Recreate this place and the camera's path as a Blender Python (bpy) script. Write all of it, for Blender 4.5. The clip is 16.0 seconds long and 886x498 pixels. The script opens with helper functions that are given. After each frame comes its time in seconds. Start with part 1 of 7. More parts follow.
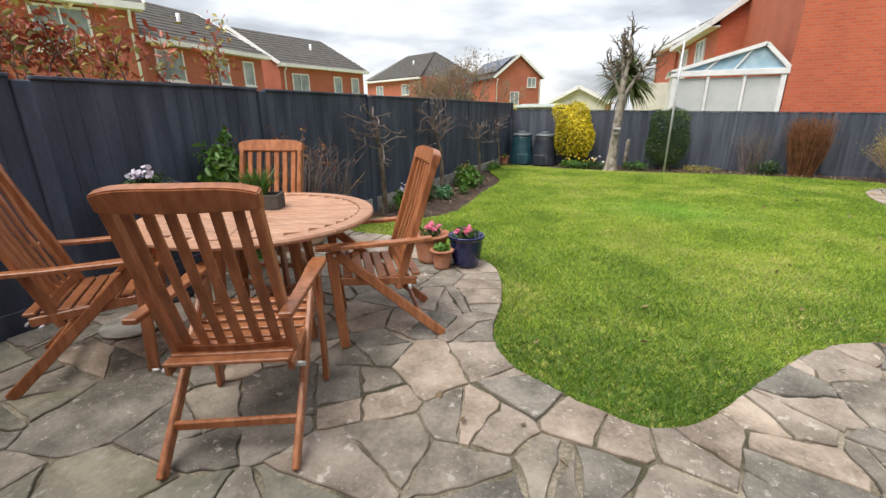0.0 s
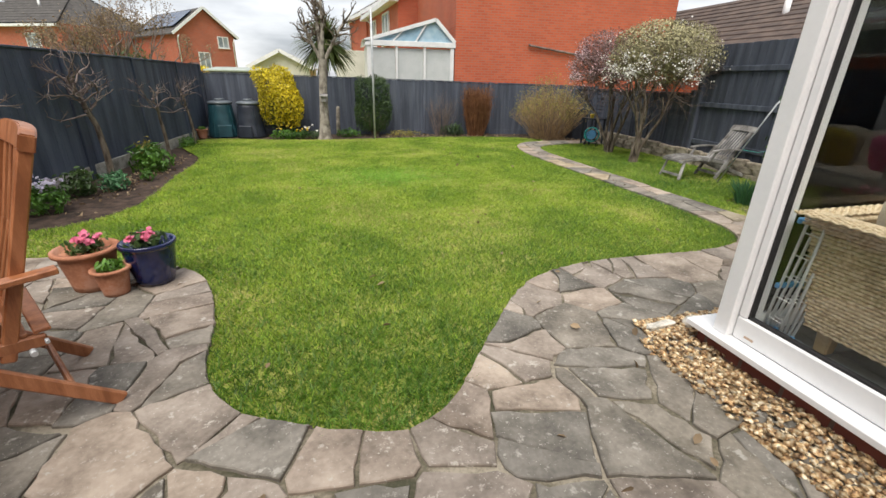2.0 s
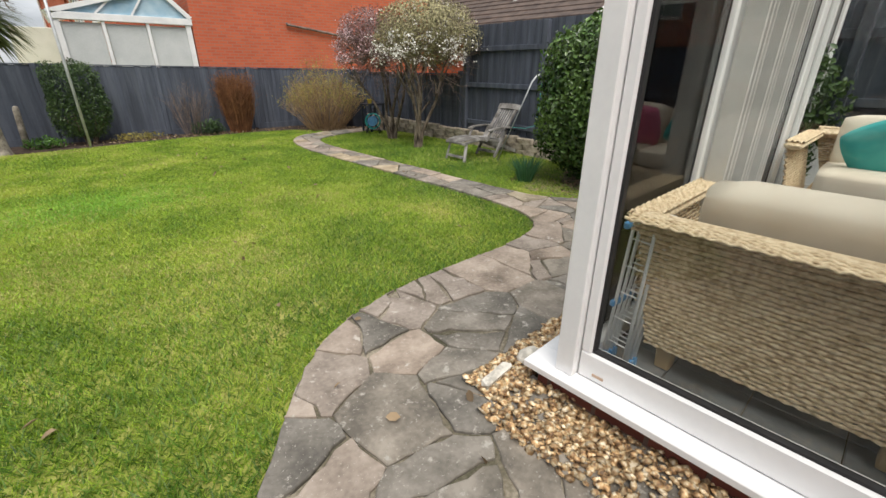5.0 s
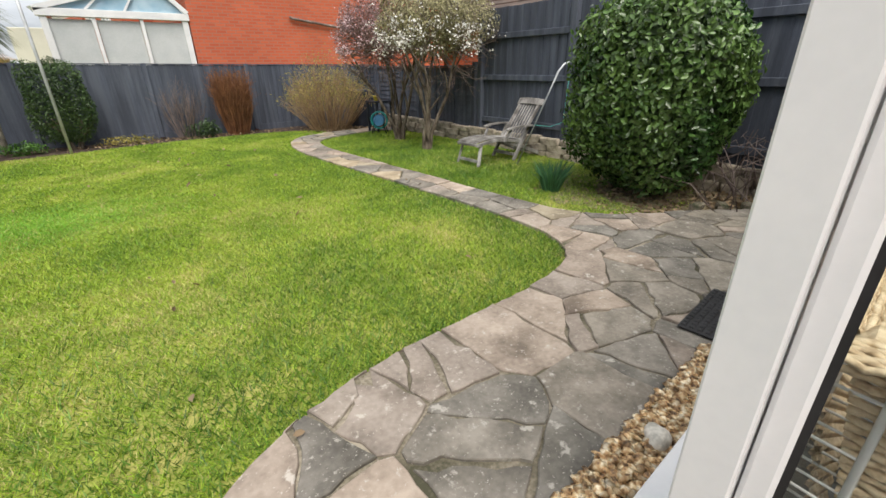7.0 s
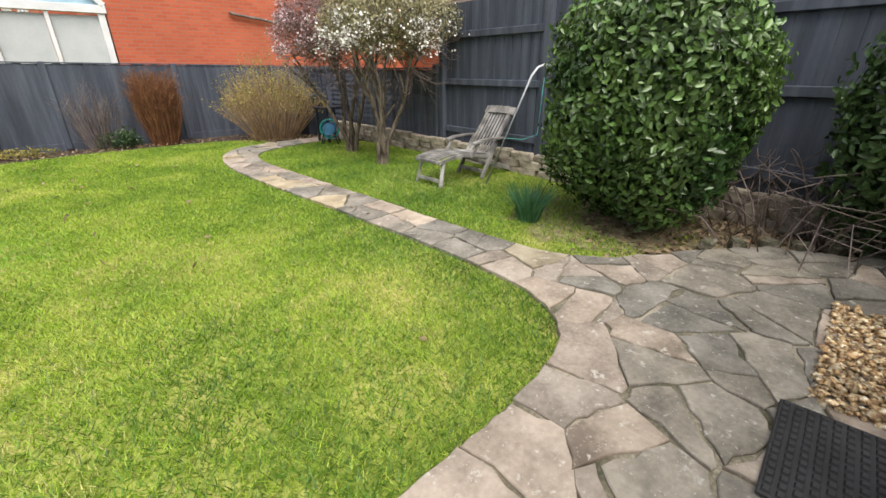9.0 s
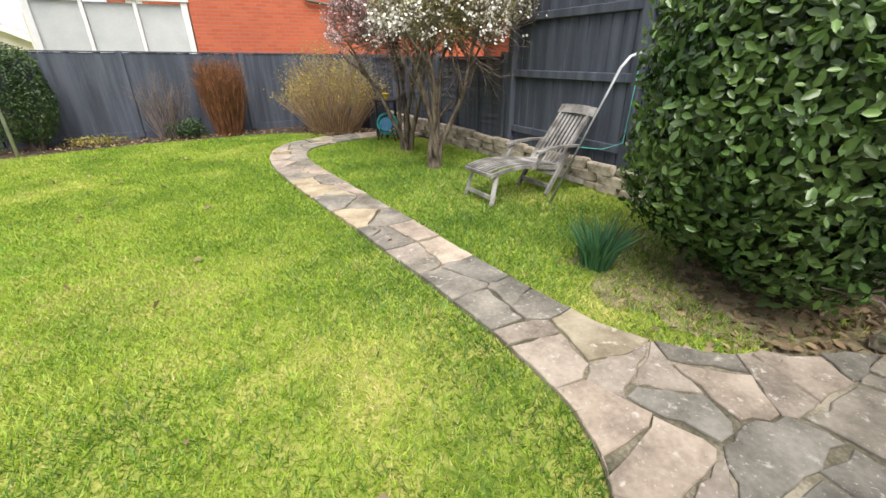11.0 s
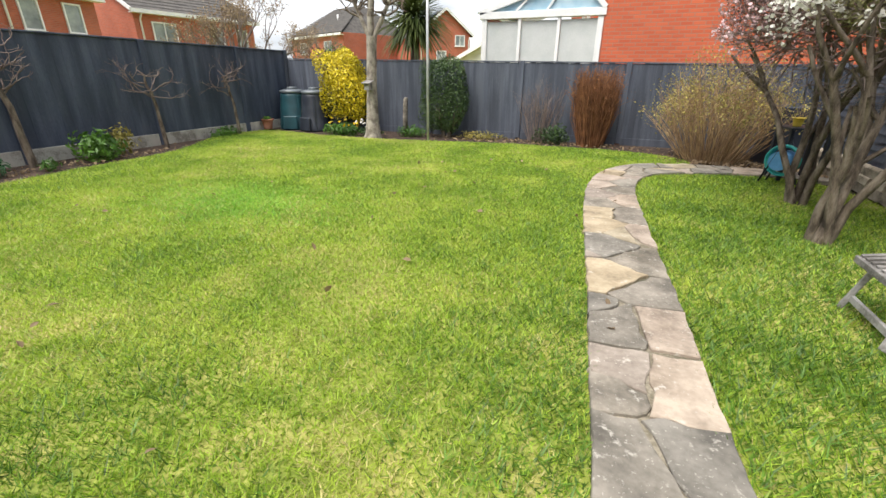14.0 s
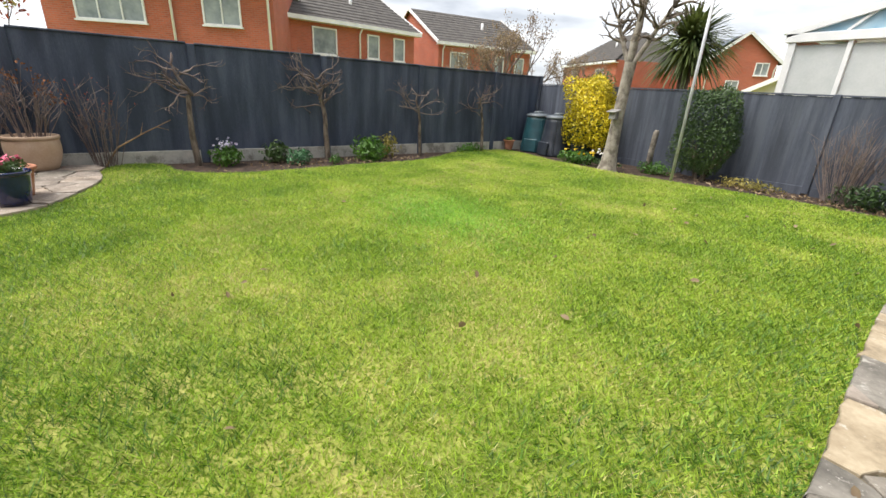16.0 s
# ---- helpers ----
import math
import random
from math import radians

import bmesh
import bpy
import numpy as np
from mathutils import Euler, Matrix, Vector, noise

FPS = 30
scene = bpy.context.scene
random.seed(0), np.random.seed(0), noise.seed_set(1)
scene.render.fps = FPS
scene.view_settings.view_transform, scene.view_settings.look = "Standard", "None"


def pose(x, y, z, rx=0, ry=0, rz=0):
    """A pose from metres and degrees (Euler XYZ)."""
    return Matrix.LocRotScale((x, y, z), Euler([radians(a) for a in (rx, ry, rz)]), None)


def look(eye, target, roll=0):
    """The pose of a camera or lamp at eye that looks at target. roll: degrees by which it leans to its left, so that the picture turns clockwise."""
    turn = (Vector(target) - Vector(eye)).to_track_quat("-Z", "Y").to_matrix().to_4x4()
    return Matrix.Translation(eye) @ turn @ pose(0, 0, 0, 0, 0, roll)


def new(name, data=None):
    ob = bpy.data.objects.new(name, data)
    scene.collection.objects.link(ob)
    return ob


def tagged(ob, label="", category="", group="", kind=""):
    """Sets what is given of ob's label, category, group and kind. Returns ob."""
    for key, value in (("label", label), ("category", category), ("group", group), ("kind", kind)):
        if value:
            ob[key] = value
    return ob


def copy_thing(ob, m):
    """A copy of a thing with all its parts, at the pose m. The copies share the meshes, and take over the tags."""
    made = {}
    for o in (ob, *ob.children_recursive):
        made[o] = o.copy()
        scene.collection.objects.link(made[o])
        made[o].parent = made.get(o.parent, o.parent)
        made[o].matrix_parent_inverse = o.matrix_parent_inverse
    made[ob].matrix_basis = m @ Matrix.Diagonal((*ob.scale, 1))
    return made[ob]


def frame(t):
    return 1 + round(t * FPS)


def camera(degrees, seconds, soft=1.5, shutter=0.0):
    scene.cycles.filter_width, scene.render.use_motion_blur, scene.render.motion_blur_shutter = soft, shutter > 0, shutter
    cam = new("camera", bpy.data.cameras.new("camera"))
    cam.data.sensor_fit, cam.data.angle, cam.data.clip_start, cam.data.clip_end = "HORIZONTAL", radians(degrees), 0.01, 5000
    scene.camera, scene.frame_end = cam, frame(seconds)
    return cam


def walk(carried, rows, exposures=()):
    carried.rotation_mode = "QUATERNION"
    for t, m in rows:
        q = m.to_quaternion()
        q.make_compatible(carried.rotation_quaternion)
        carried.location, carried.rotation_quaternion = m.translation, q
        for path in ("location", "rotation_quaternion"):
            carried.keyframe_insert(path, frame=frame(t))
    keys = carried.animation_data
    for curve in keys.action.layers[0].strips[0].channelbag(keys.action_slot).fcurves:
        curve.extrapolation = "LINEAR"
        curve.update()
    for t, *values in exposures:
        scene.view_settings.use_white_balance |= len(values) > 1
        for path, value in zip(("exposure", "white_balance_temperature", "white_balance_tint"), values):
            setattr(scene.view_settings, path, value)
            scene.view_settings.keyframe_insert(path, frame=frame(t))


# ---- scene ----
cam = camera(92.7, 16.0)
PATH = [
    (0, (1.097, 0.476, 1.452), (0.285, 2.194, 0.829), -0.3),
    (0.5, (1.056, 0.555, 1.447), (0.329, 2.284, 0.754), -0.5),
    (1, (1.045, 0.695, 1.428), (0.644, 2.532, 0.748), -0.1),
    (1.5, (1.06, 0.861, 1.427), (1.098, 2.736, 0.732), 0.8),
    (2, (1.131, 0.985, 1.41), (1.496, 2.806, 0.667), 1.3),
    (2.5, (1.258, 1.129, 1.41), (1.905, 2.853, 0.63), 1.1),
    (3, (1.323, 1.221, 1.415), (2.236, 2.818, 0.631), 1.4),
    (3.5, (1.355, 1.361, 1.412), (2.489, 2.82, 0.647), 1.3),
    (3.7, (1.367, 1.415, 1.402), (2.557, 2.83, 0.639), 1.1),
    (5.8, (1.944, 2.091, 1.339), (3.043, 3.555, 0.534), -0.9),
    (6, (1.999, 2.153, 1.319), (3.087, 3.632, 0.524), -1.3),
    (6.5, (2.198, 2.346, 1.296), (3.266, 3.842, 0.507), -1.1),
    (7, (2.378, 2.518, 1.276), (3.453, 4.004, 0.48), -0.9),
    (7.5, (2.523, 2.72, 1.278), (3.648, 4.175, 0.493), -0.8),
    (8, (2.699, 2.911, 1.268), (3.877, 4.332, 0.499), -1.1),
    (8.2, (2.776, 2.988, 1.264), (3.978, 4.392, 0.498), -0.8),
    (10.3, (3.612, 3.607, 1.282), (4.725, 5.054, 0.465), 1.1),
    (10.5, (3.699, 3.673, 1.283), (4.782, 5.141, 0.462), 1.1),
    (11, (3.911, 3.806, 1.283), (4.8, 5.394, 0.453), -0.4),
    (11.5, (4.165, 3.912, 1.279), (4.791, 5.63, 0.469), 0.7),
    (12, (4.35, 4.031, 1.242), (4.702, 5.823, 0.426), -1.1),
    (12.5, (4.515, 4.175, 1.238), (4.649, 5.988, 0.403), -1.3),
    (12.7, (4.655, 4.222, 1.253), (4.662, 6.032, 0.402), -1.7),
    (13, (4.688, 4.342, 1.208), (4.512, 6.153, 0.377), -0.5),
    (13.5, (4.822, 4.484, 1.181), (4.369, 6.257, 0.374), 0.2),
    (14, (4.903, 4.651, 1.149), (4.213, 6.366, 0.386), 0.4),
    (14.5, (4.966, 4.815, 1.134), (4.025, 6.415, 0.388), 0.6),
    (15, (5.043, 4.971, 1.133), (3.869, 6.414, 0.398), 2.2),
    (15.5, (5.04, 5.061, 1.136), (3.681, 6.341, 0.418), 2.4),
    (16, (5.014, 5.144, 1.157), (3.495, 6.246, 0.466), 2.9),
]
walk(cam, [(t, look(eye, target, roll)) for t, eye, target, roll in PATH],
     [(0, 0.54), (1.5, 0.46), (3.5, 0.2), (6, 0.4), (8, 0.6), (11, 0.88), (13, 0.84), (16, 0.78)])

from mathutils.geometry import tessellate_polygon

# ---- world and light ----
world = bpy.data.worlds.new("overcast")
scene.world = world
world.use_nodes = True
wn, wl = world.node_tree.nodes, world.node_tree.links
sky = wn.new("ShaderNodeTexSky")
sky.sky_type, sky.sun_disc, sky.sun_elevation, sky.sun_rotation = "NISHITA", False, radians(60), radians(200)
sky_dim = wn.new("ShaderNodeMixRGB")
sky_dim.blend_type, sky_dim.inputs[0].default_value = "MULTIPLY", 1.0
sky_dim.inputs[2].default_value = (0.1, 0.1, 0.1, 1)
tc = wn.new("ShaderNodeTexCoord")
stretch = wn.new("ShaderNodeMapping")
stretch.inputs["Scale"].default_value = (2.2, 2.2, 9.0)
cloud = wn.new("ShaderNodeTexNoise")
cloud.inputs["Scale"].default_value, cloud.inputs["Detail"].default_value = 1.3, 6.0
ramp = wn.new("ShaderNodeValToRGB")
ramp.color_ramp.elements[0].position, ramp.color_ramp.elements[0].color = 0.38, (0.44, 0.46, 0.50, 1)
ramp.color_ramp.elements[1].position, ramp.color_ramp.elements[1].color = 0.60, (0.92, 0.93, 0.95, 1)
mixsky = wn.new("ShaderNodeMixRGB")
mixsky.inputs[0].default_value = 0.86
wl.new(tc.outputs["Generated"], stretch.inputs[0])
wl.new(stretch.outputs[0], cloud.inputs["Vector"])
wl.new(cloud.outputs[0], ramp.inputs[0])
wl.new(sky.outputs[0], sky_dim.inputs[1])
wl.new(sky_dim.outputs[0], mixsky.inputs[1])
wl.new(ramp.outputs[0], mixsky.inputs[2])
wl.new(mixsky.outputs[0], wn["Background"].inputs[0])
wn["Background"].inputs[1].default_value = 0.98
sun = new("sun", bpy.data.lights.new("sun", "SUN"))
sun.data.energy, sun.data.angle, sun.data.color = 3.3, radians(45), (1.0, 0.95, 0.87)
sun.matrix_world = look((-3, -7, 13), (0, 0, 0))


# ---- materials ----
def material(name, colours, scale=4.0, rough=0.7, bump=0.3, fine=60.0, metal=0.0, spread=0.0, stretch3=(1, 1, 1), coat=0.0,
             island=0.0, world_space=False, lo=0.35, hi=0.65, bump_dist=0.01, translucent=0.0):
    """A procedural surface: two scales of noise between the colours, a fine relief and a value shift from piece to piece."""
    m = bpy.data.materials.new(name)
    m.use_nodes = True
    n, l = m.node_tree.nodes, m.node_tree.links
    b = n["Principled BSDF"]
    b.inputs["Roughness"].default_value, b.inputs["Metallic"].default_value = rough, metal
    b.inputs["Coat Weight"].default_value = coat
    c = n.new("ShaderNodeTexCoord")
    mp = n.new("ShaderNodeMapping")
    mp.inputs["Scale"].default_value = stretch3
    if world_space:
        g = n.new("ShaderNodeNewGeometry")
        l.new(g.outputs["Position"], mp.inputs[0])
    else:
        l.new(c.outputs["Object"], mp.inputs[0])
    a = n.new("ShaderNodeTexNoise")
    a.inputs["Scale"].default_value, a.inputs["Detail"].default_value = scale, 5
    f = n.new("ShaderNodeTexNoise")
    f.inputs["Scale"].default_value, f.inputs["Detail"].default_value = fine, 4
    l.new(mp.outputs[0], a.inputs["Vector"])
    l.new(mp.outputs[0], f.inputs["Vector"])
    add = n.new("ShaderNodeMath")
    add.operation = "MULTIPLY_ADD"
    add.inputs[1].default_value = 0.35
    l.new(f.outputs[0], add.inputs[0])
    sub = n.new("ShaderNodeMath")
    sub.operation = "SUBTRACT"
    sub.inputs[1].default_value = 0.175
    l.new(a.outputs[0], sub.inputs[0])
    l.new(sub.outputs[0], add.inputs[2])
    r = n.new("ShaderNodeValToRGB")
    e = r.color_ramp.elements
    for i, col in enumerate(colours):
        at = lo + (hi - lo) * i / max(1, len(colours) - 1)
        q = e[i] if i < 2 else e.new(at)
        q.position, q.color = at, (*col, 1)
    if len(colours) == 1:
        e[1].color = (*colours[0], 1)
    l.new(add.outputs[0], r.inputs[0])
    out = r.outputs[0]
    if spread or island:
        if island:
            o = n.new("ShaderNodeNewGeometry").outputs["Random Per Island"]
        else:
            o = n.new("ShaderNodeObjectInfo").outputs["Random"]
        mr = n.new("ShaderNodeMapRange")
        amount = spread or island
        mr.inputs["To Min"].default_value, mr.inputs["To Max"].default_value = 1 - amount, 1 + amount
        l.new(o, mr.inputs["Value"])
        hsv = n.new("ShaderNodeHueSaturation")
        l.new(mr.outputs[0], hsv.inputs["Value"])
        l.new(out, hsv.inputs["Color"])
        out = hsv.outputs[0]
    l.new(out, b.inputs["Base Color"])
    if bump:
        bp = n.new("ShaderNodeBump")
        bp.inputs["Strength"].default_value, bp.inputs["Distance"].default_value = bump, bump_dist
        l.new(add.outputs[0], bp.inputs["Height"])
        l.new(bp.outputs[0], b.inputs["Normal"])
    if translucent:
        t = n.new("ShaderNodeBsdfTranslucent")
        l.new(out, t.inputs["Color"])
        mx = n.new("ShaderNodeMixShader")
        mx.inputs[0].default_value = translucent
        l.new(b.outputs[0], mx.inputs[1])
        l.new(t.outputs[0], mx.inputs[2])
        l.new(mx.outputs[0], n["Material Output"].inputs[0])
    return m


def brick_material(name, c1, c2, mortar, course=0.075, length=0.225, strength=0.6):
    m = material(name, [c1, c2], 1.2, 0.85, 0.0, 30)
    n, l = m.node_tree.nodes, m.node_tree.links
    b = n["Principled BSDF"]
    t = n.new("ShaderNodeTexBrick")
    t.inputs["Scale"].default_value, t.inputs["Mortar Size"].default_value = 1.0, 0.010
    t.inputs["Brick Width"].default_value, t.inputs["Row Height"].default_value = length, course
    t.inputs["Color1"].default_value, t.inputs["Color2"].default_value, t.inputs["Mortar"].default_value = (*c1, 1), (*c2, 1), (*mortar, 1)
    uv = n.new("ShaderNodeUVMap")
    l.new(uv.outputs[0], t.inputs["Vector"])
    big = n.new("ShaderNodeTexNoise")
    big.inputs["Scale"].default_value = 0.9
    l.new(uv.outputs[0], big.inputs["Vector"])
    hs = n.new("ShaderNodeHueSaturation")
    mr = n.new("ShaderNodeMapRange")
    mr.inputs["To Min"].default_value, mr.inputs["To Max"].default_value = 0.8, 1.2
    l.new(big.outputs[0], mr.inputs["Value"])
    l.new(mr.outputs[0], hs.inputs["Value"])
    l.new(t.outputs["Color"], hs.inputs["Color"])
    l.new(hs.outputs[0], b.inputs["Base Color"])
    bp = n.new("ShaderNodeBump")
    bp.invert = True
    bp.inputs["Strength"].default_value, bp.inputs["Distance"].default_value = strength, 0.01
    l.new(t.outputs["Fac"], bp.inputs["Height"])
    l.new(bp.outputs[0], b.inputs["Normal"])
    return m


M_FENCE = material("slate_blue_fence_paint", [(0.032, 0.044, 0.071), (0.053, 0.069, 0.107), (0.082, 0.102, 0.145)], 1.4, 0.72, 0.2, 40, spread=0.05, stretch3=(4, 4, 0.6), world_space=True)
M_FENCE_OLD = material("weathered_blue_grey_fence_paint", [(0.046, 0.054, 0.075), (0.065, 0.076, 0.104), (0.092, 0.105, 0.136)], 2.0, 0.75, 0.3, 40, spread=0.14, stretch3=(5, 5, 0.4), world_space=True)
M_CONCRETE = material("pale_concrete", [(0.22, 0.21, 0.18), (0.42, 0.41, 0.37), (0.5, 0.48, 0.43)], 5, 0.9, 0.5, 50, spread=0.1)
M_SOIL = material("dark_damp_soil", [(0.018, 0.011, 0.008), (0.05, 0.03, 0.02), (0.085, 0.055, 0.04)], 9, 0.95, 0.5, 70, bump_dist=0.008, world_space=True)
M_THATCH = material("lawn_thatch", [(0.14, 0.19, 0.026), (0.25, 0.29, 0.05), (0.36, 0.34, 0.1)], 3, 0.95, 0.8, 120, world_space=True)
M_JOINT = material("sandy_mortar_and_moss", [(0.06, 0.058, 0.034), (0.16, 0.14, 0.1), (0.34, 0.3, 0.235)], 2.6, 0.95, 0.8, 60, world_space=True)
M_UPVC = material("white_upvc", [(0.80, 0.81, 0.82), (0.86, 0.865, 0.87)], 3, 0.28, 0.03, 40)
M_UPVC_FAR = material("white_paint", [(0.66, 0.67, 0.68), (0.78, 0.78, 0.78)], 3, 0.45, 0.05, 40)
M_RUBBER = material("black_rubber_seal", [(0.012, 0.012, 0.013), (0.022, 0.022, 0.024)], 8, 0.6, 0.2, 60)
M_BRICK = brick_material("orange_red_brick", (0.44, 0.085, 0.036), (0.52, 0.115, 0.05), (0.36, 0.15, 0.1))
M_BRICK_DARK = brick_material("dark_red_brick", (0.16, 0.045, 0.03), (0.20, 0.06, 0.04), (0.14, 0.09, 0.07))
M_BRICK_HOUSE = brick_material("mid_red_brick", (0.36, 0.088, 0.045), (0.47, 0.115, 0.058), (0.34, 0.17, 0.13))
M_ROOF = material("grey_brown_roof_tile", [(0.06, 0.055, 0.052), (0.11, 0.1, 0.092)], 3, 0.85, 0.3, 40, spread=0.15)
M_ROOF_BROWN = material("brown_roof_tile", [(0.06, 0.045, 0.04), (0.115, 0.085, 0.07)], 3, 0.85, 0.3, 40, spread=0.18)
M_WOOD = material("oiled_eucalyptus_wood", [(0.245, 0.09, 0.037), (0.325, 0.124, 0.052), (0.405, 0.168, 0.077)], 3.0, 0.34, 0.06, 45, spread=0.12, stretch3=(9, 9, 1.2), world_space=True)
M_TABLE = material("sun_bleached_table_wood", [(0.37, 0.19, 0.115), (0.43, 0.235, 0.15), (0.49, 0.285, 0.19)], 3.0, 0.4, 0.12, 45, spread=0.12, stretch3=(2.0, 9, 9), world_space=True)
M_GREYWOOD = material("silvered_weathered_teak", [(0.1, 0.093, 0.087), (0.21, 0.2, 0.19), (0.34, 0.33, 0.32)], 5.0, 0.85, 0.4, 60, spread=0.15)
M_STEEL = material("galvanised_steel", [(0.42, 0.44, 0.46), (0.58, 0.6, 0.62)], 6, 0.5, 0.1, 60, metal=0.3)
M_TERRACOTTA = material("terracotta", [(0.30, 0.115, 0.06), (0.42, 0.18, 0.10), (0.48, 0.25, 0.17)], 5, 0.75, 0.25, 50)
M_BEIGE_POT = material("buff_ceramic", [(0.42, 0.29, 0.2), (0.52, 0.38, 0.28)], 4, 0.6, 0.2, 50)
M_BLUE_POT = material("cobalt_blue_glaze", [(0.006, 0.01, 0.05), (0.012, 0.02, 0.095)], 4, 0.12, 0.05, 30, coat=0.5)
M_PLASTIC_GREEN = material("dark_green_plastic", [(0.009, 0.042, 0.056), (0.018, 0.07, 0.088)], 4, 0.4, 0.1, 50)
M_PLASTIC_BLACK = material("charcoal_plastic", [(0.012, 0.016, 0.026), (0.026, 0.032, 0.045)], 4, 0.42, 0.1, 50)
M_BARK = material("grey_brown_bark", [(0.06, 0.045, 0.034), (0.15, 0.12, 0.09), (0.23, 0.19, 0.15)], 6, 0.95, 1.0, 45, stretch3=(3, 3, 0.8), bump_dist=0.02)
M_BARK_PALE = material("pale_grey_bark", [(0.14, 0.12, 0.1), (0.27, 0.24, 0.2), (0.36, 0.33, 0.28)], 5, 0.95, 1.0, 35, stretch3=(2, 2, 1.6), bump_dist=0.02)
M_TWIG = material("purple_grey_twig", [(0.11, 0.08, 0.07), (0.24, 0.19, 0.172)], 6, 0.9, 0.4, 60)
M_TWIG_BROWN = material("russet_twig", [(0.13, 0.052, 0.02), (0.25, 0.11, 0.045)], 6, 0.9, 0.3, 60, island=0.3)
M_GREYOLIVE = material("grey_olive_bud", [(0.19, 0.18, 0.085), (0.38, 0.35, 0.19)], 1.6, 0.7, 0.0, 14, island=0.4, world_space=True)
M_MAUVE = material("mauve_brown_bud", [(0.16, 0.09, 0.08), (0.3, 0.18, 0.17)], 1.6, 0.7, 0.0, 14, island=0.4, world_space=True)
M_TWIG_STRAW = material("straw_brown_twig", [(0.22, 0.135, 0.075), (0.42, 0.29, 0.15)], 6, 0.9, 0.3, 60, island=0.3)


def leaf_material(name, dark, light, rough=0.5, island=0.35, translucent=0.25):
    return material(name, [dark, light], 1.6, rough, 0.0, 14, island=island, world_space=True, translucent=translucent)


M_GRASS = material("grass_blades", [(0.225, 0.36, 0.032), (0.34, 0.47, 0.05), (0.445, 0.53, 0.085)], 1.3, 0.5, 0.0, 22, island=0.42, world_space=True, lo=0.33, hi=0.7, translucent=0.45)
M_GRASS_LUSH = material("lush_grass_blades", [(0.08, 0.175, 0.02), (0.14, 0.27, 0.032)], 1.3, 0.45, 0.0, 22, island=0.5, world_space=True, translucent=0.4)
M_GRASS_FRESH = material("fresh_grass_blades", [(0.2, 0.44, 0.05), (0.32, 0.56, 0.08)], 1.3, 0.45, 0.0, 22, island=0.4, world_space=True, translucent=0.45)
M_GRASS_DRY = material("straw_grass_blades", [(0.42, 0.41, 0.13), (0.6, 0.53, 0.24)], 1.3, 0.6, 0.0, 22, island=0.4, world_space=True, translucent=0.35)
M_LAUREL = leaf_material("glossy_laurel_leaf", (0.03, 0.075, 0.018), (0.12, 0.2, 0.052), 0.26, 0.6, 0.15)
# hedge green; also the painted shade inside the laurel and the golden shrub
M_HEDGE = leaf_material("dark_hedge_and_shade_leaf", (0.028, 0.062, 0.018), (0.075, 0.13, 0.036), 0.45)
M_YELLOW = leaf_material("golden_leaf", (0.48, 0.40, 0.014), (0.76, 0.62, 0.03), 0.5)
M_GREEN = leaf_material("fresh_green_leaf", (0.05, 0.13, 0.018), (0.12, 0.26, 0.035), 0.45)
M_OLIVE = leaf_material("olive_bud_leaf", (0.2, 0.19, 0.045), (0.42, 0.35, 0.09), 0.6)
M_CORDY = leaf_material("sword_leaf", (0.035, 0.06, 0.016), (0.12, 0.15, 0.04), 0.45)
M_BLUEGREEN = leaf_material("blue_green_blade", (0.045, 0.13, 0.06), (0.1, 0.25, 0.11), 0.45)
M_RED_LEAF = leaf_material("coppery_red_leaf", (0.22, 0.04, 0.025), (0.42, 0.11, 0.06), 0.45)
M_BLOSSOM = leaf_material("white_blossom", (0.7, 0.68, 0.62), (0.85, 0.84, 0.8), 0.7, 0.1)
M_PINK_BLOSSOM = leaf_material("pale_pink_blossom", (0.55, 0.36, 0.38), (0.72, 0.55, 0.57), 0.7, 0.2)
M_PINK = leaf_material("pink_petal", (0.6, 0.06, 0.16), (0.75, 0.2, 0.32), 0.6, 0.2)
M_LILAC = leaf_material("lilac_white_petal", (0.5, 0.45, 0.62), (0.75, 0.72, 0.82), 0.6, 0.2)
M_YELLOW_PETAL = leaf_material("yellow_petal", (0.7, 0.5, 0.01), (0.8, 0.65, 0.1), 0.6, 0.2)
M_LITTER = leaf_material("dry_leaf_litter", (0.17, 0.115, 0.065), (0.36, 0.27, 0.17), 0.85)


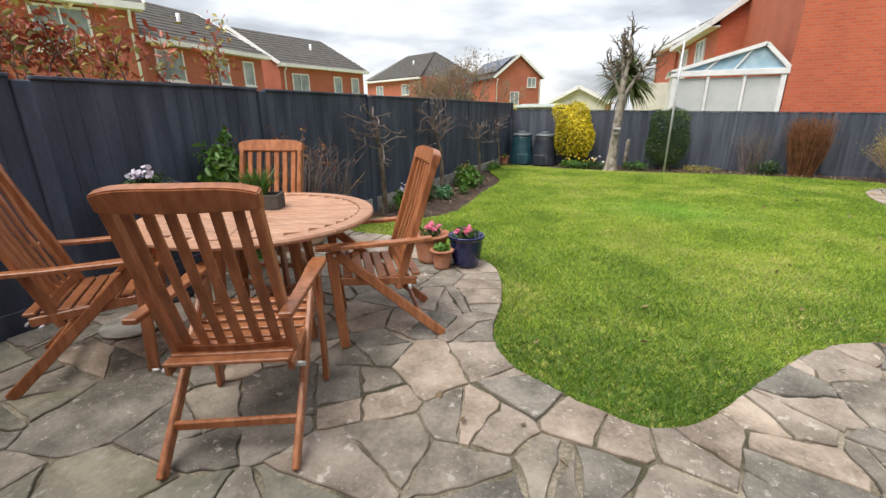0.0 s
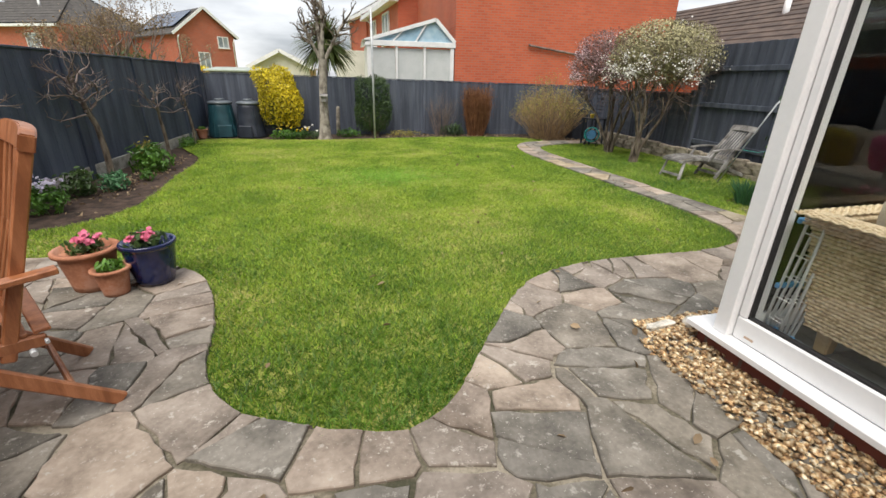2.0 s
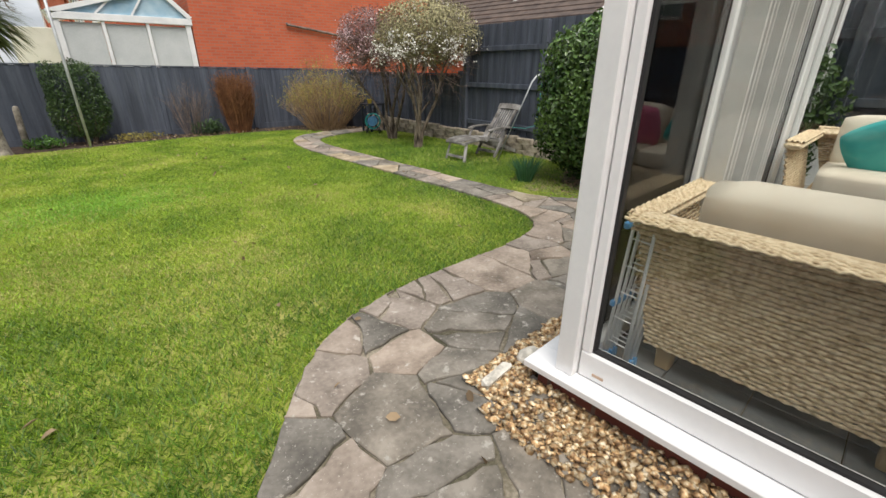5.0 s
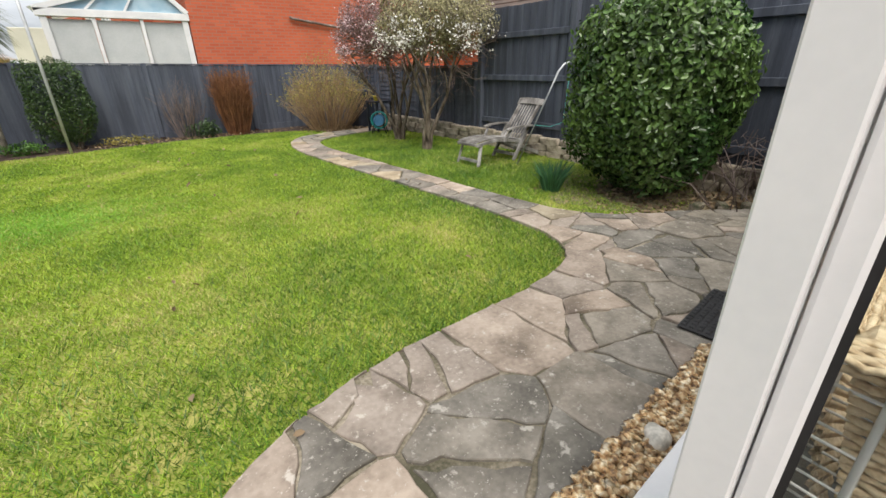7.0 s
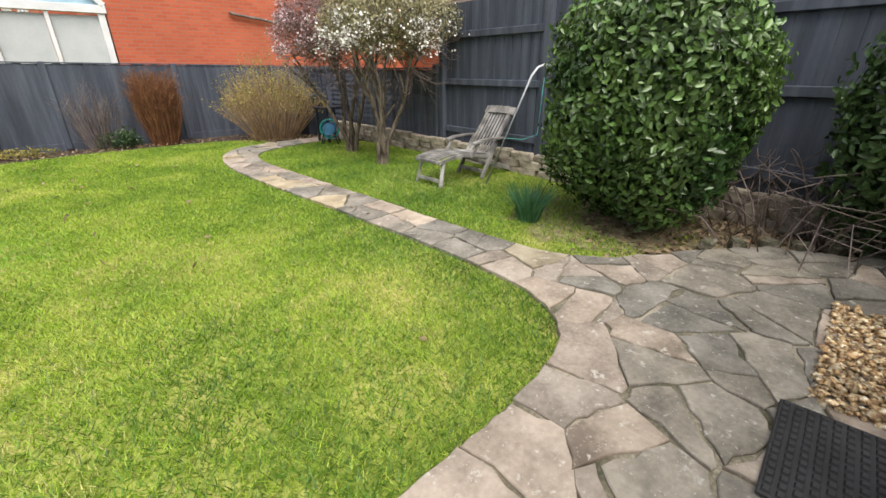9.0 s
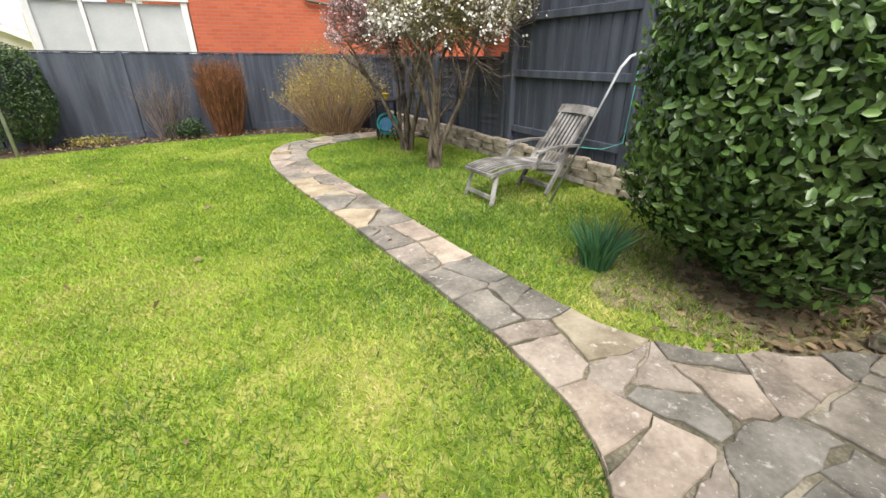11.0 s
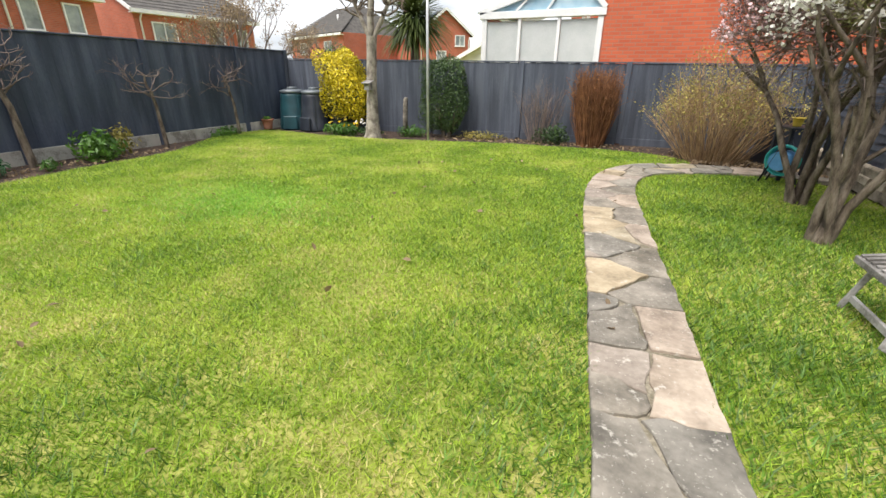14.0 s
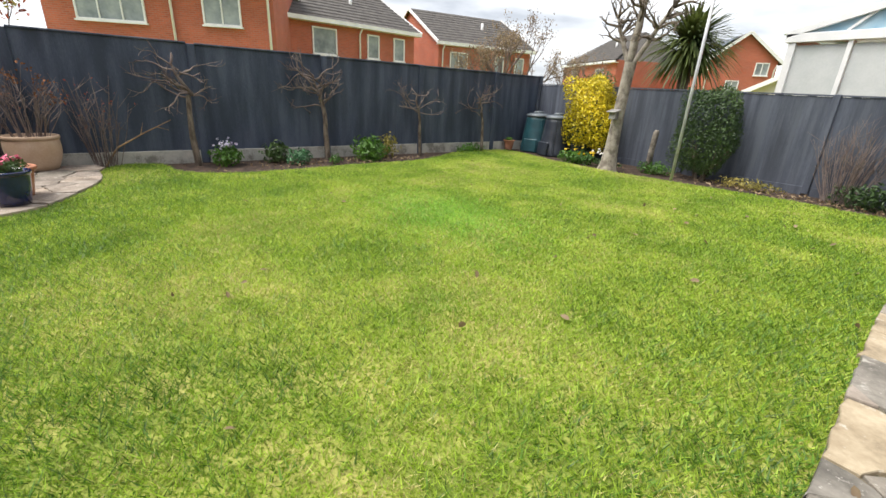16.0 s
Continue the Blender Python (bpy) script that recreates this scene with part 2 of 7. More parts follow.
def stone_material(name, colours, lichen, stain, spots_at=0.62):
    """Riven stone: every slab has its own tone and its own cut of the grain, with stains and pale lichen."""
    m = material(name, colours, 4.5, 0.82, 0.55, 42, bump_dist=0.01, lo=0.3, hi=0.68)
    n, l = m.node_tree.nodes, m.node_tree.links
    b = n["Principled BSDF"]
    base = b.inputs["Base Color"].links[0].from_socket
    info, geo = n.new("ShaderNodeObjectInfo"), n.new("ShaderNodeNewGeometry")
    shift = n.new("ShaderNodeVectorMath")
    shift.operation = "MULTIPLY_ADD"
    shift.inputs[1].default_value = (37.0, 53.0, 71.0)
    l.new(info.outputs["Random"], shift.inputs[0])
    l.new(geo.outputs["Position"], shift.inputs[2])
    for q in list(n):
        if q.type == "MAPPING":
            l.new(shift.outputs[0], q.inputs[0])
    tint = n.new("ShaderNodeValToRGB")
    e = tint.color_ramp.elements
    e[0].position, e[0].color = 0.0, (0.8, 0.8, 0.8, 1)
    e[1].position, e[1].color = 1.0, (1.16, 1.12, 1.05, 1)
    for at, col in ((0.22, (0.93, 0.93, 0.92)), (0.4, (1.08, 1.03, 0.97)), (0.6, (0.84, 0.85, 0.85)), (0.8, (1.03, 0.99, 0.95))):
        e.new(at).color = (*col, 1)
    l.new(info.outputs["Random"], tint.inputs[0])
    mul = n.new("ShaderNodeMixRGB")
    mul.blend_type, mul.inputs[0].default_value = "MULTIPLY", 1.0
    l.new(base, mul.inputs[1])
    l.new(tint.outputs[0], mul.inputs[2])

    def over(below, colour, scale, detail, lo, hi, blend="MIX"):
        t, r, x = n.new("ShaderNodeTexNoise"), n.new("ShaderNodeValToRGB"), n.new("ShaderNodeMixRGB")
        t.inputs["Scale"].default_value, t.inputs["Detail"].default_value, t.inputs["Roughness"].default_value = scale, detail, 0.65
        r.color_ramp.elements[0].position, r.color_ramp.elements[1].position = lo, hi
        x.blend_type, x.inputs[2].default_value = blend, (*colour, 1)
        l.new(shift.outputs[0], t.inputs["Vector"])
        l.new(t.outputs[0], r.inputs[0])
        l.new(r.outputs[0], x.inputs[0])
        l.new(below, x.inputs[1])
        return x.outputs[0]

    out = over(mul.outputs[0], stain, 2.6, 8, 0.5, 0.72, "MULTIPLY")
    out = over(out, lichen, 17, 5, 0.60, 0.68)
    out = over(out, lichen, 70, 3, spots_at, spots_at + 0.06)
    l.new(out, b.inputs["Base Color"])
    return m


M_STONE = stone_material("grey_riven_sandstone", [(0.108, 0.1, 0.087), (0.195, 0.18, 0.156), (0.29, 0.268, 0.236)], (0.37, 0.35, 0.31), (0.6, 0.59, 0.56), 0.635)
M_STONE_BUFF = stone_material("pinkish_buff_sandstone", [(0.175, 0.146, 0.122), (0.3, 0.254, 0.215), (0.41, 0.353, 0.304)], (0.46, 0.42, 0.37), (0.6, 0.58, 0.55), 0.64)
M_STONE_GREEN = stone_material("algae_tinted_sandstone", [(0.1, 0.1, 0.082), (0.185, 0.18, 0.145), (0.27, 0.26, 0.21)], (0.31, 0.3, 0.26), (0.55, 0.57, 0.48), 0.68)
M_STONE_YELLOW = stone_material("yellow_buff_sandstone", [(0.2, 0.165, 0.115), (0.33, 0.28, 0.2), (0.43, 0.375, 0.28)], (0.46, 0.42, 0.35), (0.6, 0.56, 0.5), 0.68)


def glass_material(name, colour=(0.95, 0.97, 0.96), rough=0.0):
    m = bpy.data.materials.new(name)
    m.use_nodes = True
    n, l = m.node_tree.nodes, m.node_tree.links
    n.remove(n["Principled BSDF"])
    tr, gl, fr, mx = n.new("ShaderNodeBsdfTransparent"), n.new("ShaderNodeBsdfGlossy"), n.new("ShaderNodeFresnel"), n.new("ShaderNodeMixShader")
    tr.inputs[0].default_value, gl.inputs["Roughness"].default_value, fr.inputs[0].default_value = (*colour, 1), rough, 1.42
    l.new(fr.outputs[0], mx.inputs[0])
    l.new(tr.outputs[0], mx.inputs[1])
    l.new(gl.outputs[0], mx.inputs[2])
    l.new(mx.outputs[0], n["Material Output"].inputs[0])
    return m


M_GLASS = glass_material("clear_glazing")
M_PANE = material("dark_reflecting_pane", [(0.17, 0.2, 0.22), (0.33, 0.37, 0.38)], 1.0, 0.08, 0.0, 5)
M_BLIND = material("pale_blind_behind_glass", [(0.47, 0.5, 0.5), (0.56, 0.58, 0.58)], 2.0, 0.2, 0.0, 30)
M_ROOFGLASS = material("blue_tinted_roof_glazing", [(0.22, 0.38, 0.5), (0.42, 0.56, 0.64)], 1.4, 0.1, 0.0, 6)


# ---- mesh helpers ----
def box(bm, size, centre=(0, 0, 0), turn=None, bevel=0.0, taper=1.0):
    sx, sy, sz = (v / 2 for v in size)
    m = Matrix.Translation(centre) @ (turn.to_4x4() if turn else Matrix.Identity(4))
    vs = []
    for x, y, z in ((-1, -1, -1), (1, -1, -1), (1, 1, -1), (-1, 1, -1), (-1, -1, 1), (1, -1, 1), (1, 1, 1), (-1, 1, 1)):
        k = taper if z > 0 else 1.0
        vs.append(bm.verts.new(m @ Vector((x * sx * k, y * sy * k, z * sz))))
    fs = [bm.faces.new([vs[i] for i in q]) for q in ((3, 2, 1, 0), (4, 5, 6, 7), (0, 1, 5, 4), (1, 2, 6, 5), (2, 3, 7, 6), (3, 0, 4, 7))]
    if bevel:
        bmesh.ops.bevel(bm, geom=list({e for f in fs for e in f.edges}), offset=bevel, segments=1, affect="EDGES")
    return vs


def beam(bm, a, b, width, depth, up=(0, 0, 1), bevel=0.0):
    """A straight bar from a to b; depth is measured along up."""
    a, b = Vector(a), Vector(b)
    d = (b - a).normalized()
    u = Vector(up)
    s = d.cross(u)
    if s.length < 1e-4:
        s = d.cross(Vector((1, 0, 0)))
    s.normalize()
    u = s.cross(d)
    box(bm, (width, (b - a).length, depth), (a + b) / 2, Matrix((s, d, u)).transposed(), bevel)


def tube(bm, points, radii, sides=6, cap=True):
    rings = []
    pts = [Vector(p) for p in points]
    for i, p in enumerate(pts):
        d = (pts[min(i + 1, len(pts) - 1)] - pts[max(i - 1, 0)])
        if d.length < 1e-6:
            d = Vector((0, 0, 1))
        d.normalize()
        s = d.cross(Vector((0.31, 0.17, 1)) if abs(d.z) < 0.9 else Vector((1, 0.2, 0))).normalized()
        u = s.cross(d)
        rings.append([bm.verts.new(p + (s * math.cos(2 * math.pi * k / sides) + u * math.sin(2 * math.pi * k / sides)) * radii[i]) for k in range(sides)])
    for p, q in zip(rings, rings[1:]):
        for k in range(sides):
            f = bm.faces.new((p[k], p[(k + 1) % sides], q[(k + 1) % sides], q[k]))
            f.smooth = True
    if cap and sides > 2:
        bm.faces.new(rings[0][::-1])
        bm.faces.new(rings[-1])


def lathe(bm, profile, sides=28, centre=(0, 0, 0)):
    rings = []
    for r, z in profile:
        rings.append([bm.verts.new((centre[0] + r * math.cos(2 * math.pi * k / sides), centre[1] + r * math.sin(2 * math.pi * k / sides), centre[2] + z)) for k in range(sides)])
    for p, q in zip(rings, rings[1:]):
        for k in range(sides):
            f = bm.faces.new((p[k], p[(k + 1) % sides], q[(k + 1) % sides], q[k]))
            f.smooth = True
    bm.faces.new(rings[0][::-1])
    bm.faces.new(rings[-1])


def mesh_from(bm, name, mat, uv=False):
    me = bpy.data.meshes.new(name)
    bmesh.ops.recalc_face_normals(bm, faces=bm.faces)
    if uv:
        lay = bm.loops.layers.uv.new("UVMap")
        for f in bm.faces:
            nx, ny, nz = (abs(v) for v in f.normal)
            for lp in f.loops:
                c = lp.vert.co
                lp[lay].uv = (c.x, c.y) if nz > nx and nz > ny else ((c.y, c.z) if nx > ny else (c.x, c.z))
    bm.to_mesh(me)
    bm.free()
    me.materials.append(mat)
    return me


def part(name, bm, mat, parent, label="", uv=False):
    ob = new(name, mesh_from(bm, name, mat, uv))
    ob.parent = parent
    return tagged(ob, label)


def single(name, bm, mat, label, category, kind="", group="", m=None, uv=False):
    ob = new(name, mesh_from(bm, name, mat, uv))
    if m is not None:
        ob.matrix_world = m
    return tagged(ob, label, category, group, kind)


def thing(name, m, label, category, group="", kind=""):
    ob = new(name)
    ob.matrix_world = m
    ob.empty_display_size = 0.1
    return tagged(ob, label, category, group, kind)


def raw(name, verts, faces, mat, smooth=False):
    """A mesh out of numpy arrays of triangles."""
    me = bpy.data.meshes.new(name)
    k = faces.shape[1]
    me.vertices.add(len(verts))
    me.vertices.foreach_set("co", np.asarray(verts, np.float32).ravel())
    me.loops.add(faces.size)
    me.loops.foreach_set("vertex_index", faces.astype(np.int32).ravel())
    me.polygons.add(len(faces))
    me.polygons.foreach_set("loop_start", np.arange(0, faces.size, k, dtype=np.int32))
    me.update(calc_edges=True)
    me.materials.append(mat)
    return me


def inside(px, py, poly):
    """Which of the points lie in the polygon (numpy)."""
    px, py = np.asarray(px, float), np.asarray(py, float)
    hit = np.zeros(px.shape, bool)
    n = len(poly)
    for i in range(n):
        (x0, y0), (x1, y1) = poly[i], poly[(i + 1) % n]
        c = (y0 > py) != (y1 > py)
        with np.errstate(divide="ignore", invalid="ignore"):
            hit ^= c & (px < (x1 - x0) * (py - y0) / ((y1 - y0) if y1 != y0 else 1e-9) + x0)
    return hit


def smooth_loop(pts, steps=4):
    """A rounded closed line through the points."""
    out, n = [], len(pts)
    for i in range(n):
        p0, p1, p2, p3 = (Vector(pts[(i + k) % n]) for k in (-1, 0, 1, 2))
        for s in range(steps):
            t = s / steps
            v = 0.5 * ((2 * p1) + (p2 - p0) * t + (2 * p0 - 5 * p1 + 4 * p2 - p3) * t * t + (3 * p1 - p0 - 3 * p2 + p3) * t ** 3)
            out.append((v.x, v.y))
    return out


# ---- plan ----
FENCE_X, FAR_Y, RIGHT_X = -2.72, 13.45, 7.6
LAWN = smooth_loop([(-0.3, 4.36), (0.03, 3.95), (0.2, 3.45), (0.27, 3.05), (0.45, 2.7), (0.8, 2.51), (1.28, 2.4), (1.56, 2.62), (1.82, 3.02),
                    (2.22, 3.59), (2.6, 3.87), (3.2, 4.03), (4.1, 4.09), (4.72, 4.24), (4.99, 4.68), (5.0, 5.5), (4.93, 6.3), (4.83, 7.4), (4.7, 8.7),
                    (4.66, 9.8), (4.82, 10.7), (5.2, 11.25), (5.75, 11.5), (5.9, 11.9), (5.2, 12.42), (3.2, 12.5), (1.46, 12.22), (0.3, 12.08), (-1.0, 12.1), (-2.1, 12.3),
                    (-2.55, 12.0), (-2.5, 10.9), (-1.75, 9.5), (-1.62, 8.0), (-1.45, 6.4), (-1.8, 5.6), (-2.5, 5.4), (-2.62, 4.95), (-2.15, 4.68), (-1.4, 4.72)], 3)
SIDE_LAWN = smooth_loop([(5.24, 10.3), (5.16, 9.6), (5.23, 8.5), (5.34, 7.2), (5.42, 6.1), (5.5, 5.25), (5.63, 4.83), (5.95, 4.5), (6.2, 4.62), (6.3, 5.1),
                         (6.9, 5.5), (7.3, 5.75), (7.52, 6.2), (7.45, 9.0), (7.3, 10.7), (6.7, 11.08), (5.85, 10.88), (5.45, 10.65)], 3)
HOUSE = pose(2.99, 2.85, 0, 0, 0, 4.5)      # the outer corner of the conservatory's sill

# ground: one sheet to the horizon
bm = bmesh.new()
for x in (-1500, 1500):
    for y in (-1500, 1500):
        bm.verts.new((x, y, -0.12))
bm.verts.ensure_lookup_table()
bm.faces.new([bm.verts[i] for i in (0, 2, 3, 1)])
single("ground", bm, M_THATCH, "green-brown open ground around the gardens", "ground", "structure")
bm = bmesh.new()
box(bm, (10.5, 19, 0.08), (2.45, 4.4, -0.10))
single("garden_bed", bm, M_SOIL, "dark bare soil of the garden borders", "soil", "structure")


def sheet(name, loop, z, mat, label, category):
    b = bmesh.new()
    vs = [b.verts.new((x, y, z)) for x, y in loop]
    for t in tessellate_polygon([[Vector((x, y, 0)) for x, y in loop]]):
        f = b.faces.new([vs[i] for i in t])
        f.normal_update()
        if f.normal.z < 0:
            f.normal_flip()
    me = bpy.data.meshes.new(name)
    b.to_mesh(me)
    b.free()
    me.materials.append(mat)
    return tagged(new(name, me), label, category, "", "structure")


sheet("lawn", LAWN, -0.035, M_THATCH, "mown green garden lawn with yellowed patches", "lawn")
sheet("lawn_side", SIDE_LAWN, -0.035, M_THATCH, "strip of green lawn beside the fence", "lawn")
PATIO = [(-2.72, -1.6), (3.4, -1.6), (3.15, 2.9), (6.2, 3.1), (7.6, 2.95), (7.5, 3.3), (7.2, 3.4), (6.85, 3.95), (6.4, 4.25), (5.95, 4.5), (5.63, 4.83), (5.5, 5.25), (5.42, 6.1), (5.34, 7.2), (5.23, 8.5),
         (5.16, 9.6), (5.24, 10.3), (5.45, 10.65), (5.85, 10.88), (6.7, 11.08), (7.3, 11.0), (7.3, 11.4), (6.6, 11.55), (5.75, 11.52), (5.2, 11.25), (4.82, 10.7), (4.66, 9.8), (4.7, 8.7), (4.83, 7.4),
         (4.93, 6.3), (5.0, 5.5), (4.99, 4.68), (4.72, 4.24), (4.1, 4.09), (3.2, 4.03), (2.6, 3.87), (2.22, 3.59), (1.82, 3.02), (1.56, 2.62), (1.28, 2.4), (0.8, 2.51), (0.45, 2.7),
         (0.27, 3.05), (0.2, 3.45), (0.03, 3.95), (-0.3, 4.36), (-1.4, 4.72), (-2.15, 4.68), (-2.6, 4.6)]


def hug(x, y, reach=0.09):
    """Draws a point that lies on or just beside a lawn onto that lawn's rounded edge."""
    for loop in (LAWN, SIDE_LAWN):
        best = None
        for i, (x1, y1) in enumerate(loop):
            x0, y0 = loop[i - 1]
            dx, dy = x1 - x0, y1 - y0
            s = max(0.0, min(1.0, ((x - x0) * dx + (y - y0) * dy) / (dx * dx + dy * dy + 1e-9)))
            q = (x0 + dx * s, y0 + dy * s)
            d = math.hypot(q[0] - x, q[1] - y)
            if best is None or d < best[0]:
                best = (d, q)
        if best[0] < reach or (best[0] < 0.4 and inside([x], [y], loop)[0]):
            return best[1]
    return (x, y)


def fine_loop(loop, step=0.12):
    out = []
    for i, (x1, y1) in enumerate(loop):
        x0, y0 = loop[i - 1]
        n = max(1, int(math.hypot(x1 - x0, y1 - y0) / step))
        out += [hug(x0 + (x1 - x0) * k / n, y0 + (y1 - y0) * k / n, 0.06) for k in range(n)]
    return [p for i, p in enumerate(out) if math.hypot(p[0] - out[i - 1][0], p[1] - out[i - 1][1]) > 0.005]


M_DRY_SOIL = material("dry_pale_soil", [(0.08, 0.062, 0.036), (0.17, 0.14, 0.08), (0.28, 0.235, 0.145)], 7, 0.95, 0.8, 80, world_space=True)
sheet("dry_soil", [(5.62, 4.86), (5.98, 4.5), (6.42, 4.25), (6.88, 3.95), (7.22, 3.42), (7.6, 3.3), (7.6, 6.6), (6.9, 6.4), (5.8, 5.9)], -0.05, M_DRY_SOIL, "pale dry soil with thin grass around the laurel", "soil")
BARE = [(6.6 + (0.8 + 0.1 * math.sin(k * 2.3)) * math.cos(k * 0.2618), 5.15 + (0.72 + 0.08 * math.sin(k * 1.7)) * math.sin(k * 0.2618)) for k in range(24)]
sheet("bare_patch", BARE, -0.03, M_DRY_SOIL, "worn pale soil patch with thin grass beside the laurel", "soil")
sheet("paving_bed", fine_loop(PATIO), -0.015, M_JOINT, "sandy mortar and moss between paving stones", "paving")


# ---- fences ----
def fence_boards(parent, a, b, z0, top_a, top_b, width=0.115, mat=None, lap=0.012, side=1):
    """Upright feather-edge boards from a to b, each an object of its own on a shared mesh."""
    a, b = Vector(a), Vector(b)
    d = (b - a)
    n = max(1, round(d.length / width))
    step = d.length / n
    ang = math.atan2(d.y, d.x)
    bmb = bmesh.new()
    for x0, x1, y0, y1 in ((-0.5, 0.5, 0.0, 0.0),):
        w = step * 1.06
        prof = [(-w / 2, 0.0), (w / 2, 0.0), (w / 2, lap * 0.35), (-w / 2, lap * 1.5)]
        lo = [bmb.verts.new((x, y * side, 0)) for x, y in prof]
        hi = [bmb.verts.new((x, y * side, 1)) for x, y in prof]
        bmb.faces.new(lo)
        bmb.faces.new(hi)
        for k in range(4):
            bmb.faces.new((lo[k], lo[(k + 1) % 4], hi[(k + 1) % 4], hi[k]))
    me = mesh_from(bmb, "board", mat)
    for i in range(n):
        t = (i + 0.5) / n
        p = a + d * t
        h = top_a + (top_b - top_a) * t - z0 + random.uniform(-0.006, 0.006)
        o = new("board", me)
        o.parent = parent
        o.matrix_local = pose(p.x, p.y, z0, 0, 0, math.degrees(ang) + random.uniform(-0.6, 0.6)) @ Matrix.Diagonal((1, 1, h, 1))


def left_fence():
    f = thing("fence_left", pose(0, 0, 0), "dark slate-blue close-board garden fence on concrete gravel boards", "fence", kind="structure")
    ys = [-2.0 + 2.0 * k for k in range(8)] + [FAR_Y]
    for i, y in enumerate(ys):
        bmp = bmesh.new()
        box(bmp, (0.10, 0.11, 1.72), (FENCE_X - 0.02, y, 0.80), bevel=0.008)
        part("post", bmp, M_FENCE, f)
    for y0, y1 in zip(ys, ys[1:]):
        bmp = bmesh.new()
        box(bmp, (0.05, y1 - y0 - 0.12, 0.22), (FENCE_X - 0.01, (y0 + y1) / 2, 0.03), bevel=0.006)
        part("gravel_board", bmp, M_CONCRETE if y0 > 3 else M_FENCE, f, "pale concrete gravel board" if y0 > 3 else "")
        fence_boards(f, (FENCE_X, y0 + 0.055, 0), (FENCE_X, y1 - 0.055, 0), 0.14, 1.685 - 0.004 * y0, 1.685 - 0.004 * y1, 0.125, M_FENCE, 0.0028, -1)
        bmp = bmesh.new()
        zc = 1.69 - 0.004 * (y0 + y1) / 2
        box(bmp, (0.06, y1 - y0 - 0.11, 0.025), (FENCE_X, (y0 + y1) / 2, zc), bevel=0.004)
        part("capping", bmp, M_FENCE, f)


def far_fence():
    f = thing("fence_far", pose(0, 0, 0), "weathered blue-grey close-board fence across the garden's end", "fence", kind="structure")
    xs = [FENCE_X + 0.03, -0.9, 1.05, 2.99, 4.9, 6.8, 8.2]
    top = lambda x: 1.455 - 0.014 * (x - FENCE_X)
    for x in xs:
        bmp = bmesh.new()
        box(bmp, (0.09, 0.09, top(x) + 0.06), (x, FAR_Y - 0.02, (top(x)) / 2), bevel=0.008)
        part("post", bmp, M_FENCE_OLD, f)
    for x0, x1 in zip(xs, xs[1:]):
        bmp = bmesh.new()
        box(bmp, (x1 - x0 - 0.09, 0.04, 0.14), ((x0 + x1) / 2, FAR_Y, 0.0), bevel=0.005)
        part("gravel_board", bmp, M_FENCE_OLD, f)
        fence_boards(f, (x0 + 0.045, FAR_Y, 0), (x1 - 0.045, FAR_Y, 0), 0.06, top(x0), top(x1), 0.1, M_FENCE_OLD, 0.014, -1)
        bmp = bmesh.new()
        beam(bmp, (x0 + 0.045, FAR_Y, top(x0) + 0.014), (x1 - 0.045, FAR_Y, top(x1) + 0.014), 0.055, 0.022)
        part("capping", bmp, M_FENCE_OLD, f)


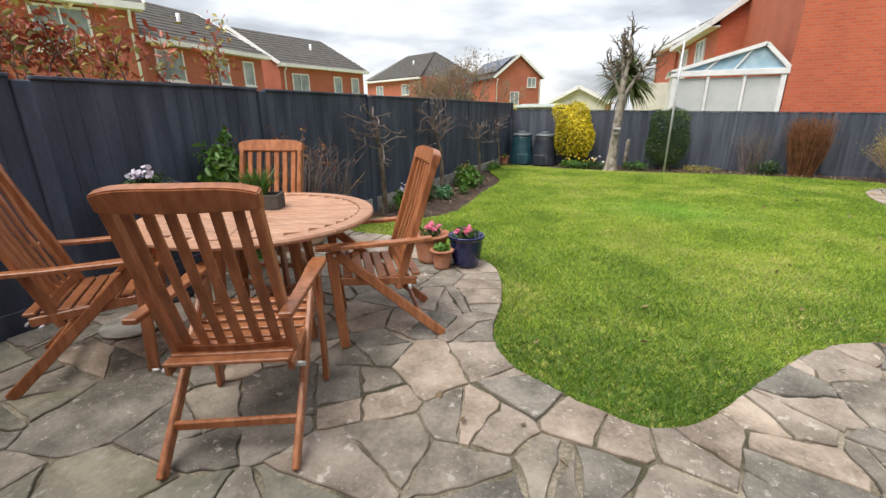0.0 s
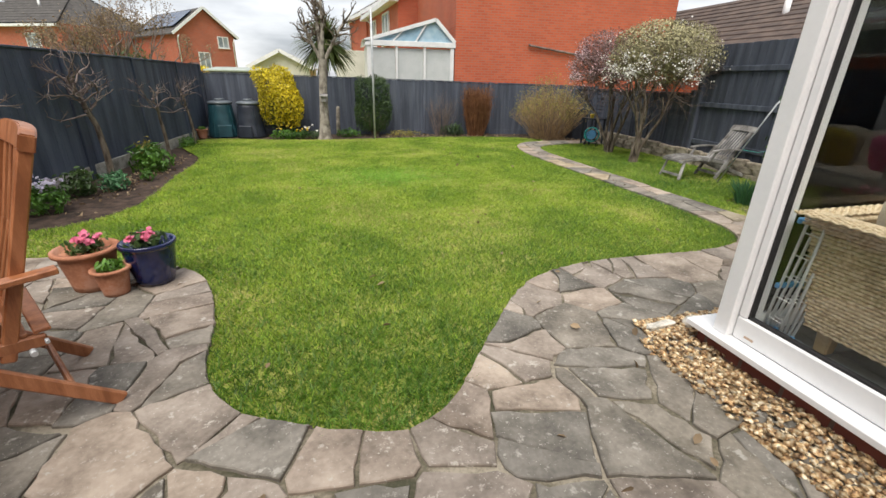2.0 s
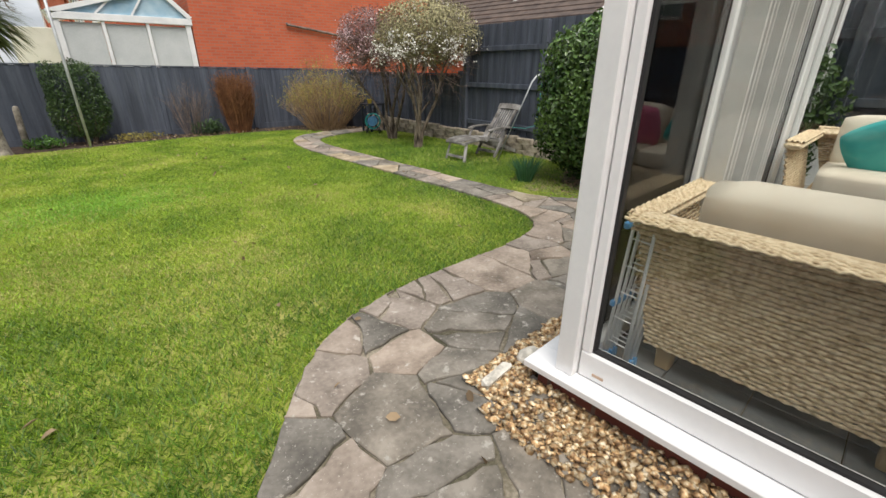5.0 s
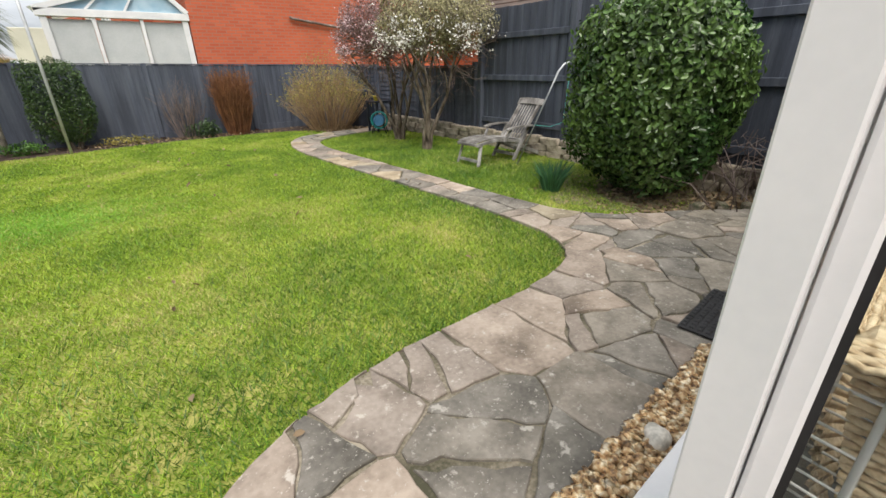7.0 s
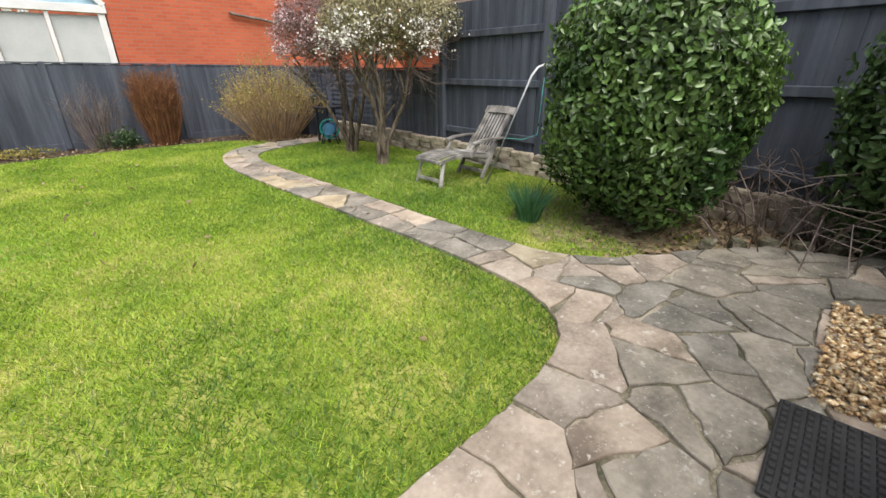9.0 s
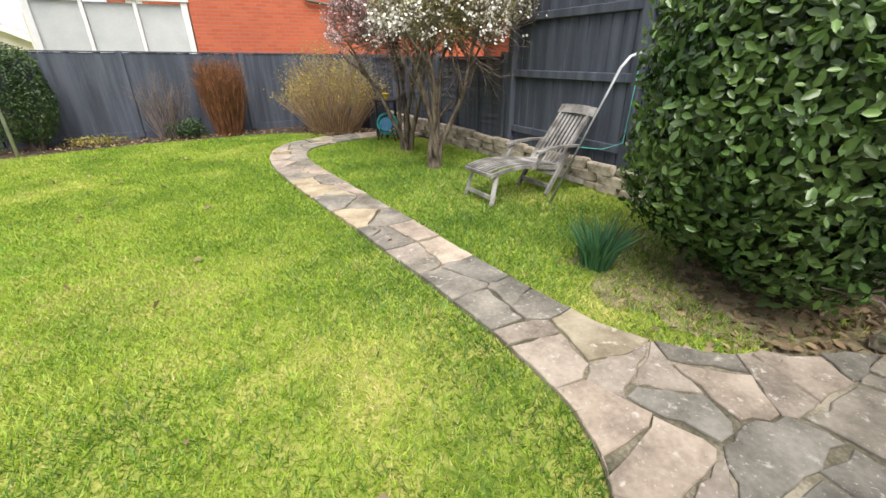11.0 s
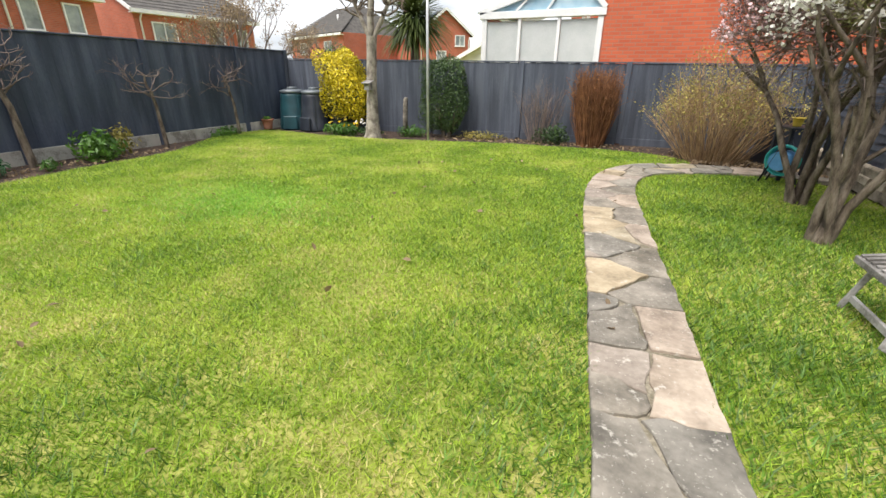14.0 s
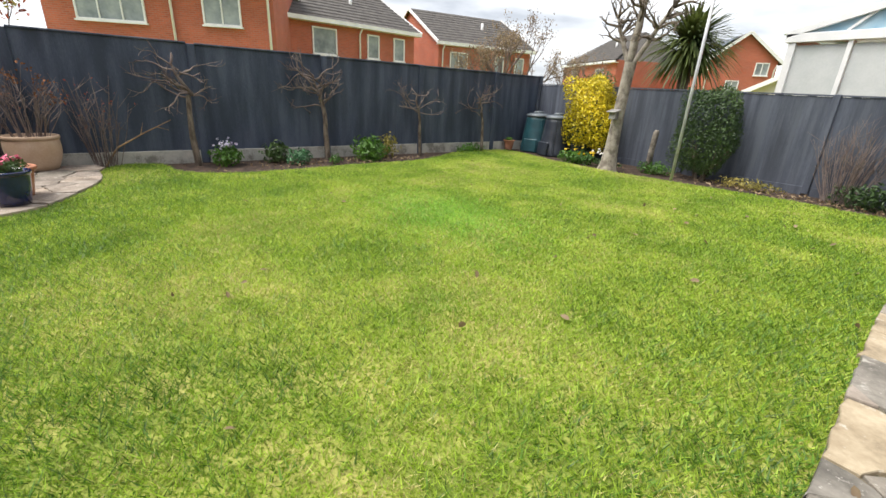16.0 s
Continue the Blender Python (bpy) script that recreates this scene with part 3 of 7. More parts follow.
def right_fence():
    f = thing("fence_right_tall", pose(0, 0, 0), "tall slate-blue board fence with broad horizontal rails", "fence", kind="structure")
    X = RIGHT_X
    for y in (-1.75, -0.85, 1.0, 2.85, 4.75, 6.62, 8.52):
        bmp = bmesh.new()
        box(bmp, (0.1, 0.1, 2.15), (X, y, 1.0), bevel=0.008)
        part("post", bmp, M_FENCE_OLD, f)
    for y0, y1 in ((-1.75, -0.85), (-0.85, 1.0), (1.0, 2.85), (2.85, 4.75), (4.75, 6.62), (6.62, 8.52)):
        fence_boards(f, (X + 0.04, y0, 0), (X + 0.04, y1, 0), 0.16, 2.1, 2.1, 0.15, M_FENCE_OLD, 0.01, 1)
        for z in (0.40, 1.08, 1.70):
            bmp = bmesh.new()
            box(bmp, (0.045, y1 - y0 - 0.1, 0.085), (X + 0.012, (y0 + y1) / 2, z), bevel=0.006)
            part("rail", bmp, M_FENCE_OLD, f)
    f = thing("fence_right_lap", pose(0, 0, 0), "lower dark lap-panel fence with wavy horizontal slats", "fence", kind="structure")
    for y in (8.66, 10.5, 12.35, FAR_Y - 0.06):
        bmp = bmesh.new()
        box(bmp, (0.09, 0.09, 1.42), (X - 0.02, y, 0.62), bevel=0.008)
        part("post", bmp, M_FENCE_OLD, f)
    for y0, y1 in ((8.7, 10.46), (10.54, 12.31), (12.39, FAR_Y - 0.1)):
        for k in range(11):
            bmp = bmesh.new()
            n = 14
            prev = None
            for i in range(n + 1):
                y = y0 + (y1 - y0) * i / n
                w = 0.008 * math.sin(i * 1.3 + k * 2.1) + 0.005 * math.sin(i * 2.7 + k)
                z0, z1 = 0.2 + k * 0.094 + w, 0.2 + (k + 1) * 0.094 + 0.012
                ring = [bmp.verts.new(p) for p in ((X - 0.012, y, z0), (X + 0.004, y, z0), (X + 0.016, y, z1), (X + 0.008, y, z1))]
                if prev:
                    for q in range(4):
                        bmp.faces.new((prev[q], prev[(q + 1) % 4], ring[(q + 1) % 4], ring[q]))
                else:
                    bmp.faces.new(ring)
                prev = ring
            bmp.faces.new(prev)
            part("slat", bmp, M_FENCE_OLD, f)
        for y in (y0 + 0.03, (2 * y0 + y1) / 3, (y0 + 2 * y1) / 3, y1 - 0.03):
            bmp = bmesh.new()
            box(bmp, (0.03, 0.04, 1.06), (X - 0.02, y, 0.73), bevel=0.004)
            part("batten", bmp, M_FENCE_OLD, f)
        bmp = bmesh.new()
        box(bmp, (0.06, y1 - y0, 0.03), (X - 0.005, (y0 + y1) / 2, 1.265), bevel=0.004)
        part("capping", bmp, M_FENCE_OLD, f)


left_fence()
far_fence()
right_fence()


# low rubble wall under the right-hand fence
M_RUBBLE = material("buff_rubble_stone", [(0.2, 0.17, 0.13), (0.36, 0.31, 0.24), (0.47, 0.41, 0.33)], 6, 0.9, 0.7, 40, spread=0.25)


def rough_block(size, seed):
    r = random.Random(seed)
    b = bmesh.new()
    box(b, size, bevel=min(size) * 0.18)
    for v in b.verts:
        v.co += Vector((r.uniform(-1, 1) * size[0], r.uniform(-1, 1) * size[1], r.uniform(-1, 1) * size[2])) * 0.07
    return b


def rubble_wall():
    w = thing("wall_low", pose(0, 0, 0), "low buff rubble-stone wall under the fence", "wall", kind="structure")
    core = bmesh.new()
    box(core, (0.13, 15.0, 0.3), (RIGHT_X - 0.02, 5.7, 0.06))
    part("core", core, M_JOINT, w)
    shapes = [mesh_from(rough_block((0.09, 0.24 + 0.05 * k, 0.085 + 0.012 * k), k), "stone", M_RUBBLE) for k in range(4)]
    r = random.Random(5)
    for row in range(3):
        y = 2.9 + row * 0.1
        while y < 13.2:
            k = r.randrange(4)
            ln = 0.24 + 0.05 * k
            o = new("stone", shapes[k])
            o.parent = w
            o.matrix_local = pose(RIGHT_X - 0.1 + r.uniform(-0.012, 0.012), y + ln / 2, -0.02 + row * 0.095 + 0.03, r.uniform(-4, 4), 0, r.uniform(-4, 4))
            y += ln + 0.018


rubble_wall()


# ---- our conservatory ----
def conservatory():
    base = thing("conservatory", HOUSE, "white upvc conservatory with large panes on a low brick plinth", "conservatory", kind="structure")
    W, L, H = 4.3, 4.6, 2.15          # along the garden, back to the house, to the eaves

    def p(name, mat, boxes, label="", parent=base, uv=False, bevel=0.004):
        b = bmesh.new()
        for size, c in boxes:
            box(b, size, c, bevel=bevel)
        return part(name, b, mat, parent, label, uv)

    # dwarf plinth, west and north
    p("plinth", M_BRICK_DARK, [((0.10, L, 0.22), (0.105, -L / 2 - 0.05, -0.02)), ((W, 0.10, 0.22), (W / 2 + 0.06, -0.105, -0.02))], "dark red brick plinth", uv=True, bevel=0.003)
    p("sill", M_UPVC, [((0.17, L, 0.035), (0.085, -L / 2, 0.115))], "white projecting sill")
    p("sill", M_UPVC, [((W - 0.171, 0.17, 0.035), (W / 2 + 0.0855, -0.085, 0.115))], "white projecting sill")
    # corner post
    p("corner_post", M_UPVC, [((0.13, 0.085, H - 0.13), (0.115, -0.1775, 0.133 + (H - 0.13) / 2))], "broad white corner post")
    # west glazing: four panes
    ys = [-0.222, -1.41, -2.6, -3.75, -4.6]
    for y1, y0 in zip(ys, ys[1:]):
        ln, yc = y1 - y0, (y0 + y1) / 2
        fr = 0.046
        w = p("window", M_UPVC, [((0.075, ln - 0.004, 0.13), (0.125, yc, 0.134 + 0.065)), ((0.075, ln - 0.004, 0.08), (0.125, yc, H - 0.04)),
                            ((0.075, fr, H - 0.344), (0.125, y1 - fr / 2 - 0.002, (H + 0.184) / 2)), ((0.075, fr, H - 0.344), (0.125, y0 + fr / 2 + 0.002, (H + 0.184) / 2))], "", bevel=0.008)
        p("seal", M_RUBBER, [((0.03, ln - 2 * fr, 0.012), (0.118, yc, 0.27)), ((0.03, 0.012, H - 0.36), (0.118, y1 - fr - 0.008, (H + 0.19) / 2)),
                             ((0.03, 0.012, H - 0.36), (0.118, y0 + fr + 0.008, (H + 0.19) / 2))], "black rubber seal", w, bevel=0)
        g = p("pane", M_GLASS, [((0.006, ln - 2 * fr, H - 0.344), (0.125, yc, (H + 0.184) / 2))], "clear glass", w, bevel=0)
        g.visible_shadow = False
        p("drain_cap", M_BEIGE_POT, [((0.004, 0.05, 0.012), (0.086, yc + ln * 0.42, 0.17))], "buff drain cap", w, bevel=0)
        p("drain_cap", M_BEIGE_POT, [((0.004, 0.05, 0.012), (0.086, yc - ln * 0.38, 0.17))], "buff drain cap", w, bevel=0)
    # north side: window, door, window
    for kind, x0, x1 in (("window", 0.183, 1.2), ("door", 1.2, 2.25), ("window", 2.25, 3.25), ("window", 3.25, 4.25)):
        ln, xc = x1 - x0, (x0 + x1) / 2
        fr = 0.085 if kind == "window" else 0.13
        w = p(kind, M_UPVC, [((ln - 0.004, 0.075, fr), (xc, -0.19, 0.134 + fr / 2)), ((ln - 0.004, 0.075, fr), (xc, -0.19, H - fr / 2)),
                            ((fr, 0.075, H - 0.134 - 2 * fr), (x0 + fr / 2 + 0.002, -0.19, (H + 0.134) / 2)), ((fr, 0.075, H - 0.134 - 2 * fr), (x1 - fr / 2 - 0.002, -0.19, (H + 0.134) / 2))], "", bevel=0.01)
        if x0 > 1:
            p("mullion", M_UPVC, [((0.07, 0.06, H - 0.134 - 2 * fr), (xc, -0.19, (H + 0.134) / 2))], "", w)
        for xe in (x0 + fr + 0.012, x1 - fr - 0.012):
            p("seal", M_RUBBER, [((0.012, 0.03, H - 0.134 - 2 * fr), (xe, -0.181, (H + 0.134) / 2))], "black rubber seal", w, bevel=0)
        g = p("pane", M_GLASS, [((ln - 2 * fr, 0.006, H - 0.134 - 2 * fr), (xc, -0.19, (H + 0.134) / 2))], "clear glass", w, bevel=0)
        g.visible_shadow = False
    p("door_handle", M_UPVC, [((0.03, 0.02, 0.16), (2.15, -0.14, 1.0)), ((0.12, 0.025, 0.025), (2.11, -0.115, 1.03))], "white lever handle", bevel=0.005)
    p("vent_latch", M_UPVC, [((0.05, 0.17, 0.03), (2.37, -0.07, 0.5)), ((0.09, 0.05, 0.06), (2.37, 0.0, 0.51))], "white window stay", bevel=0.005)
    p("threshold", M_UPVC, [((1.0, 0.1, 0.03), (1.72, -0.05, 0.045))], "white door threshold")
    # eaves beam, gutter and polycarbonate roof
    p("eaves_beam", M_UPVC, [((0.12, L, 0.12), (0.125, -L / 2, H + 0.06)), ((W - 0.19, 0.12, 0.12), (W / 2 + 0.09, -0.19, H + 0.06))])
    b = bmesh.new()
    box(b, (W + 0.2, L + 0.1, 0.04), (W / 2 + 0.1, -L / 2, H + 0.2))
    roof = part("roof", b, glass_material("pale_polycarbonate", (0.95, 0.96, 0.96), 0.3), base, "translucent roof panels")
    roof.visible_shadow = False
    # inner floor and back wall of the house
    tile_mat = material("grey_floor_tile", [(0.16, 0.17, 0.18), (0.24, 0.25, 0.26)], 3, 0.35, 0.1, 40, spread=0.1)
    p("inner_slab", M_JOINT, [((W - 0.17, L - 0.17, 0.1), (W / 2 + 0.17, -L / 2 - 0.17, 0.07))], bevel=0)
    bt = bmesh.new()
    box(bt, (0.295, 0.295, 0.012), bevel=0.003)
    me = mesh_from(bt, "floor_tile", tile_mat)
    for i in range(13):
        for j in range(14):
            o = new("floor_tile", me)
            o.parent = base
            o.matrix_local = pose(0.34 + i * 0.3, -0.34 - j * 0.3, 0.128)
    # glazed end wall towards the fence, on a dwarf wall
    p("inner_wall", M_UPVC_FAR, [((0.1, L, 0.62), (W + 0.11, -L / 2, 0.31))], "pale plastered dwarf wall", bevel=0)
    for k in range(4):
        y1, y0 = -k * L / 4, -(k + 1) * L / 4
        w = p("window", M_UPVC, [((0.07, L / 4 - 0.004, 0.08), (W + 0.11, (y0 + y1) / 2, 0.66)), ((0.07, L / 4 - 0.004, 0.08), (W + 0.11, (y0 + y1) / 2, H - 0.04)),
                                 ((0.07, 0.06, H - 0.784), (W + 0.11, y1 - 0.032, (H + 0.62) / 2)), ((0.07, 0.06, H - 0.784), (W + 0.11, y0 + 0.032, (H + 0.62) / 2))], "", bevel=0.006)
        g = p("pane", M_GLASS, [((0.006, L / 4 - 0.12, H - 0.784), (W + 0.11, (y0 + y1) / 2, (H + 0.62) / 2))], "clear glass", w, bevel=0)
        g.visible_shadow = False
    p("inner_wall", M_BRICK_HOUSE, [((W - 0.1, 0.1, 2.6), (W / 2, -L - 0.05, 1.3))], "brick back wall", uv=True, bevel=0)
    return base


conservatory()

# the house behind the camera closes the patio
bm = bmesh.new()
box(bm, (14, 0.3, 5.2), (2.2, -1.95, 2.5))
single("wall_house", bm, M_BRICK_HOUSE, "red brick rear wall of the house", "wall", "structure", uv=True)


# ---- neighbouring houses ----
def window_on(parent, x, z, w, h, y, mat=None, bars=1):
    fb = bmesh.new()
    t = 0.07
    box(fb, (w, 0.1, t), (x, y - 0.03, z - h / 2))
    box(fb, (w, 0.1, t), (x, y - 0.03, z + h / 2))
    box(fb, (t, 0.1, h - t), (x - w / 2 + t / 2, y - 0.03, z))
    box(fb, (t, 0.1, h - t), (x + w / 2 - t / 2, y - 0.03, z))
    for k in range(bars):
        box(fb, (0.05, 0.09, h - t), (x - w / 2 + w * (k + 1) / (bars + 1), y - 0.03, z))
    b = part("window", fb, M_UPVC_FAR, parent)
    pb = bmesh.new()
    box(pb, (w - 2 * t, 0.02, h - t), (x, y - 0.012, z))
    part("pane", pb, mat or M_PANE, b, "grey reflecting glass")
    sb = bmesh.new()
    box(sb, (w + 0.1, 0.14, 0.06), (x, y - 0.06, z - h / 2 - 0.06))
    part("sill", sb, M_UPVC_FAR, b)


def tile_roof(parent, x0, x1, y_eave, y_ridge, z_eave, z_ridge, mat, rows=12):
    """Overlapping courses of tiles on one slope."""
    b = bmesh.new()
    for k in range(rows):
        t0, t1 = k / rows, (k + 1) / rows
        ya, yb = y_eave + (y_ridge - y_eave) * t0, y_eave + (y_ridge - y_eave) * t1
        za, zb = z_eave + (z_ridge - z_eave) * t0, z_eave + (z_ridge - z_eave) * t1
        q = [(x0, ya, za + 0.05), (x1, ya, za + 0.05), (x1, yb, zb + 0.015), (x0, yb, zb + 0.015), (x0, ya, za - 0.05), (x1, ya, za - 0.05), (x1, yb, zb - 0.06), (x0, yb, zb - 0.06)]
        v = [b.verts.new(p) for p in q]
        for f in ((0, 1, 2, 3), (7, 6, 5, 4), (0, 4, 5, 1), (1, 5, 6, 2), (2, 6, 7, 3), (3, 7, 4, 0)):
            b.faces.new([v[i] for i in f])
    part("roof_slope", b, mat, parent, "courses of roof tiles")


def house(name, m, width, depth, eave, ridge, windows, label, gable_front=False, roof=None, wall=None, pipes=(), hip=0.0):
    """A brick house; its front lies along local x at y = 0, facing -y."""
    h = thing(name, m, label, "house", kind="structure")
    roof, wall = roof or M_ROOF, wall or M_BRICK_HOUSE
    b = bmesh.new()
    box(b, (width, depth, eave + 3), (width / 2, depth / 2, (eave - 3) / 2))
    part("wall", b, wall, h, uv=True)
    if gable_front:
        b = bmesh.new()
        f = [b.verts.new(p) for p in ((0, 0, eave), (width, 0, eave), (width / 2, 0, ridge))]
        g = [b.verts.new(p) for p in ((0, depth, eave), (width, depth, eave), (width / 2, depth, ridge))]
        b.faces.new(f)
        b.faces.new(g[::-1])
        b.faces.new((f[0], f[2], g[2], g[0]))
        b.faces.new((f[1], g[1], g[2], f[2]))
        part("gable", b, wall, h, uv=True)
        for s in (0, 1):
            b = bmesh.new()
            xe, xr = (-0.3, width / 2) if s == 0 else (width + 0.3, width / 2)
            zr, ze = ridge + 0.08, eave - 0.15
            rows = 12
            for k in range(rows):
                t0, t1 = k / rows, (k + 1) / rows
                xa, xb = xe + (xr - xe) * t0, xe + (xr - xe) * t1
                za, zb = ze + (zr - ze) * t0, ze + (zr - ze) * t1
                q = [(xa, -0.3, za + 0.05), (xa, depth + 0.3, za + 0.05), (xb, depth + 0.3, zb + 0.015), (xb, -0.3, zb + 0.015)]
                q += [(x, y, z - 0.1) for x, y, z in q]
                v = [b.verts.new(p) for p in q]
                for fc in ((0, 1, 2, 3), (7, 6, 5, 4), (0, 4, 5, 1), (1, 5, 6, 2), (2, 6, 7, 3), (3, 7, 4, 0)):
                    b.faces.new([v[i] for i in fc])
            part("roof_slope", b, roof, h, "courses of roof tiles")
            b = bmesh.new()
            beam(b, (xe, -0.34, ze), (xr, -0.34, zr), 0.06, 0.22)
            part("bargeboard", b, M_UPVC_FAR, h, "white bargeboard")
    else:
        b = bmesh.new()
        f = [b.verts.new(p) for p in ((0, 0, eave), (0, depth, eave), (hip, depth / 2, ridge))]
        g = [b.verts.new(p) for p in ((width, 0, eave), (width, depth, eave), (width - hip, depth / 2, ridge))]
        b.faces.new(f)
        b.faces.new(g[::-1])
        b.faces.new((f[0], f[2], g[2], g[0]))
        b.faces.new((f[1], g[1], g[2], f[2]))
        part("gable", b, roof if hip else wall, h, uv=True)
        if hip:
            b = bmesh.new()
            rows = 12
            for k in range(rows):
                t0, t1 = k / rows, (k + 1) / rows
                for (ye, yr) in ((-0.35, depth / 2), (depth + 0.35, depth / 2)):
                    q = []
                    for t, dz in ((t0, 0.06), (t1, 0.02)):
                        q += [(-0.3 + (hip + 0.3) * t, ye + (yr - ye) * t, eave + (ridge - eave) * t + dz), (width + 0.3 - (hip + 0.3) * t, ye + (yr - ye) * t, eave + (ridge - eave) * t + dz)]
                    v = [b.verts.new(p) for p in q]
                    b.faces.new((v[0], v[1], v[3], v[2]))
            part("roof_slope", b, roof, h, "courses of roof tiles")
        else:
            tile_roof(h, -0.25, width + 0.25, -0.4, depth / 2, eave - 0.1, ridge + 0.08, roof)
            tile_roof(h, -0.25, width + 0.25, depth + 0.4, depth / 2, eave - 0.1, ridge + 0.08, roof)
            for x in (-0.26, width + 0.26):
                b = bmesh.new()
                beam(b, (x, -0.42, eave - 0.12), (x, depth / 2, ridge + 0.06), 0.06, 0.2)
                beam(b, (x, depth + 0.42, eave - 0.12), (x, depth / 2, ridge + 0.06), 0.06, 0.2)
                part("bargeboard", b, M_UPVC_FAR, h, "white bargeboard")
        b = bmesh.new()
        box(b, (width + 0.5, 0.1, 0.2), (width / 2, -0.42, eave - 0.16))
        box(b, (width + 0.4, 0.36, 0.05), (width / 2, -0.2, eave - 0.24))
        part("fascia", b, M_UPVC_FAR, h, "white fascia and gutter")
        b = bmesh.new()
        tube(b, [(width * 0.62, depth * 0.25, (eave + ridge) / 2 - 0.2), (width * 0.62, depth * 0.25, (eave + ridge) / 2 + 0.55)], [0.1, 0.09], 8)
        part("flue", b, M_UPVC_FAR, h, "pale roof flue")
    for w in windows:
        window_on(h, *w)
    for x in pipes:
        b = bmesh.new()
        tube(b, [(x, -0.38, eave - 0.25), (x, -0.1, eave - 0.55), (x, -0.07, -1)], [0.05, 0.05, 0.05], 8)
        part("downpipe", b, M_UPVC_FAR, h, "white downpipe")
    return h


def facing(ax, ay, bx, by):
    """Pose of a house whose front runs from a (left as seen from the garden) to b."""
    return pose(ax, ay, 0, 0, 0, math.degrees(math.atan2(by - ay, bx - ax)))


house("house", facing(-18.75, 3.0, -15.2, 10.6), 8.39, 6.5, 4.95, 7.2,
      [(2.35, 3.85, 2.45, 1.25, 0, None, 2), (6.4, 3.95, 1.45, 1.25, 0, None, 1)], "red brick two-storey house with white windows", pipes=(4.55, 8.2))
house("house", facing(-18.95, 12.2, -19.75, 20.1), 7.95, 9.4, 4.55, 6.95,
      [(2.0, 3.45, 1.4, 1.25, 0, None, 0), (5.0, 3.45, 0.8, 1.2, 0, None, 0), (6.8, 3.45, 0.8, 1.2, 0, None, 0)], "red brick house with grey tiled roof and white windows", pipes=(4.1,))
house("house", facing(-21.3, 23.0, -20.2, 30.7), 7.8, 9.8, 4.5, 6.95,
      [(1.6, 3.3, 1.4, 1.1, 0, None, 1), (5.0, 3.3, 0.8, 1.1, 0, None, 0), (6.8, 3.3, 0.8, 1.1, 0, None, 0)], "red brick house with grey tiled roof and white bargeboards", pipes=(0.3,))
house("house", facing(-33.3, 50.2, -22.7, 45.5), 11.6, 9, 5.1, 8.2,
      [(3, 3.8, 1.5, 1.1, 0, None, 1), (8.5, 3.8, 1.5, 1.1, 0, None, 1)], "red brick house with hipped grey roof", hip=3.0)
gable_house = house("house", facing(-13.9, 45.0, -10.0, 48.4), 5.17, 9.5, 4.75, 6.8,
      [(4.1, 4.2, 1.0, 0.9, 0, None, 1), (2.2, 2.6, 1.0, 1.3, 0, None, 1)], "red brick gable-ended house with solar panels", gable_front=True, pipes=(0.15, 5.0))
M_SOLAR = material("dark_blue_solar_cells", [(0.05, 0.075, 0.13), (0.08, 0.11, 0.17)], 2.0, 0.12, 0.0, 20)
for k in range(5):
    bm = bmesh.new()
    tilt = math.atan2(2.28, 2.885)
    box(bm, (2.3, 1.3, 0.05), (1.15, 1.3 + 1.42 * k, 5.98), Matrix.Rotation(-tilt, 3, "Y"), bevel=0.01)
    part("solar_panel", bm, M_SOLAR, gable_house, "dark blue solar panel")

# brick neighbour beyond the far fence with its lean-to conservatory
house("house", pose(4.27, 15.42, 0), 7.6, 9, 6.2, 8.6, [], "orange-red brick house wall rising behind the far fence", wall=M_BRICK)
house("house", facing(2.1, 32.4, 3.3, 24.2), 8.28, 6, 5.1, 7.4, [(2.2, 3.9, 1.2, 1.4, 0, None, 1), (5.6, 3.9, 1.6, 1.5, 0, None, 1)], "red brick house wing with white windows", wall=M_BRICK, pipes=(1.4,))
house("house", facing(0.85, 37.5, 2.0, 33.0), 4.64, 6, 5.45, 7.2, [], "red brick rear wing with white fascia", wall=M_BRICK, pipes=(0.6,))
M_RENDER = material("pale_cream_render", [(0.5, 0.5, 0.43), (0.62, 0.61, 0.54)], 1.5, 0.85, 0.2, 40)
bm = bmesh.new()
box(bm, (2.0, 0.2, 2.55), (1.35, 21.0, 1.2), bevel=0.02)
single("garden_wall", bm, M_RENDER, "pale cream rendered wall behind the neighbouring conservatory", "wall", "structure")
house("garage", facing(-5.3, 32.2, -1.8, 32.2), 3.5, 5, 2.05, 2.85, [], "low pale rendered garage with a white gable", gable_front=True, roof=M_UPVC_FAR, wall=M_RENDER)
t = thing("shed", pose(-4.6, 24.0, 0), "low garden shed with a pale grey-green roof", "shed", kind="structure")
bm = bmesh.new()
box(bm, (1.9, 1.8, 1.6), (0, 0.9, 0.8))
part("wall", bm, M_GREYWOOD, t)
M_SHED = material("pale_grey_green_felt", [(0.3, 0.34, 0.31), (0.4, 0.44, 0.4)], 2.0, 0.8, 0.2, 40)
bm = bmesh.new()
box(bm, (2.3, 2.2, 0.07), (0, 0.9, 1.68), Matrix.Rotation(radians(4), 3, "X"), bevel=0.01)
part("roof", bm, M_SHED, t, "pale grey-green felt roof")


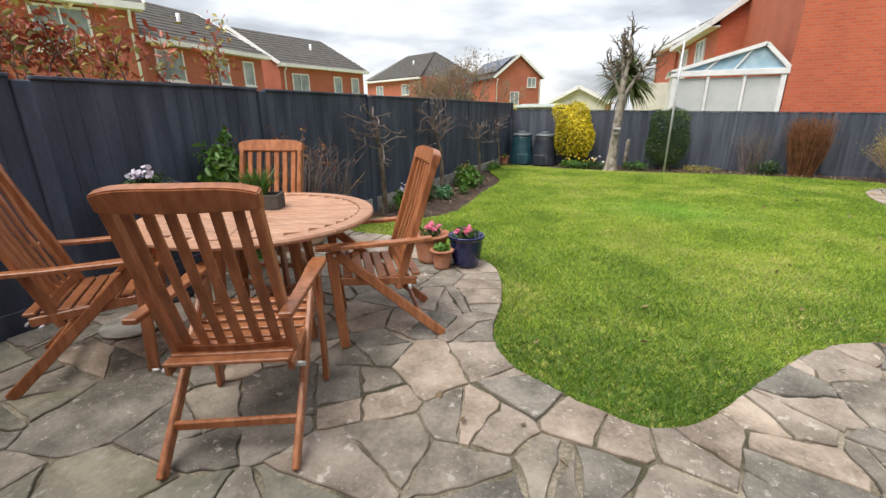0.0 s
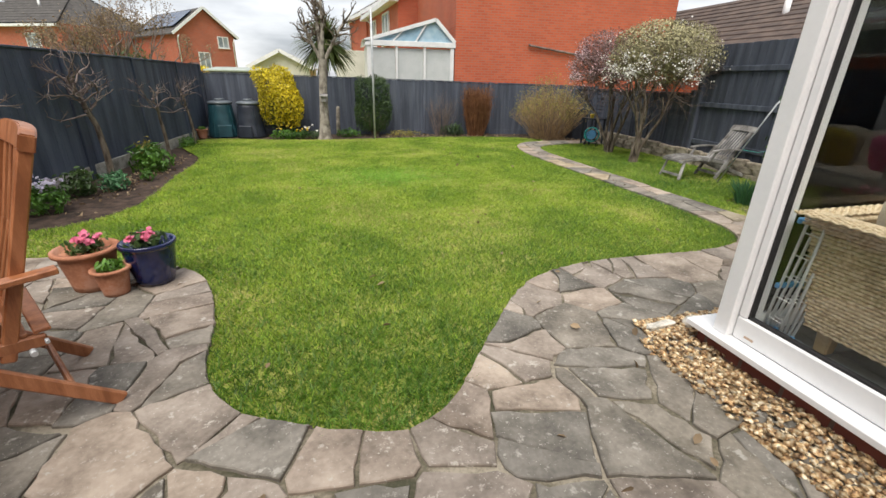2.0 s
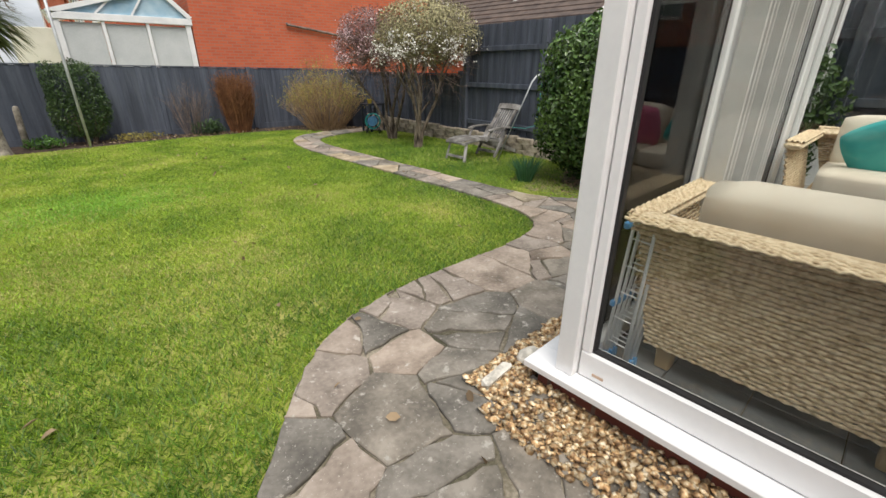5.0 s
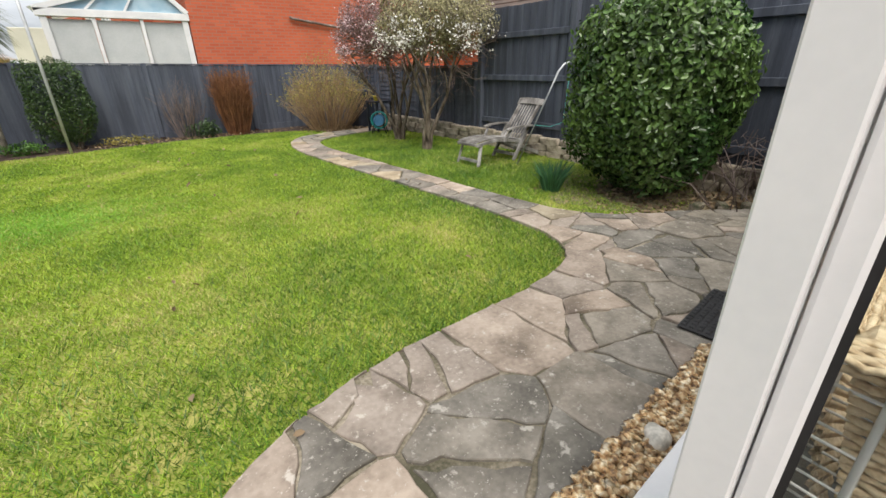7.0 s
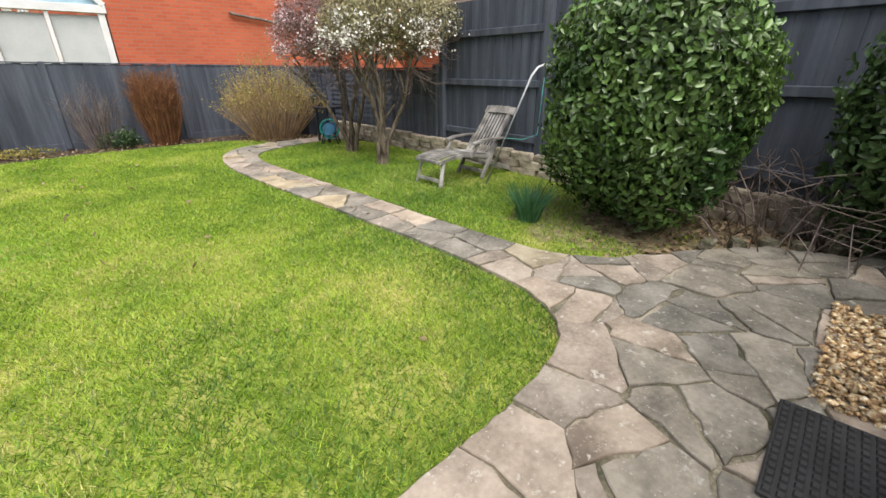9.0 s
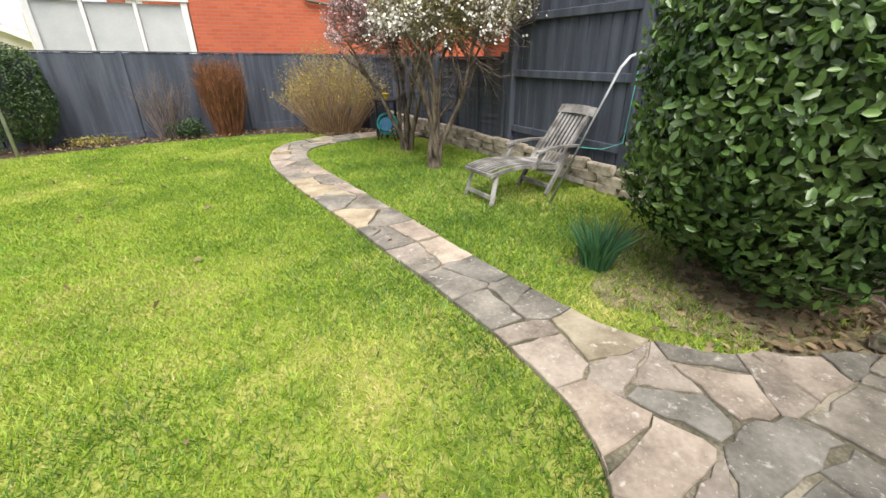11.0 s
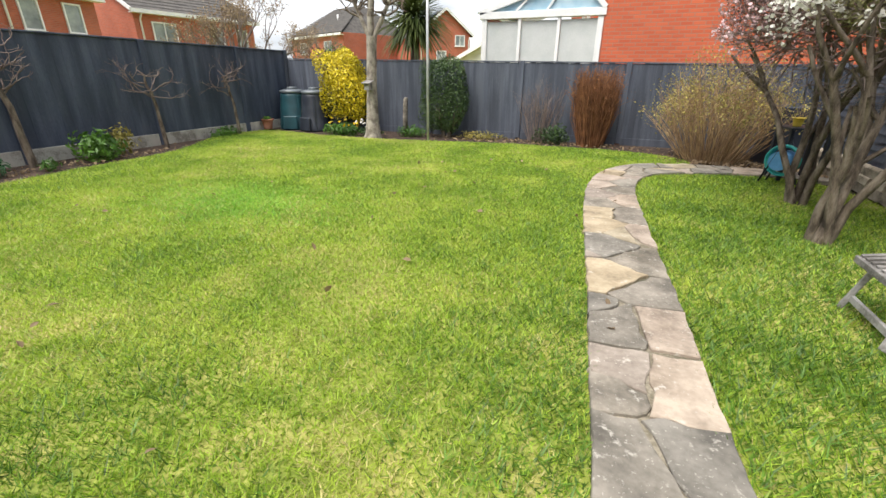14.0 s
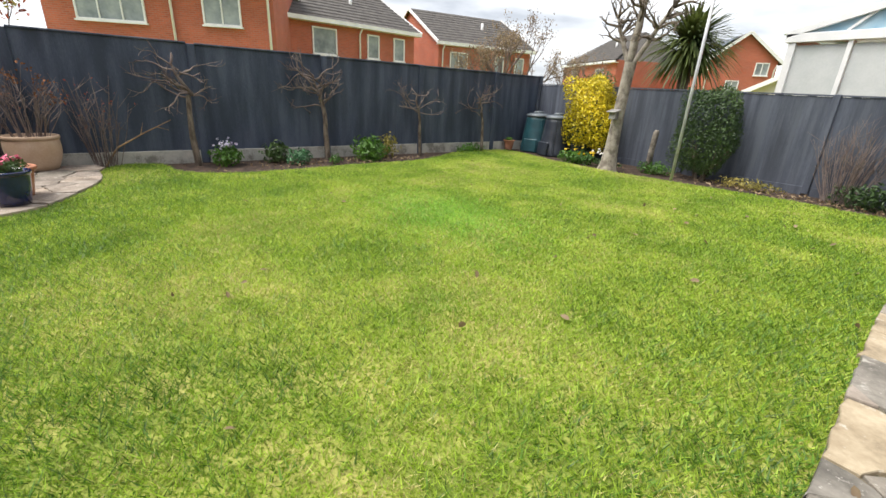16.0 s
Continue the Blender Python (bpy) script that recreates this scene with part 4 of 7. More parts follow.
def neighbour_conservatory():
    c = thing("conservatory", pose(1.52, 15.42, 0), "white neighbouring conservatory with blue-tinted glass roof", "conservatory", kind="structure")
    w = 2.72

    def p(name, mat, boxes, label=""):
        b = bmesh.new()
        for size, centre in boxes:
            box(b, size, centre, bevel=0.006)
        return part(name, b, mat, c, label)

    p("plinth", M_BRICK, [((w, 0.12, 1.0), (w / 2, 0.08, 0.4))])
    xs = [0.06, 0.9, 1.78, w - 0.06]
    for x in xs:
        p("post", M_UPVC_FAR, [((0.12 if x in (xs[0], xs[3]) else 0.07, 0.12, 1.5), (x, 0.06, 1.6))])
    for x0, x1 in zip(xs, xs[1:]):
        p("pane", M_BLIND, [((x1 - x0 - 0.08, 0.02, 1.4), ((x0 + x1) / 2, 0.07, 1.6))], "glass with a pale blind behind")
    p("eaves_beam", M_UPVC_FAR, [((w + 0.1, 0.16, 0.15), (w / 2 - 0.01, 0.05, 2.42))])
    p("side_wall", M_UPVC_FAR, [((0.12, 4.0, 1.9), (0.05, 2.1, 1.5))])
    peak = (2.13, 3.12)
    b = bmesh.new()
    for s in ((-0.06, 2.48), (w + 0.02, 2.5)):
        beam(b, (s[0], 0.02, s[1]), (peak[0], 0.02, peak[1]), 0.1, 0.1)
    part("gable_frame", b, M_UPVC_FAR, c)
    b = bmesh.new()
    v = [b.verts.new(q) for q in ((-0.1, 0.06, 2.5), (w, 0.06, 2.5), (peak[0], 0.06, peak[1]))]
    b.faces.new(v)
    v2 = [b.verts.new(q) for q in ((-0.15, 0.05, 2.5), (peak[0], 0.05, peak[1] + 0.02), (peak[0], 4, peak[1] + 0.02), (-0.15, 4, 2.5))]
    b.faces.new(v2)
    part("roof_glass", b, M_ROOFGLASS, c, "blue-tinted roof glass")
    b = bmesh.new()
    for x in (0.8, 1.5):
        z = 2.5 + (x + 0.1) / 2.23 * 0.6
        beam(b, (x, 0.03, 2.5), (x + 0.35, 0.03, z + 0.08), 0.05, 0.04)
    part("glazing_bar", b, M_UPVC_FAR, c)


neighbour_conservatory()

bm = bmesh.new()
tube(bm, [(6.7, 15.35, 2.54), (6.75, 15.35, 2.5), (8.8, 15.35, 2.23), (9.8, 15.35, 2.13)], [0.035] * 4, 8)
single("drainpipe", bm, M_TWIG, "dark brown sloping waste pipe on the brick wall", "pipe", "structure")


# ---- garage beyond the tall fence ----
house("garage", facing(12.05, 19.2, 12.9, 9.6), 9.64, 6.0, 2.5, 4.3, [], "low garage with brown tiled roof behind the fence", roof=M_ROOF_BROWN, wall=M_BRICK)


# ---- garden furniture ----
def arc_bar(bm, x0, x1, y, z, bow, width, height, n=8, axis=1):
    """A bar from x0 to x1 that bows along y."""
    prev = None
    for i in range(n + 1):
        t = i / n
        x = x0 + (x1 - x0) * t
        yy = y + bow * (1 - (2 * t - 1) ** 2)
        ring = [bm.verts.new(p) for p in ((x, yy - width / 2, z - height / 2), (x, yy + width / 2, z - height / 2), (x, yy + width / 2, z + height / 2), (x, yy - width / 2, z + height / 2))]
        if prev:
            for q in range(4):
                bm.faces.new((prev[q], prev[(q + 1) % 4], ring[(q + 1) % 4], ring[q]))
        else:
            bm.faces.new(ring)
        prev = ring
    bm.faces.new(prev)


def recliner_chair(m, label):
    """Folding slatted recliner; it faces local +y, its base at the seat's centre."""
    c = thing("garden_chair", m, label, "chair", "chairs round the table")
    half = 0.275

    def bar(name, a, b, w, d, up=(1, 0, 0), label=""):
        bm = bmesh.new()
        beam(bm, a, b, w, d, up, 0.006)
        return part(name, bm, M_WOOD, c, label)

    for s in (-1, 1):
        x = s * half
        front_leg = bar("front_leg", (x, 0.22, 0.0), (x, 0.26, 0.62), 0.058, 0.026)
        bar("rear_leg", (x * 0.94, -0.40, 0.0), (x * 0.94, 0.23, 0.60), 0.058, 0.026)
        # back upright
        upright = bar("back_upright", (x * 0.86, -0.12, 0.34), (x * 0.86, -0.357, 1.09), 0.045, 0.036)
        # shaped arm
        bm = bmesh.new()
        pts = [(0.34, 0.035), (0.25, 0.042), (0.1, 0.034), (-0.1, 0.028), (-0.33, 0.026)]
        prev = None
        for y, w in pts:
            z = 0.635 + (0.01 if y < -0.1 else 0)
            ring = [bm.verts.new(p) for p in ((x - w, y, z), (x + w, y, z), (x + w, y, z + 0.024), (x - w, y, z + 0.024))]
            if prev:
                for q in range(4):
                    bm.faces.new((prev[q], prev[(q + 1) % 4], ring[(q + 1) % 4], ring[q]))
            else:
                bm.faces.new(ring)
            prev = ring
        bm.faces.new(prev)
        bmesh.ops.bevel(bm, geom=list(bm.edges), offset=0.004, segments=1, affect="EDGES")
        part("arm", bm, M_WOOD, c)
        bar("seat_rail", (x * 0.88, -0.24, 0.385), (x * 0.88, 0.24, 0.425), 0.05, 0.026)
        # steel links and bolts
        bm = bmesh.new()
        tube(bm, [(x * 0.82, -0.19, 0.36), (x * 1.05, -0.19, 0.36)], [0.011, 0.011], 8)
        tube(bm, [(x * 0.98, -0.235, 0.395), (x * 1.08, -0.235, 0.395)], [0.007, 0.007], 8)
        part("hinge_bolt", bm, M_STEEL, upright, "steel hinge bolt")
        bm = bmesh.new()
        tube(bm, [(x * 0.98, 0.24, 0.60), (x * 1.06, 0.24, 0.60)], [0.008, 0.008], 8)
        part("hinge_bolt", bm, M_STEEL, front_leg, "steel hinge bolt")
    bar("stretcher", (-half * 0.94, -0.26, 0.14), (half * 0.94, -0.26, 0.14), 0.022, 0.042, (0, 0, 1))
    # seat slats follow a shallow dip
    for k in range(8):
        y = -0.235 + k * 0.068
        z = 0.425 + 0.04 * (y + 0.24) / 0.48 - 0.018 * math.sin(math.pi * k / 7)
        bm = bmesh.new()
        beam(bm, (-0.245, y, z), (0.245, y, z), 0.052, 0.018, (0, 0, 1), 0.004)
        part("seat_slat", bm, M_WOOD, c)
    d = Vector((0, -0.25, 0.79)).normalized()
    o = Vector((0, -0.12, 0.34))
    for s0, h, w, bow, half_w in ((0.812, 0.078, 0.048, -0.02, 0.262), (0.12, 0.05, 0.026, -0.016, 0.225)):
        bm = bmesh.new()
        arc_bar(bm, -half_w, half_w, 0, 0, bow, w, h, 10)
        if half_w > 0.25:
            # the top rail's upper edge is crowned and rounds off at its ends
            for v in bm.verts:
                if v.co.z > 0:
                    v.co.z += 0.014 - 0.03 * (abs(v.co.x) / half_w) ** 4
        for v in bm.verts:
            v.co = o + d * (s0 + v.co.z) + Vector((0, d.z, -d.y)) * v.co.y + Vector((v.co.x, 0, 0))
        bmesh.ops.bevel(bm, geom=list(bm.edges), offset=0.005, segments=2, affect="EDGES")
        part("back_rail", bm, M_WOOD, c)
    for k in range(6):
        x = -0.178 + k * 0.0712
        bowk = -0.016 * (1 - (x / 0.225) ** 2)
        bm = bmesh.new()
        a = o + d * 0.14 + Vector((x, 0, 0)) + Vector((0, d.z, -d.y)) * bowk
        b = o + d * 0.79 + Vector((x, 0, 0)) + Vector((0, d.z, -d.y)) * bowk
        mid = (a + b) / 2 + Vector((0, d.z, -d.y)) * -0.009
        beam(bm, a, mid, 0.038, 0.014, (0, d.z, -d.y), 0.003)
        beam(bm, mid, b, 0.038, 0.014, (0, d.z, -d.y), 0.003)
        part("back_slat", bm, M_WOOD, c)
    for o in c.children_recursive:
        o.data.transform(Matrix.Scale(1.05, 4))
    return c


def face(x, y, fx, fy):
    return pose(x, y, 0.004, 0, 0, math.degrees(math.atan2(fy, fx)) - 90)


TABLE = (-1.16, 2.44)
chair = recliner_chair(face(-0.52, 1.71, -0.50, 0.86), "oiled eucalyptus slatted folding chair drawn up to the round table")
for x, y, fx, fy in ((-0.50, 2.74, -0.77, -0.64), (-1.74, 1.7, 0.63, 0.77), (-1.62, 2.80, 0.36, -0.93)):
    copy_thing(chair, face(x, y, fx, fy))


def round_table():
    t = thing("round_table", pose(*TABLE, 0.004, 0, 0, 35), "round slatted wooden garden table with bleached top", "table")
    R, Z = 0.73, 0.81
    # rim in eight bowed pieces
    for k in range(8):
        bm = bmesh.new()
        prev = None
        for i in range(7):
            a = 2 * math.pi * (k + i / 6.0 * 0.992 + 0.004) / 8
            ring = [bm.verts.new((r * math.cos(a), r * math.sin(a), z)) for r, z in ((R - 0.09, Z - 0.028), (R, Z - 0.028), (R + 0.004, Z - 0.012), (R - 0.004, Z), (R - 0.09, Z))]
            if prev:
                for q in range(5):
                    bm.faces.new((prev[q], prev[(q + 1) % 5], ring[(q + 1) % 5], ring[q]))
            else:
                bm.faces.new(ring)
            prev = ring
        bm.faces.new(prev)
        part("rim", bm, M_TABLE, t)
    # cross boards and slats in four sectors
    inner = R - 0.094
    for k in range(2):
        bm = bmesh.new()
        if k == 0:
            box(bm, (2 * inner, 0.09, 0.022), (0, 0, Z - 0.0115), bevel=0.003)
        else:
            box(bm, (0.09, inner - 0.047, 0.022), (0, (inner + 0.047) / 2, Z - 0.0115), bevel=0.003)
            box(bm, (0.09, inner - 0.047, 0.022), (0, -(inner + 0.047) / 2, Z - 0.0115), bevel=0.003)
        part("cross_board", bm, M_TABLE, t)
    for sx in (-1, 1):
        for sy in (-1, 1):
            for k in range(8):
                y = 0.05 + 0.068 * k + 0.034
                if y + 0.03 > inner:
                    break
                x1 = math.sqrt(inner ** 2 - (y + 0.03) ** 2)
                if x1 < 0.08:
                    continue
                bm = bmesh.new()
                box(bm, (x1 - 0.049, 0.057, 0.02), (sx * (x1 + 0.049) / 2, sy * y, Z - 0.011), bevel=0.003)
                part("slat", bm, M_TABLE, t)
    for k in range(4):
        a = math.pi / 4 + k * math.pi / 2
        u = Vector((math.cos(a), math.sin(a), 0))
        bm = bmesh.new()
        beam(bm, u * 0.40, u * 0.30 + Vector((0, 0, Z - 0.09)), 0.06, 0.045, (0, 0, 1), 0.005)
        part("leg", bm, M_WOOD, t)
    for k in range(2):
        a = math.pi / 4 + k * math.pi / 2
        u = Vector((math.cos(a), math.sin(a), 0))
        bm = bmesh.new()
        beam(bm, u * -0.55 + Vector((0, 0, Z - 0.06 - 0.0 * k)), u * 0.55 + Vector((0, 0, Z - 0.06)), 0.03, 0.05, (0, 0, 1), 0.004)
        part("bearer", bm, M_WOOD, t)
        bm = bmesh.new()
        beam(bm, u * -0.36 + Vector((0, 0, 0.22 + 0.03 * k)), u * 0.36 + Vector((0, 0, 0.22 + 0.03 * k)), 0.03, 0.03, (0, 0, 1), 0.004)
        part("cross_rail", bm, M_WOOD, t)


round_table()


def deck_chair():
    """Silvered steamer chair: the foot end at local x = 0, the headrest towards +x."""
    c = thing("deck_chair", pose(6.16, 7.14, -0.02, 0, 0, 1) @ Matrix.Scale(0.91, 4), "weathered silver-grey teak steamer chair on the grass", "chair")

    def bar(name, a, b, w, d, up=(0, 0, 1)):
        bm = bmesh.new()
        beam(bm, a, b, w, d, up, 0.004)
        return part(name, bm, M_GREYWOOD, c)

    hw = 0.22
    for s in (-1, 1):
        y = s * hw
        for (xa, za), (xb, zb) in zip(((0.0, 0.31), (0.2, 0.345), (0.42, 0.36)), ((0.2, 0.345), (0.42, 0.36), (0.66, 0.335))):
            bar("side_rail", (xa, y, za), (xb, y, zb), 0.026, 0.045)
        bar("side_rail", (0.62, y * 0.93, 0.335), (1.02, y * 0.93, 0.27), 0.026, 0.05)
        bar("foot_leg", (0.02, y * 1.12, 0.0), (0.1, y * 0.95, 0.31), 0.05, 0.028)
        bar("cross_leg", (0.78, y * 1.08, 0.0), (1.1, y * 1.08, 0.52), 0.03, 0.055, (1, 0, 0))
        bar("rear_leg", (1.46, y * 0.86, 0.03), (0.62, y * 0.86, 0.33), 0.028, 0.06)
        bar("back_rail_side", (0.92, y * 0.95, 0.26), (1.37, y * 0.95, 0.84), 0.03, 0.045)
        # arm with a rounded front end, on its own prop
        bm = bmesh.new()
        prev = None
        for xa, w, za in ((0.58, 0.02, 0.485), (0.61, 0.036, 0.49), (0.75, 0.036, 0.515), (0.95, 0.034, 0.52), (1.18, 0.03, 0.505)):
            ring = [bm.verts.new(q) for q in ((xa, y * 1.2 - w, za), (xa, y * 1.2 + w, za), (xa, y * 1.2 + w, za + 0.024), (xa, y * 1.2 - w, za + 0.024))]
            if prev:
                for q in range(4):
                    bm.faces.new((prev[q], prev[(q + 1) % 4], ring[(q + 1) % 4], ring[q]))
            else:
                bm.faces.new(ring)
            prev = ring
        bm.faces.new(prev)
        part("arm", bm, M_GREYWOOD, c)
        bar("arm_prop", (0.56, y * 1.12, 0.31), (0.68, y * 1.18, 0.5), 0.026, 0.045)
    bar("stretcher", (0.045, -hw * 1.05, 0.075), (0.045, hw * 1.05, 0.075), 0.02, 0.045)
    bar("stretcher", (0.83, -hw * 1.05, 0.09), (0.83, hw * 1.05, 0.09), 0.03, 0.05)
    bar("stretcher", (1.36, -hw * 0.83, 0.07), (1.36, hw * 0.83, 0.07), 0.03, 0.035)
    bar("end_rail", (0.0, -hw, 0.325), (0.0, hw, 0.325), 0.035, 0.04)
    for k in range(8):
        y = -0.19 + k * 0.0543
        bm = bmesh.new()
        pts = [(0.0, 0.35), (0.14, 0.378), (0.3, 0.392), (0.46, 0.386), (0.64, 0.36)]
        for (xa, za), (xb, zb) in zip(pts, pts[1:]):
            beam(bm, (xa, y, za), (xb, y, zb), 0.03, 0.016)
        part("leg_slat", bm, M_GREYWOOD, c)
    for k in range(6):
        x = 0.675 + 0.055 * k
        bar("seat_slat", (x, -0.2, 0.362 - 0.15 * (x - 0.66)), (x, 0.2, 0.362 - 0.15 * (x - 0.66)), 0.04, 0.016)
    for k in range(7):
        y = -0.17 + k * 0.0567
        bar("back_slat", (0.95, y, 0.29), (1.355, y, 0.82), 0.03, 0.016)
    bm = bmesh.new()
    arc_bar(bm, -0.27, 0.27, 0, 0, 0.03, 0.028, 0.11)
    turn = Matrix.Rotation(radians(37), 3, "Y") @ Matrix.Rotation(radians(90), 3, "Z")
    for v in bm.verts:
        v.co = turn @ v.co + Vector((1.385, 0, 0.85))
    part("headrest", bm, M_GREYWOOD, c, "broad curved headrest board")


deck_chair()
bm = bmesh.new()
tube(bm, [(6.76, 6.74, -0.02), (7.28, 6.58, 1.18), (7.36, 6.56, 1.27), (7.46, 6.54, 1.3), (7.56, 6.53, 1.29)], [0.014] * 5, 8)
single("metal_pole", bm, M_STEEL, "bent grey steel tool pole leaning on the fence", "pole")
M_ROPE = material("turquoise_rope", [(0.05, 0.32, 0.3), (0.1, 0.45, 0.42)], 20, 0.7, 0.3, 80)
bm = bmesh.new()
tube(bm, [(6.98, 6.66, 0.50), (7.25, 6.62, 0.46), (7.5, 6.6, 0.5), (7.53, 6.6, 0.9), (7.55, 6.6, 1.15)], [0.004] * 5, 6)
single("rope", bm, M_ROPE, "thin turquoise cord strung from the fence post", "rope")

# ---- pots and bins ----


def pot(name, x, y, z, profile, mat, label, foliage=None, category="pot"):
    t = thing(name, pose(x, y, z), label, category)
    bm = bmesh.new()
    lathe(bm, profile)
    part("body", bm, mat, t)
    r, h = profile[-1][0], profile[-1][1]
    bm = bmesh.new()
    lathe(bm, [(profile[-1][0] * 0.96, h - 0.004), (profile[-1][0] * 0.96, h - 0.001)], 20)
    part("soil", bm, M_SOIL, t, "dark potting soil")
    return t


def pot_profile(r0, r1, h, lip=0.02, belly=0.0):
    p = [(r0, 0.0)]
    for k in range(1, 7):
        t = k / 7
        p.append((r0 + (r1 - r0) * t + belly * math.sin(math.pi * t), h * t))
    return p + [(r1, h * 0.9), (r1 + lip, h * 0.905), (r1 + lip, h * 0.985), (r1 + lip * 0.6, h), (r1 - 0.012, h), (r1 - 0.018, h - 0.03)]


pot("flower_pot", -0.75, 4.09, 0.004, pot_profile(0.125, 0.175, 0.29), M_TERRACOTTA, "terracotta flower pot planted with pink flowers")
pot("flower_pot", -0.555, 3.95, 0.004, pot_profile(0.075, 0.105, 0.19, 0.014), M_TERRACOTTA, "small terracotta pot with a green cushion plant")
pot("flower_pot", -0.375, 4.12, 0.004, pot_profile(0.12, 0.165, 0.31, 0.012, 0.008), M_BLUE_POT, "cobalt-blue glazed pot with pink flowers")
pot("large_planter", -2.36, 4.06, 0.004, pot_profile(0.2, 0.265, 0.42, 0.02, 0.04), M_BEIGE_POT, "large buff ceramic planter with a bare-stemmed shrub", category="planter")
pot("flower_pot", -2.58, 12.45, -0.035, pot_profile(0.085, 0.125, 0.22, 0.015), M_TERRACOTTA, "terracotta pot beside the compost bins")
pot("bowl_planter", -2.3, 2.42, 0.76, pot_profile(0.14, 0.22, 0.16, 0.012, 0.03), M_PLASTIC_BLACK, "dark bowl planter of alpines on a stand", category="planter")
bm = bmesh.new()
lathe(bm, [(0.16, 0), (0.16, 0.03), (0.06, 0.06), (0.05, 0.3), (0.06, 0.69), (0.15, 0.73), (0.15, 0.756)], 20)
single("plant_stand", bm, M_PLASTIC_BLACK, "dark pedestal plant stand by the fence", "stand", m=pose(-2.3, 2.42, 0.0))
bm = bmesh.new()
lathe(bm, [(0.2, 0.0), (0.21, 0.012), (0.205, 0.018)], 28)
single("drain_cover", bm, M_CONCRETE, "round pale concrete cover on the paving", "cover", m=pose(-2.05, 1.98, 0.006))


M_LID = material("faded_grey_plastic", [(0.07, 0.085, 0.1), (0.13, 0.15, 0.17)], 4, 0.4, 0.1, 50)


def compost_bin(x, y, mat, turn, label):
    b = thing("compost_bin", pose(x, y, -0.06, 0, 0, turn), label, "compost bin", "compost bins by the corner")
    bm = bmesh.new()
    lathe(bm, [(0.36, 0), (0.355, 0.05), (0.34, 0.2), (0.33, 0.22), (0.315, 0.42), (0.31, 0.44), (0.275, 0.72), (0.265, 0.78), (0.25, 0.8)], 16)
    part("body", bm, mat, b)
    bm = bmesh.new()
    lathe(bm, [(0.275, 0.80), (0.285, 0.82), (0.28, 0.85), (0.2, 0.875), (0.13, 0.882)], 16)
    lid = part("lid", bm, M_LID, b, "grey-topped domed lid")
    bm = bmesh.new()
    lathe(bm, [(0.12, 0.878), (0.11, 0.92), (0.1, 0.927), (0.06, 0.93)], 16)
    part("knob", bm, M_LID, lid)
    bm = bmesh.new()
    box(bm, (0.34, 0.05, 0.3), (0, -0.34, 0.16), Matrix.Rotation(radians(-6), 3, "X"), bevel=0.02)
    part("hatch", bm, mat, b, "sliding hatch")
    for k in range(4):
        a = k * math.pi / 2 + 0.785
        bm = bmesh.new()
        beam(bm, (0.352 * math.cos(a), 0.352 * math.sin(a), 0.02), (0.27 * math.cos(a), 0.27 * math.sin(a), 0.76), 0.05, 0.03, (math.cos(a), math.sin(a), 0), 0.006)
        part("rib", bm, mat, b)


compost_bin(-2.24, 13.0, M_PLASTIC_GREEN, 20, "dark green plastic compost bin with domed lid")
compost_bin(-1.55, 12.9, M_PLASTIC_BLACK, -12, "charcoal plastic compost bin with domed lid")

# clothes-line pole, stump, bird box
bm = bmesh.new()
tube(bm, [(1.54, 12.2, -0.06), (1.545, 12.2, 1.6), (1.55, 12.2, 2.9)], [0.024, 0.023, 0.022], 10)
single("line_pole", bm, M_STEEL, "thin galvanised clothes-line pole in the lawn's edge", "pole")
bm = bmesh.new()
tube(bm, [(0.6, 13.12, -0.06), (0.61, 13.1, 0.3), (0.63, 13.1, 0.66), (0.64, 13.1, 0.7)], [0.06, 0.052, 0.05, 0.03], 9)
single("stump", bm, M_BARK_PALE, "short bare wooden stump against the fence", "stump")
t = thing("bird_box", pose(0.36, 12.08, 0.93), "small wooden bird box fixed to the tree trunk", "bird box")
bm = bmesh.new()
box(bm, (0.12, 0.11, 0.13), (0, 0, 0), bevel=0.004)
part("body", bm, M_GREYWOOD, t)
bm = bmesh.new()
box(bm, (0.18, 0.18, 0.016), (0, -0.02, 0.08), Matrix.Rotation(radians(14), 3, "X"), bevel=0.003)
part("roof", bm, M_GREYWOOD, t)

# door mat with raised ribs
mat_m = HOUSE @ pose(1.78, 0.175, 0.0, 0, 0, 2)
t = thing("door_mat", mat_m, "black ribbed rubber door mat on the paving", "mat")
bm = bmesh.new()
box(bm, (0.56, 0.36, 0.014), (0, 0, 0.013), bevel=0.004)
part("base", bm, M_RUBBER, t)
bm = bmesh.new()
for i in range(14):
    for j in range(9):
        box(bm, (0.03, 0.026, 0.01), (-0.255 + i * 0.039, -0.155 + j * 0.039, 0.024), taper=0.7)
part("rib_pattern", bm, M_RUBBER, t, "raised rubber studs")
tagged(t.children[-1], kind="stuff")
def rounded_stone(radii, seed):
    r = random.Random(seed)
    b = bmesh.new()
    bmesh.ops.create_icosphere(b, subdivisions=2, radius=1)
    for v in b.verts:
        k = 1 + r.gauss(0, 0.05) + 0.12 * math.sin(3 * v.co.x + 2 * v.co.y + seed)
        v.co = Vector((v.co.x * radii[0] * k, v.co.y * radii[1] * k, max(-0.6, v.co.z) * radii[2] * k))
    for f in b.faces:
        f.smooth = True
    return b


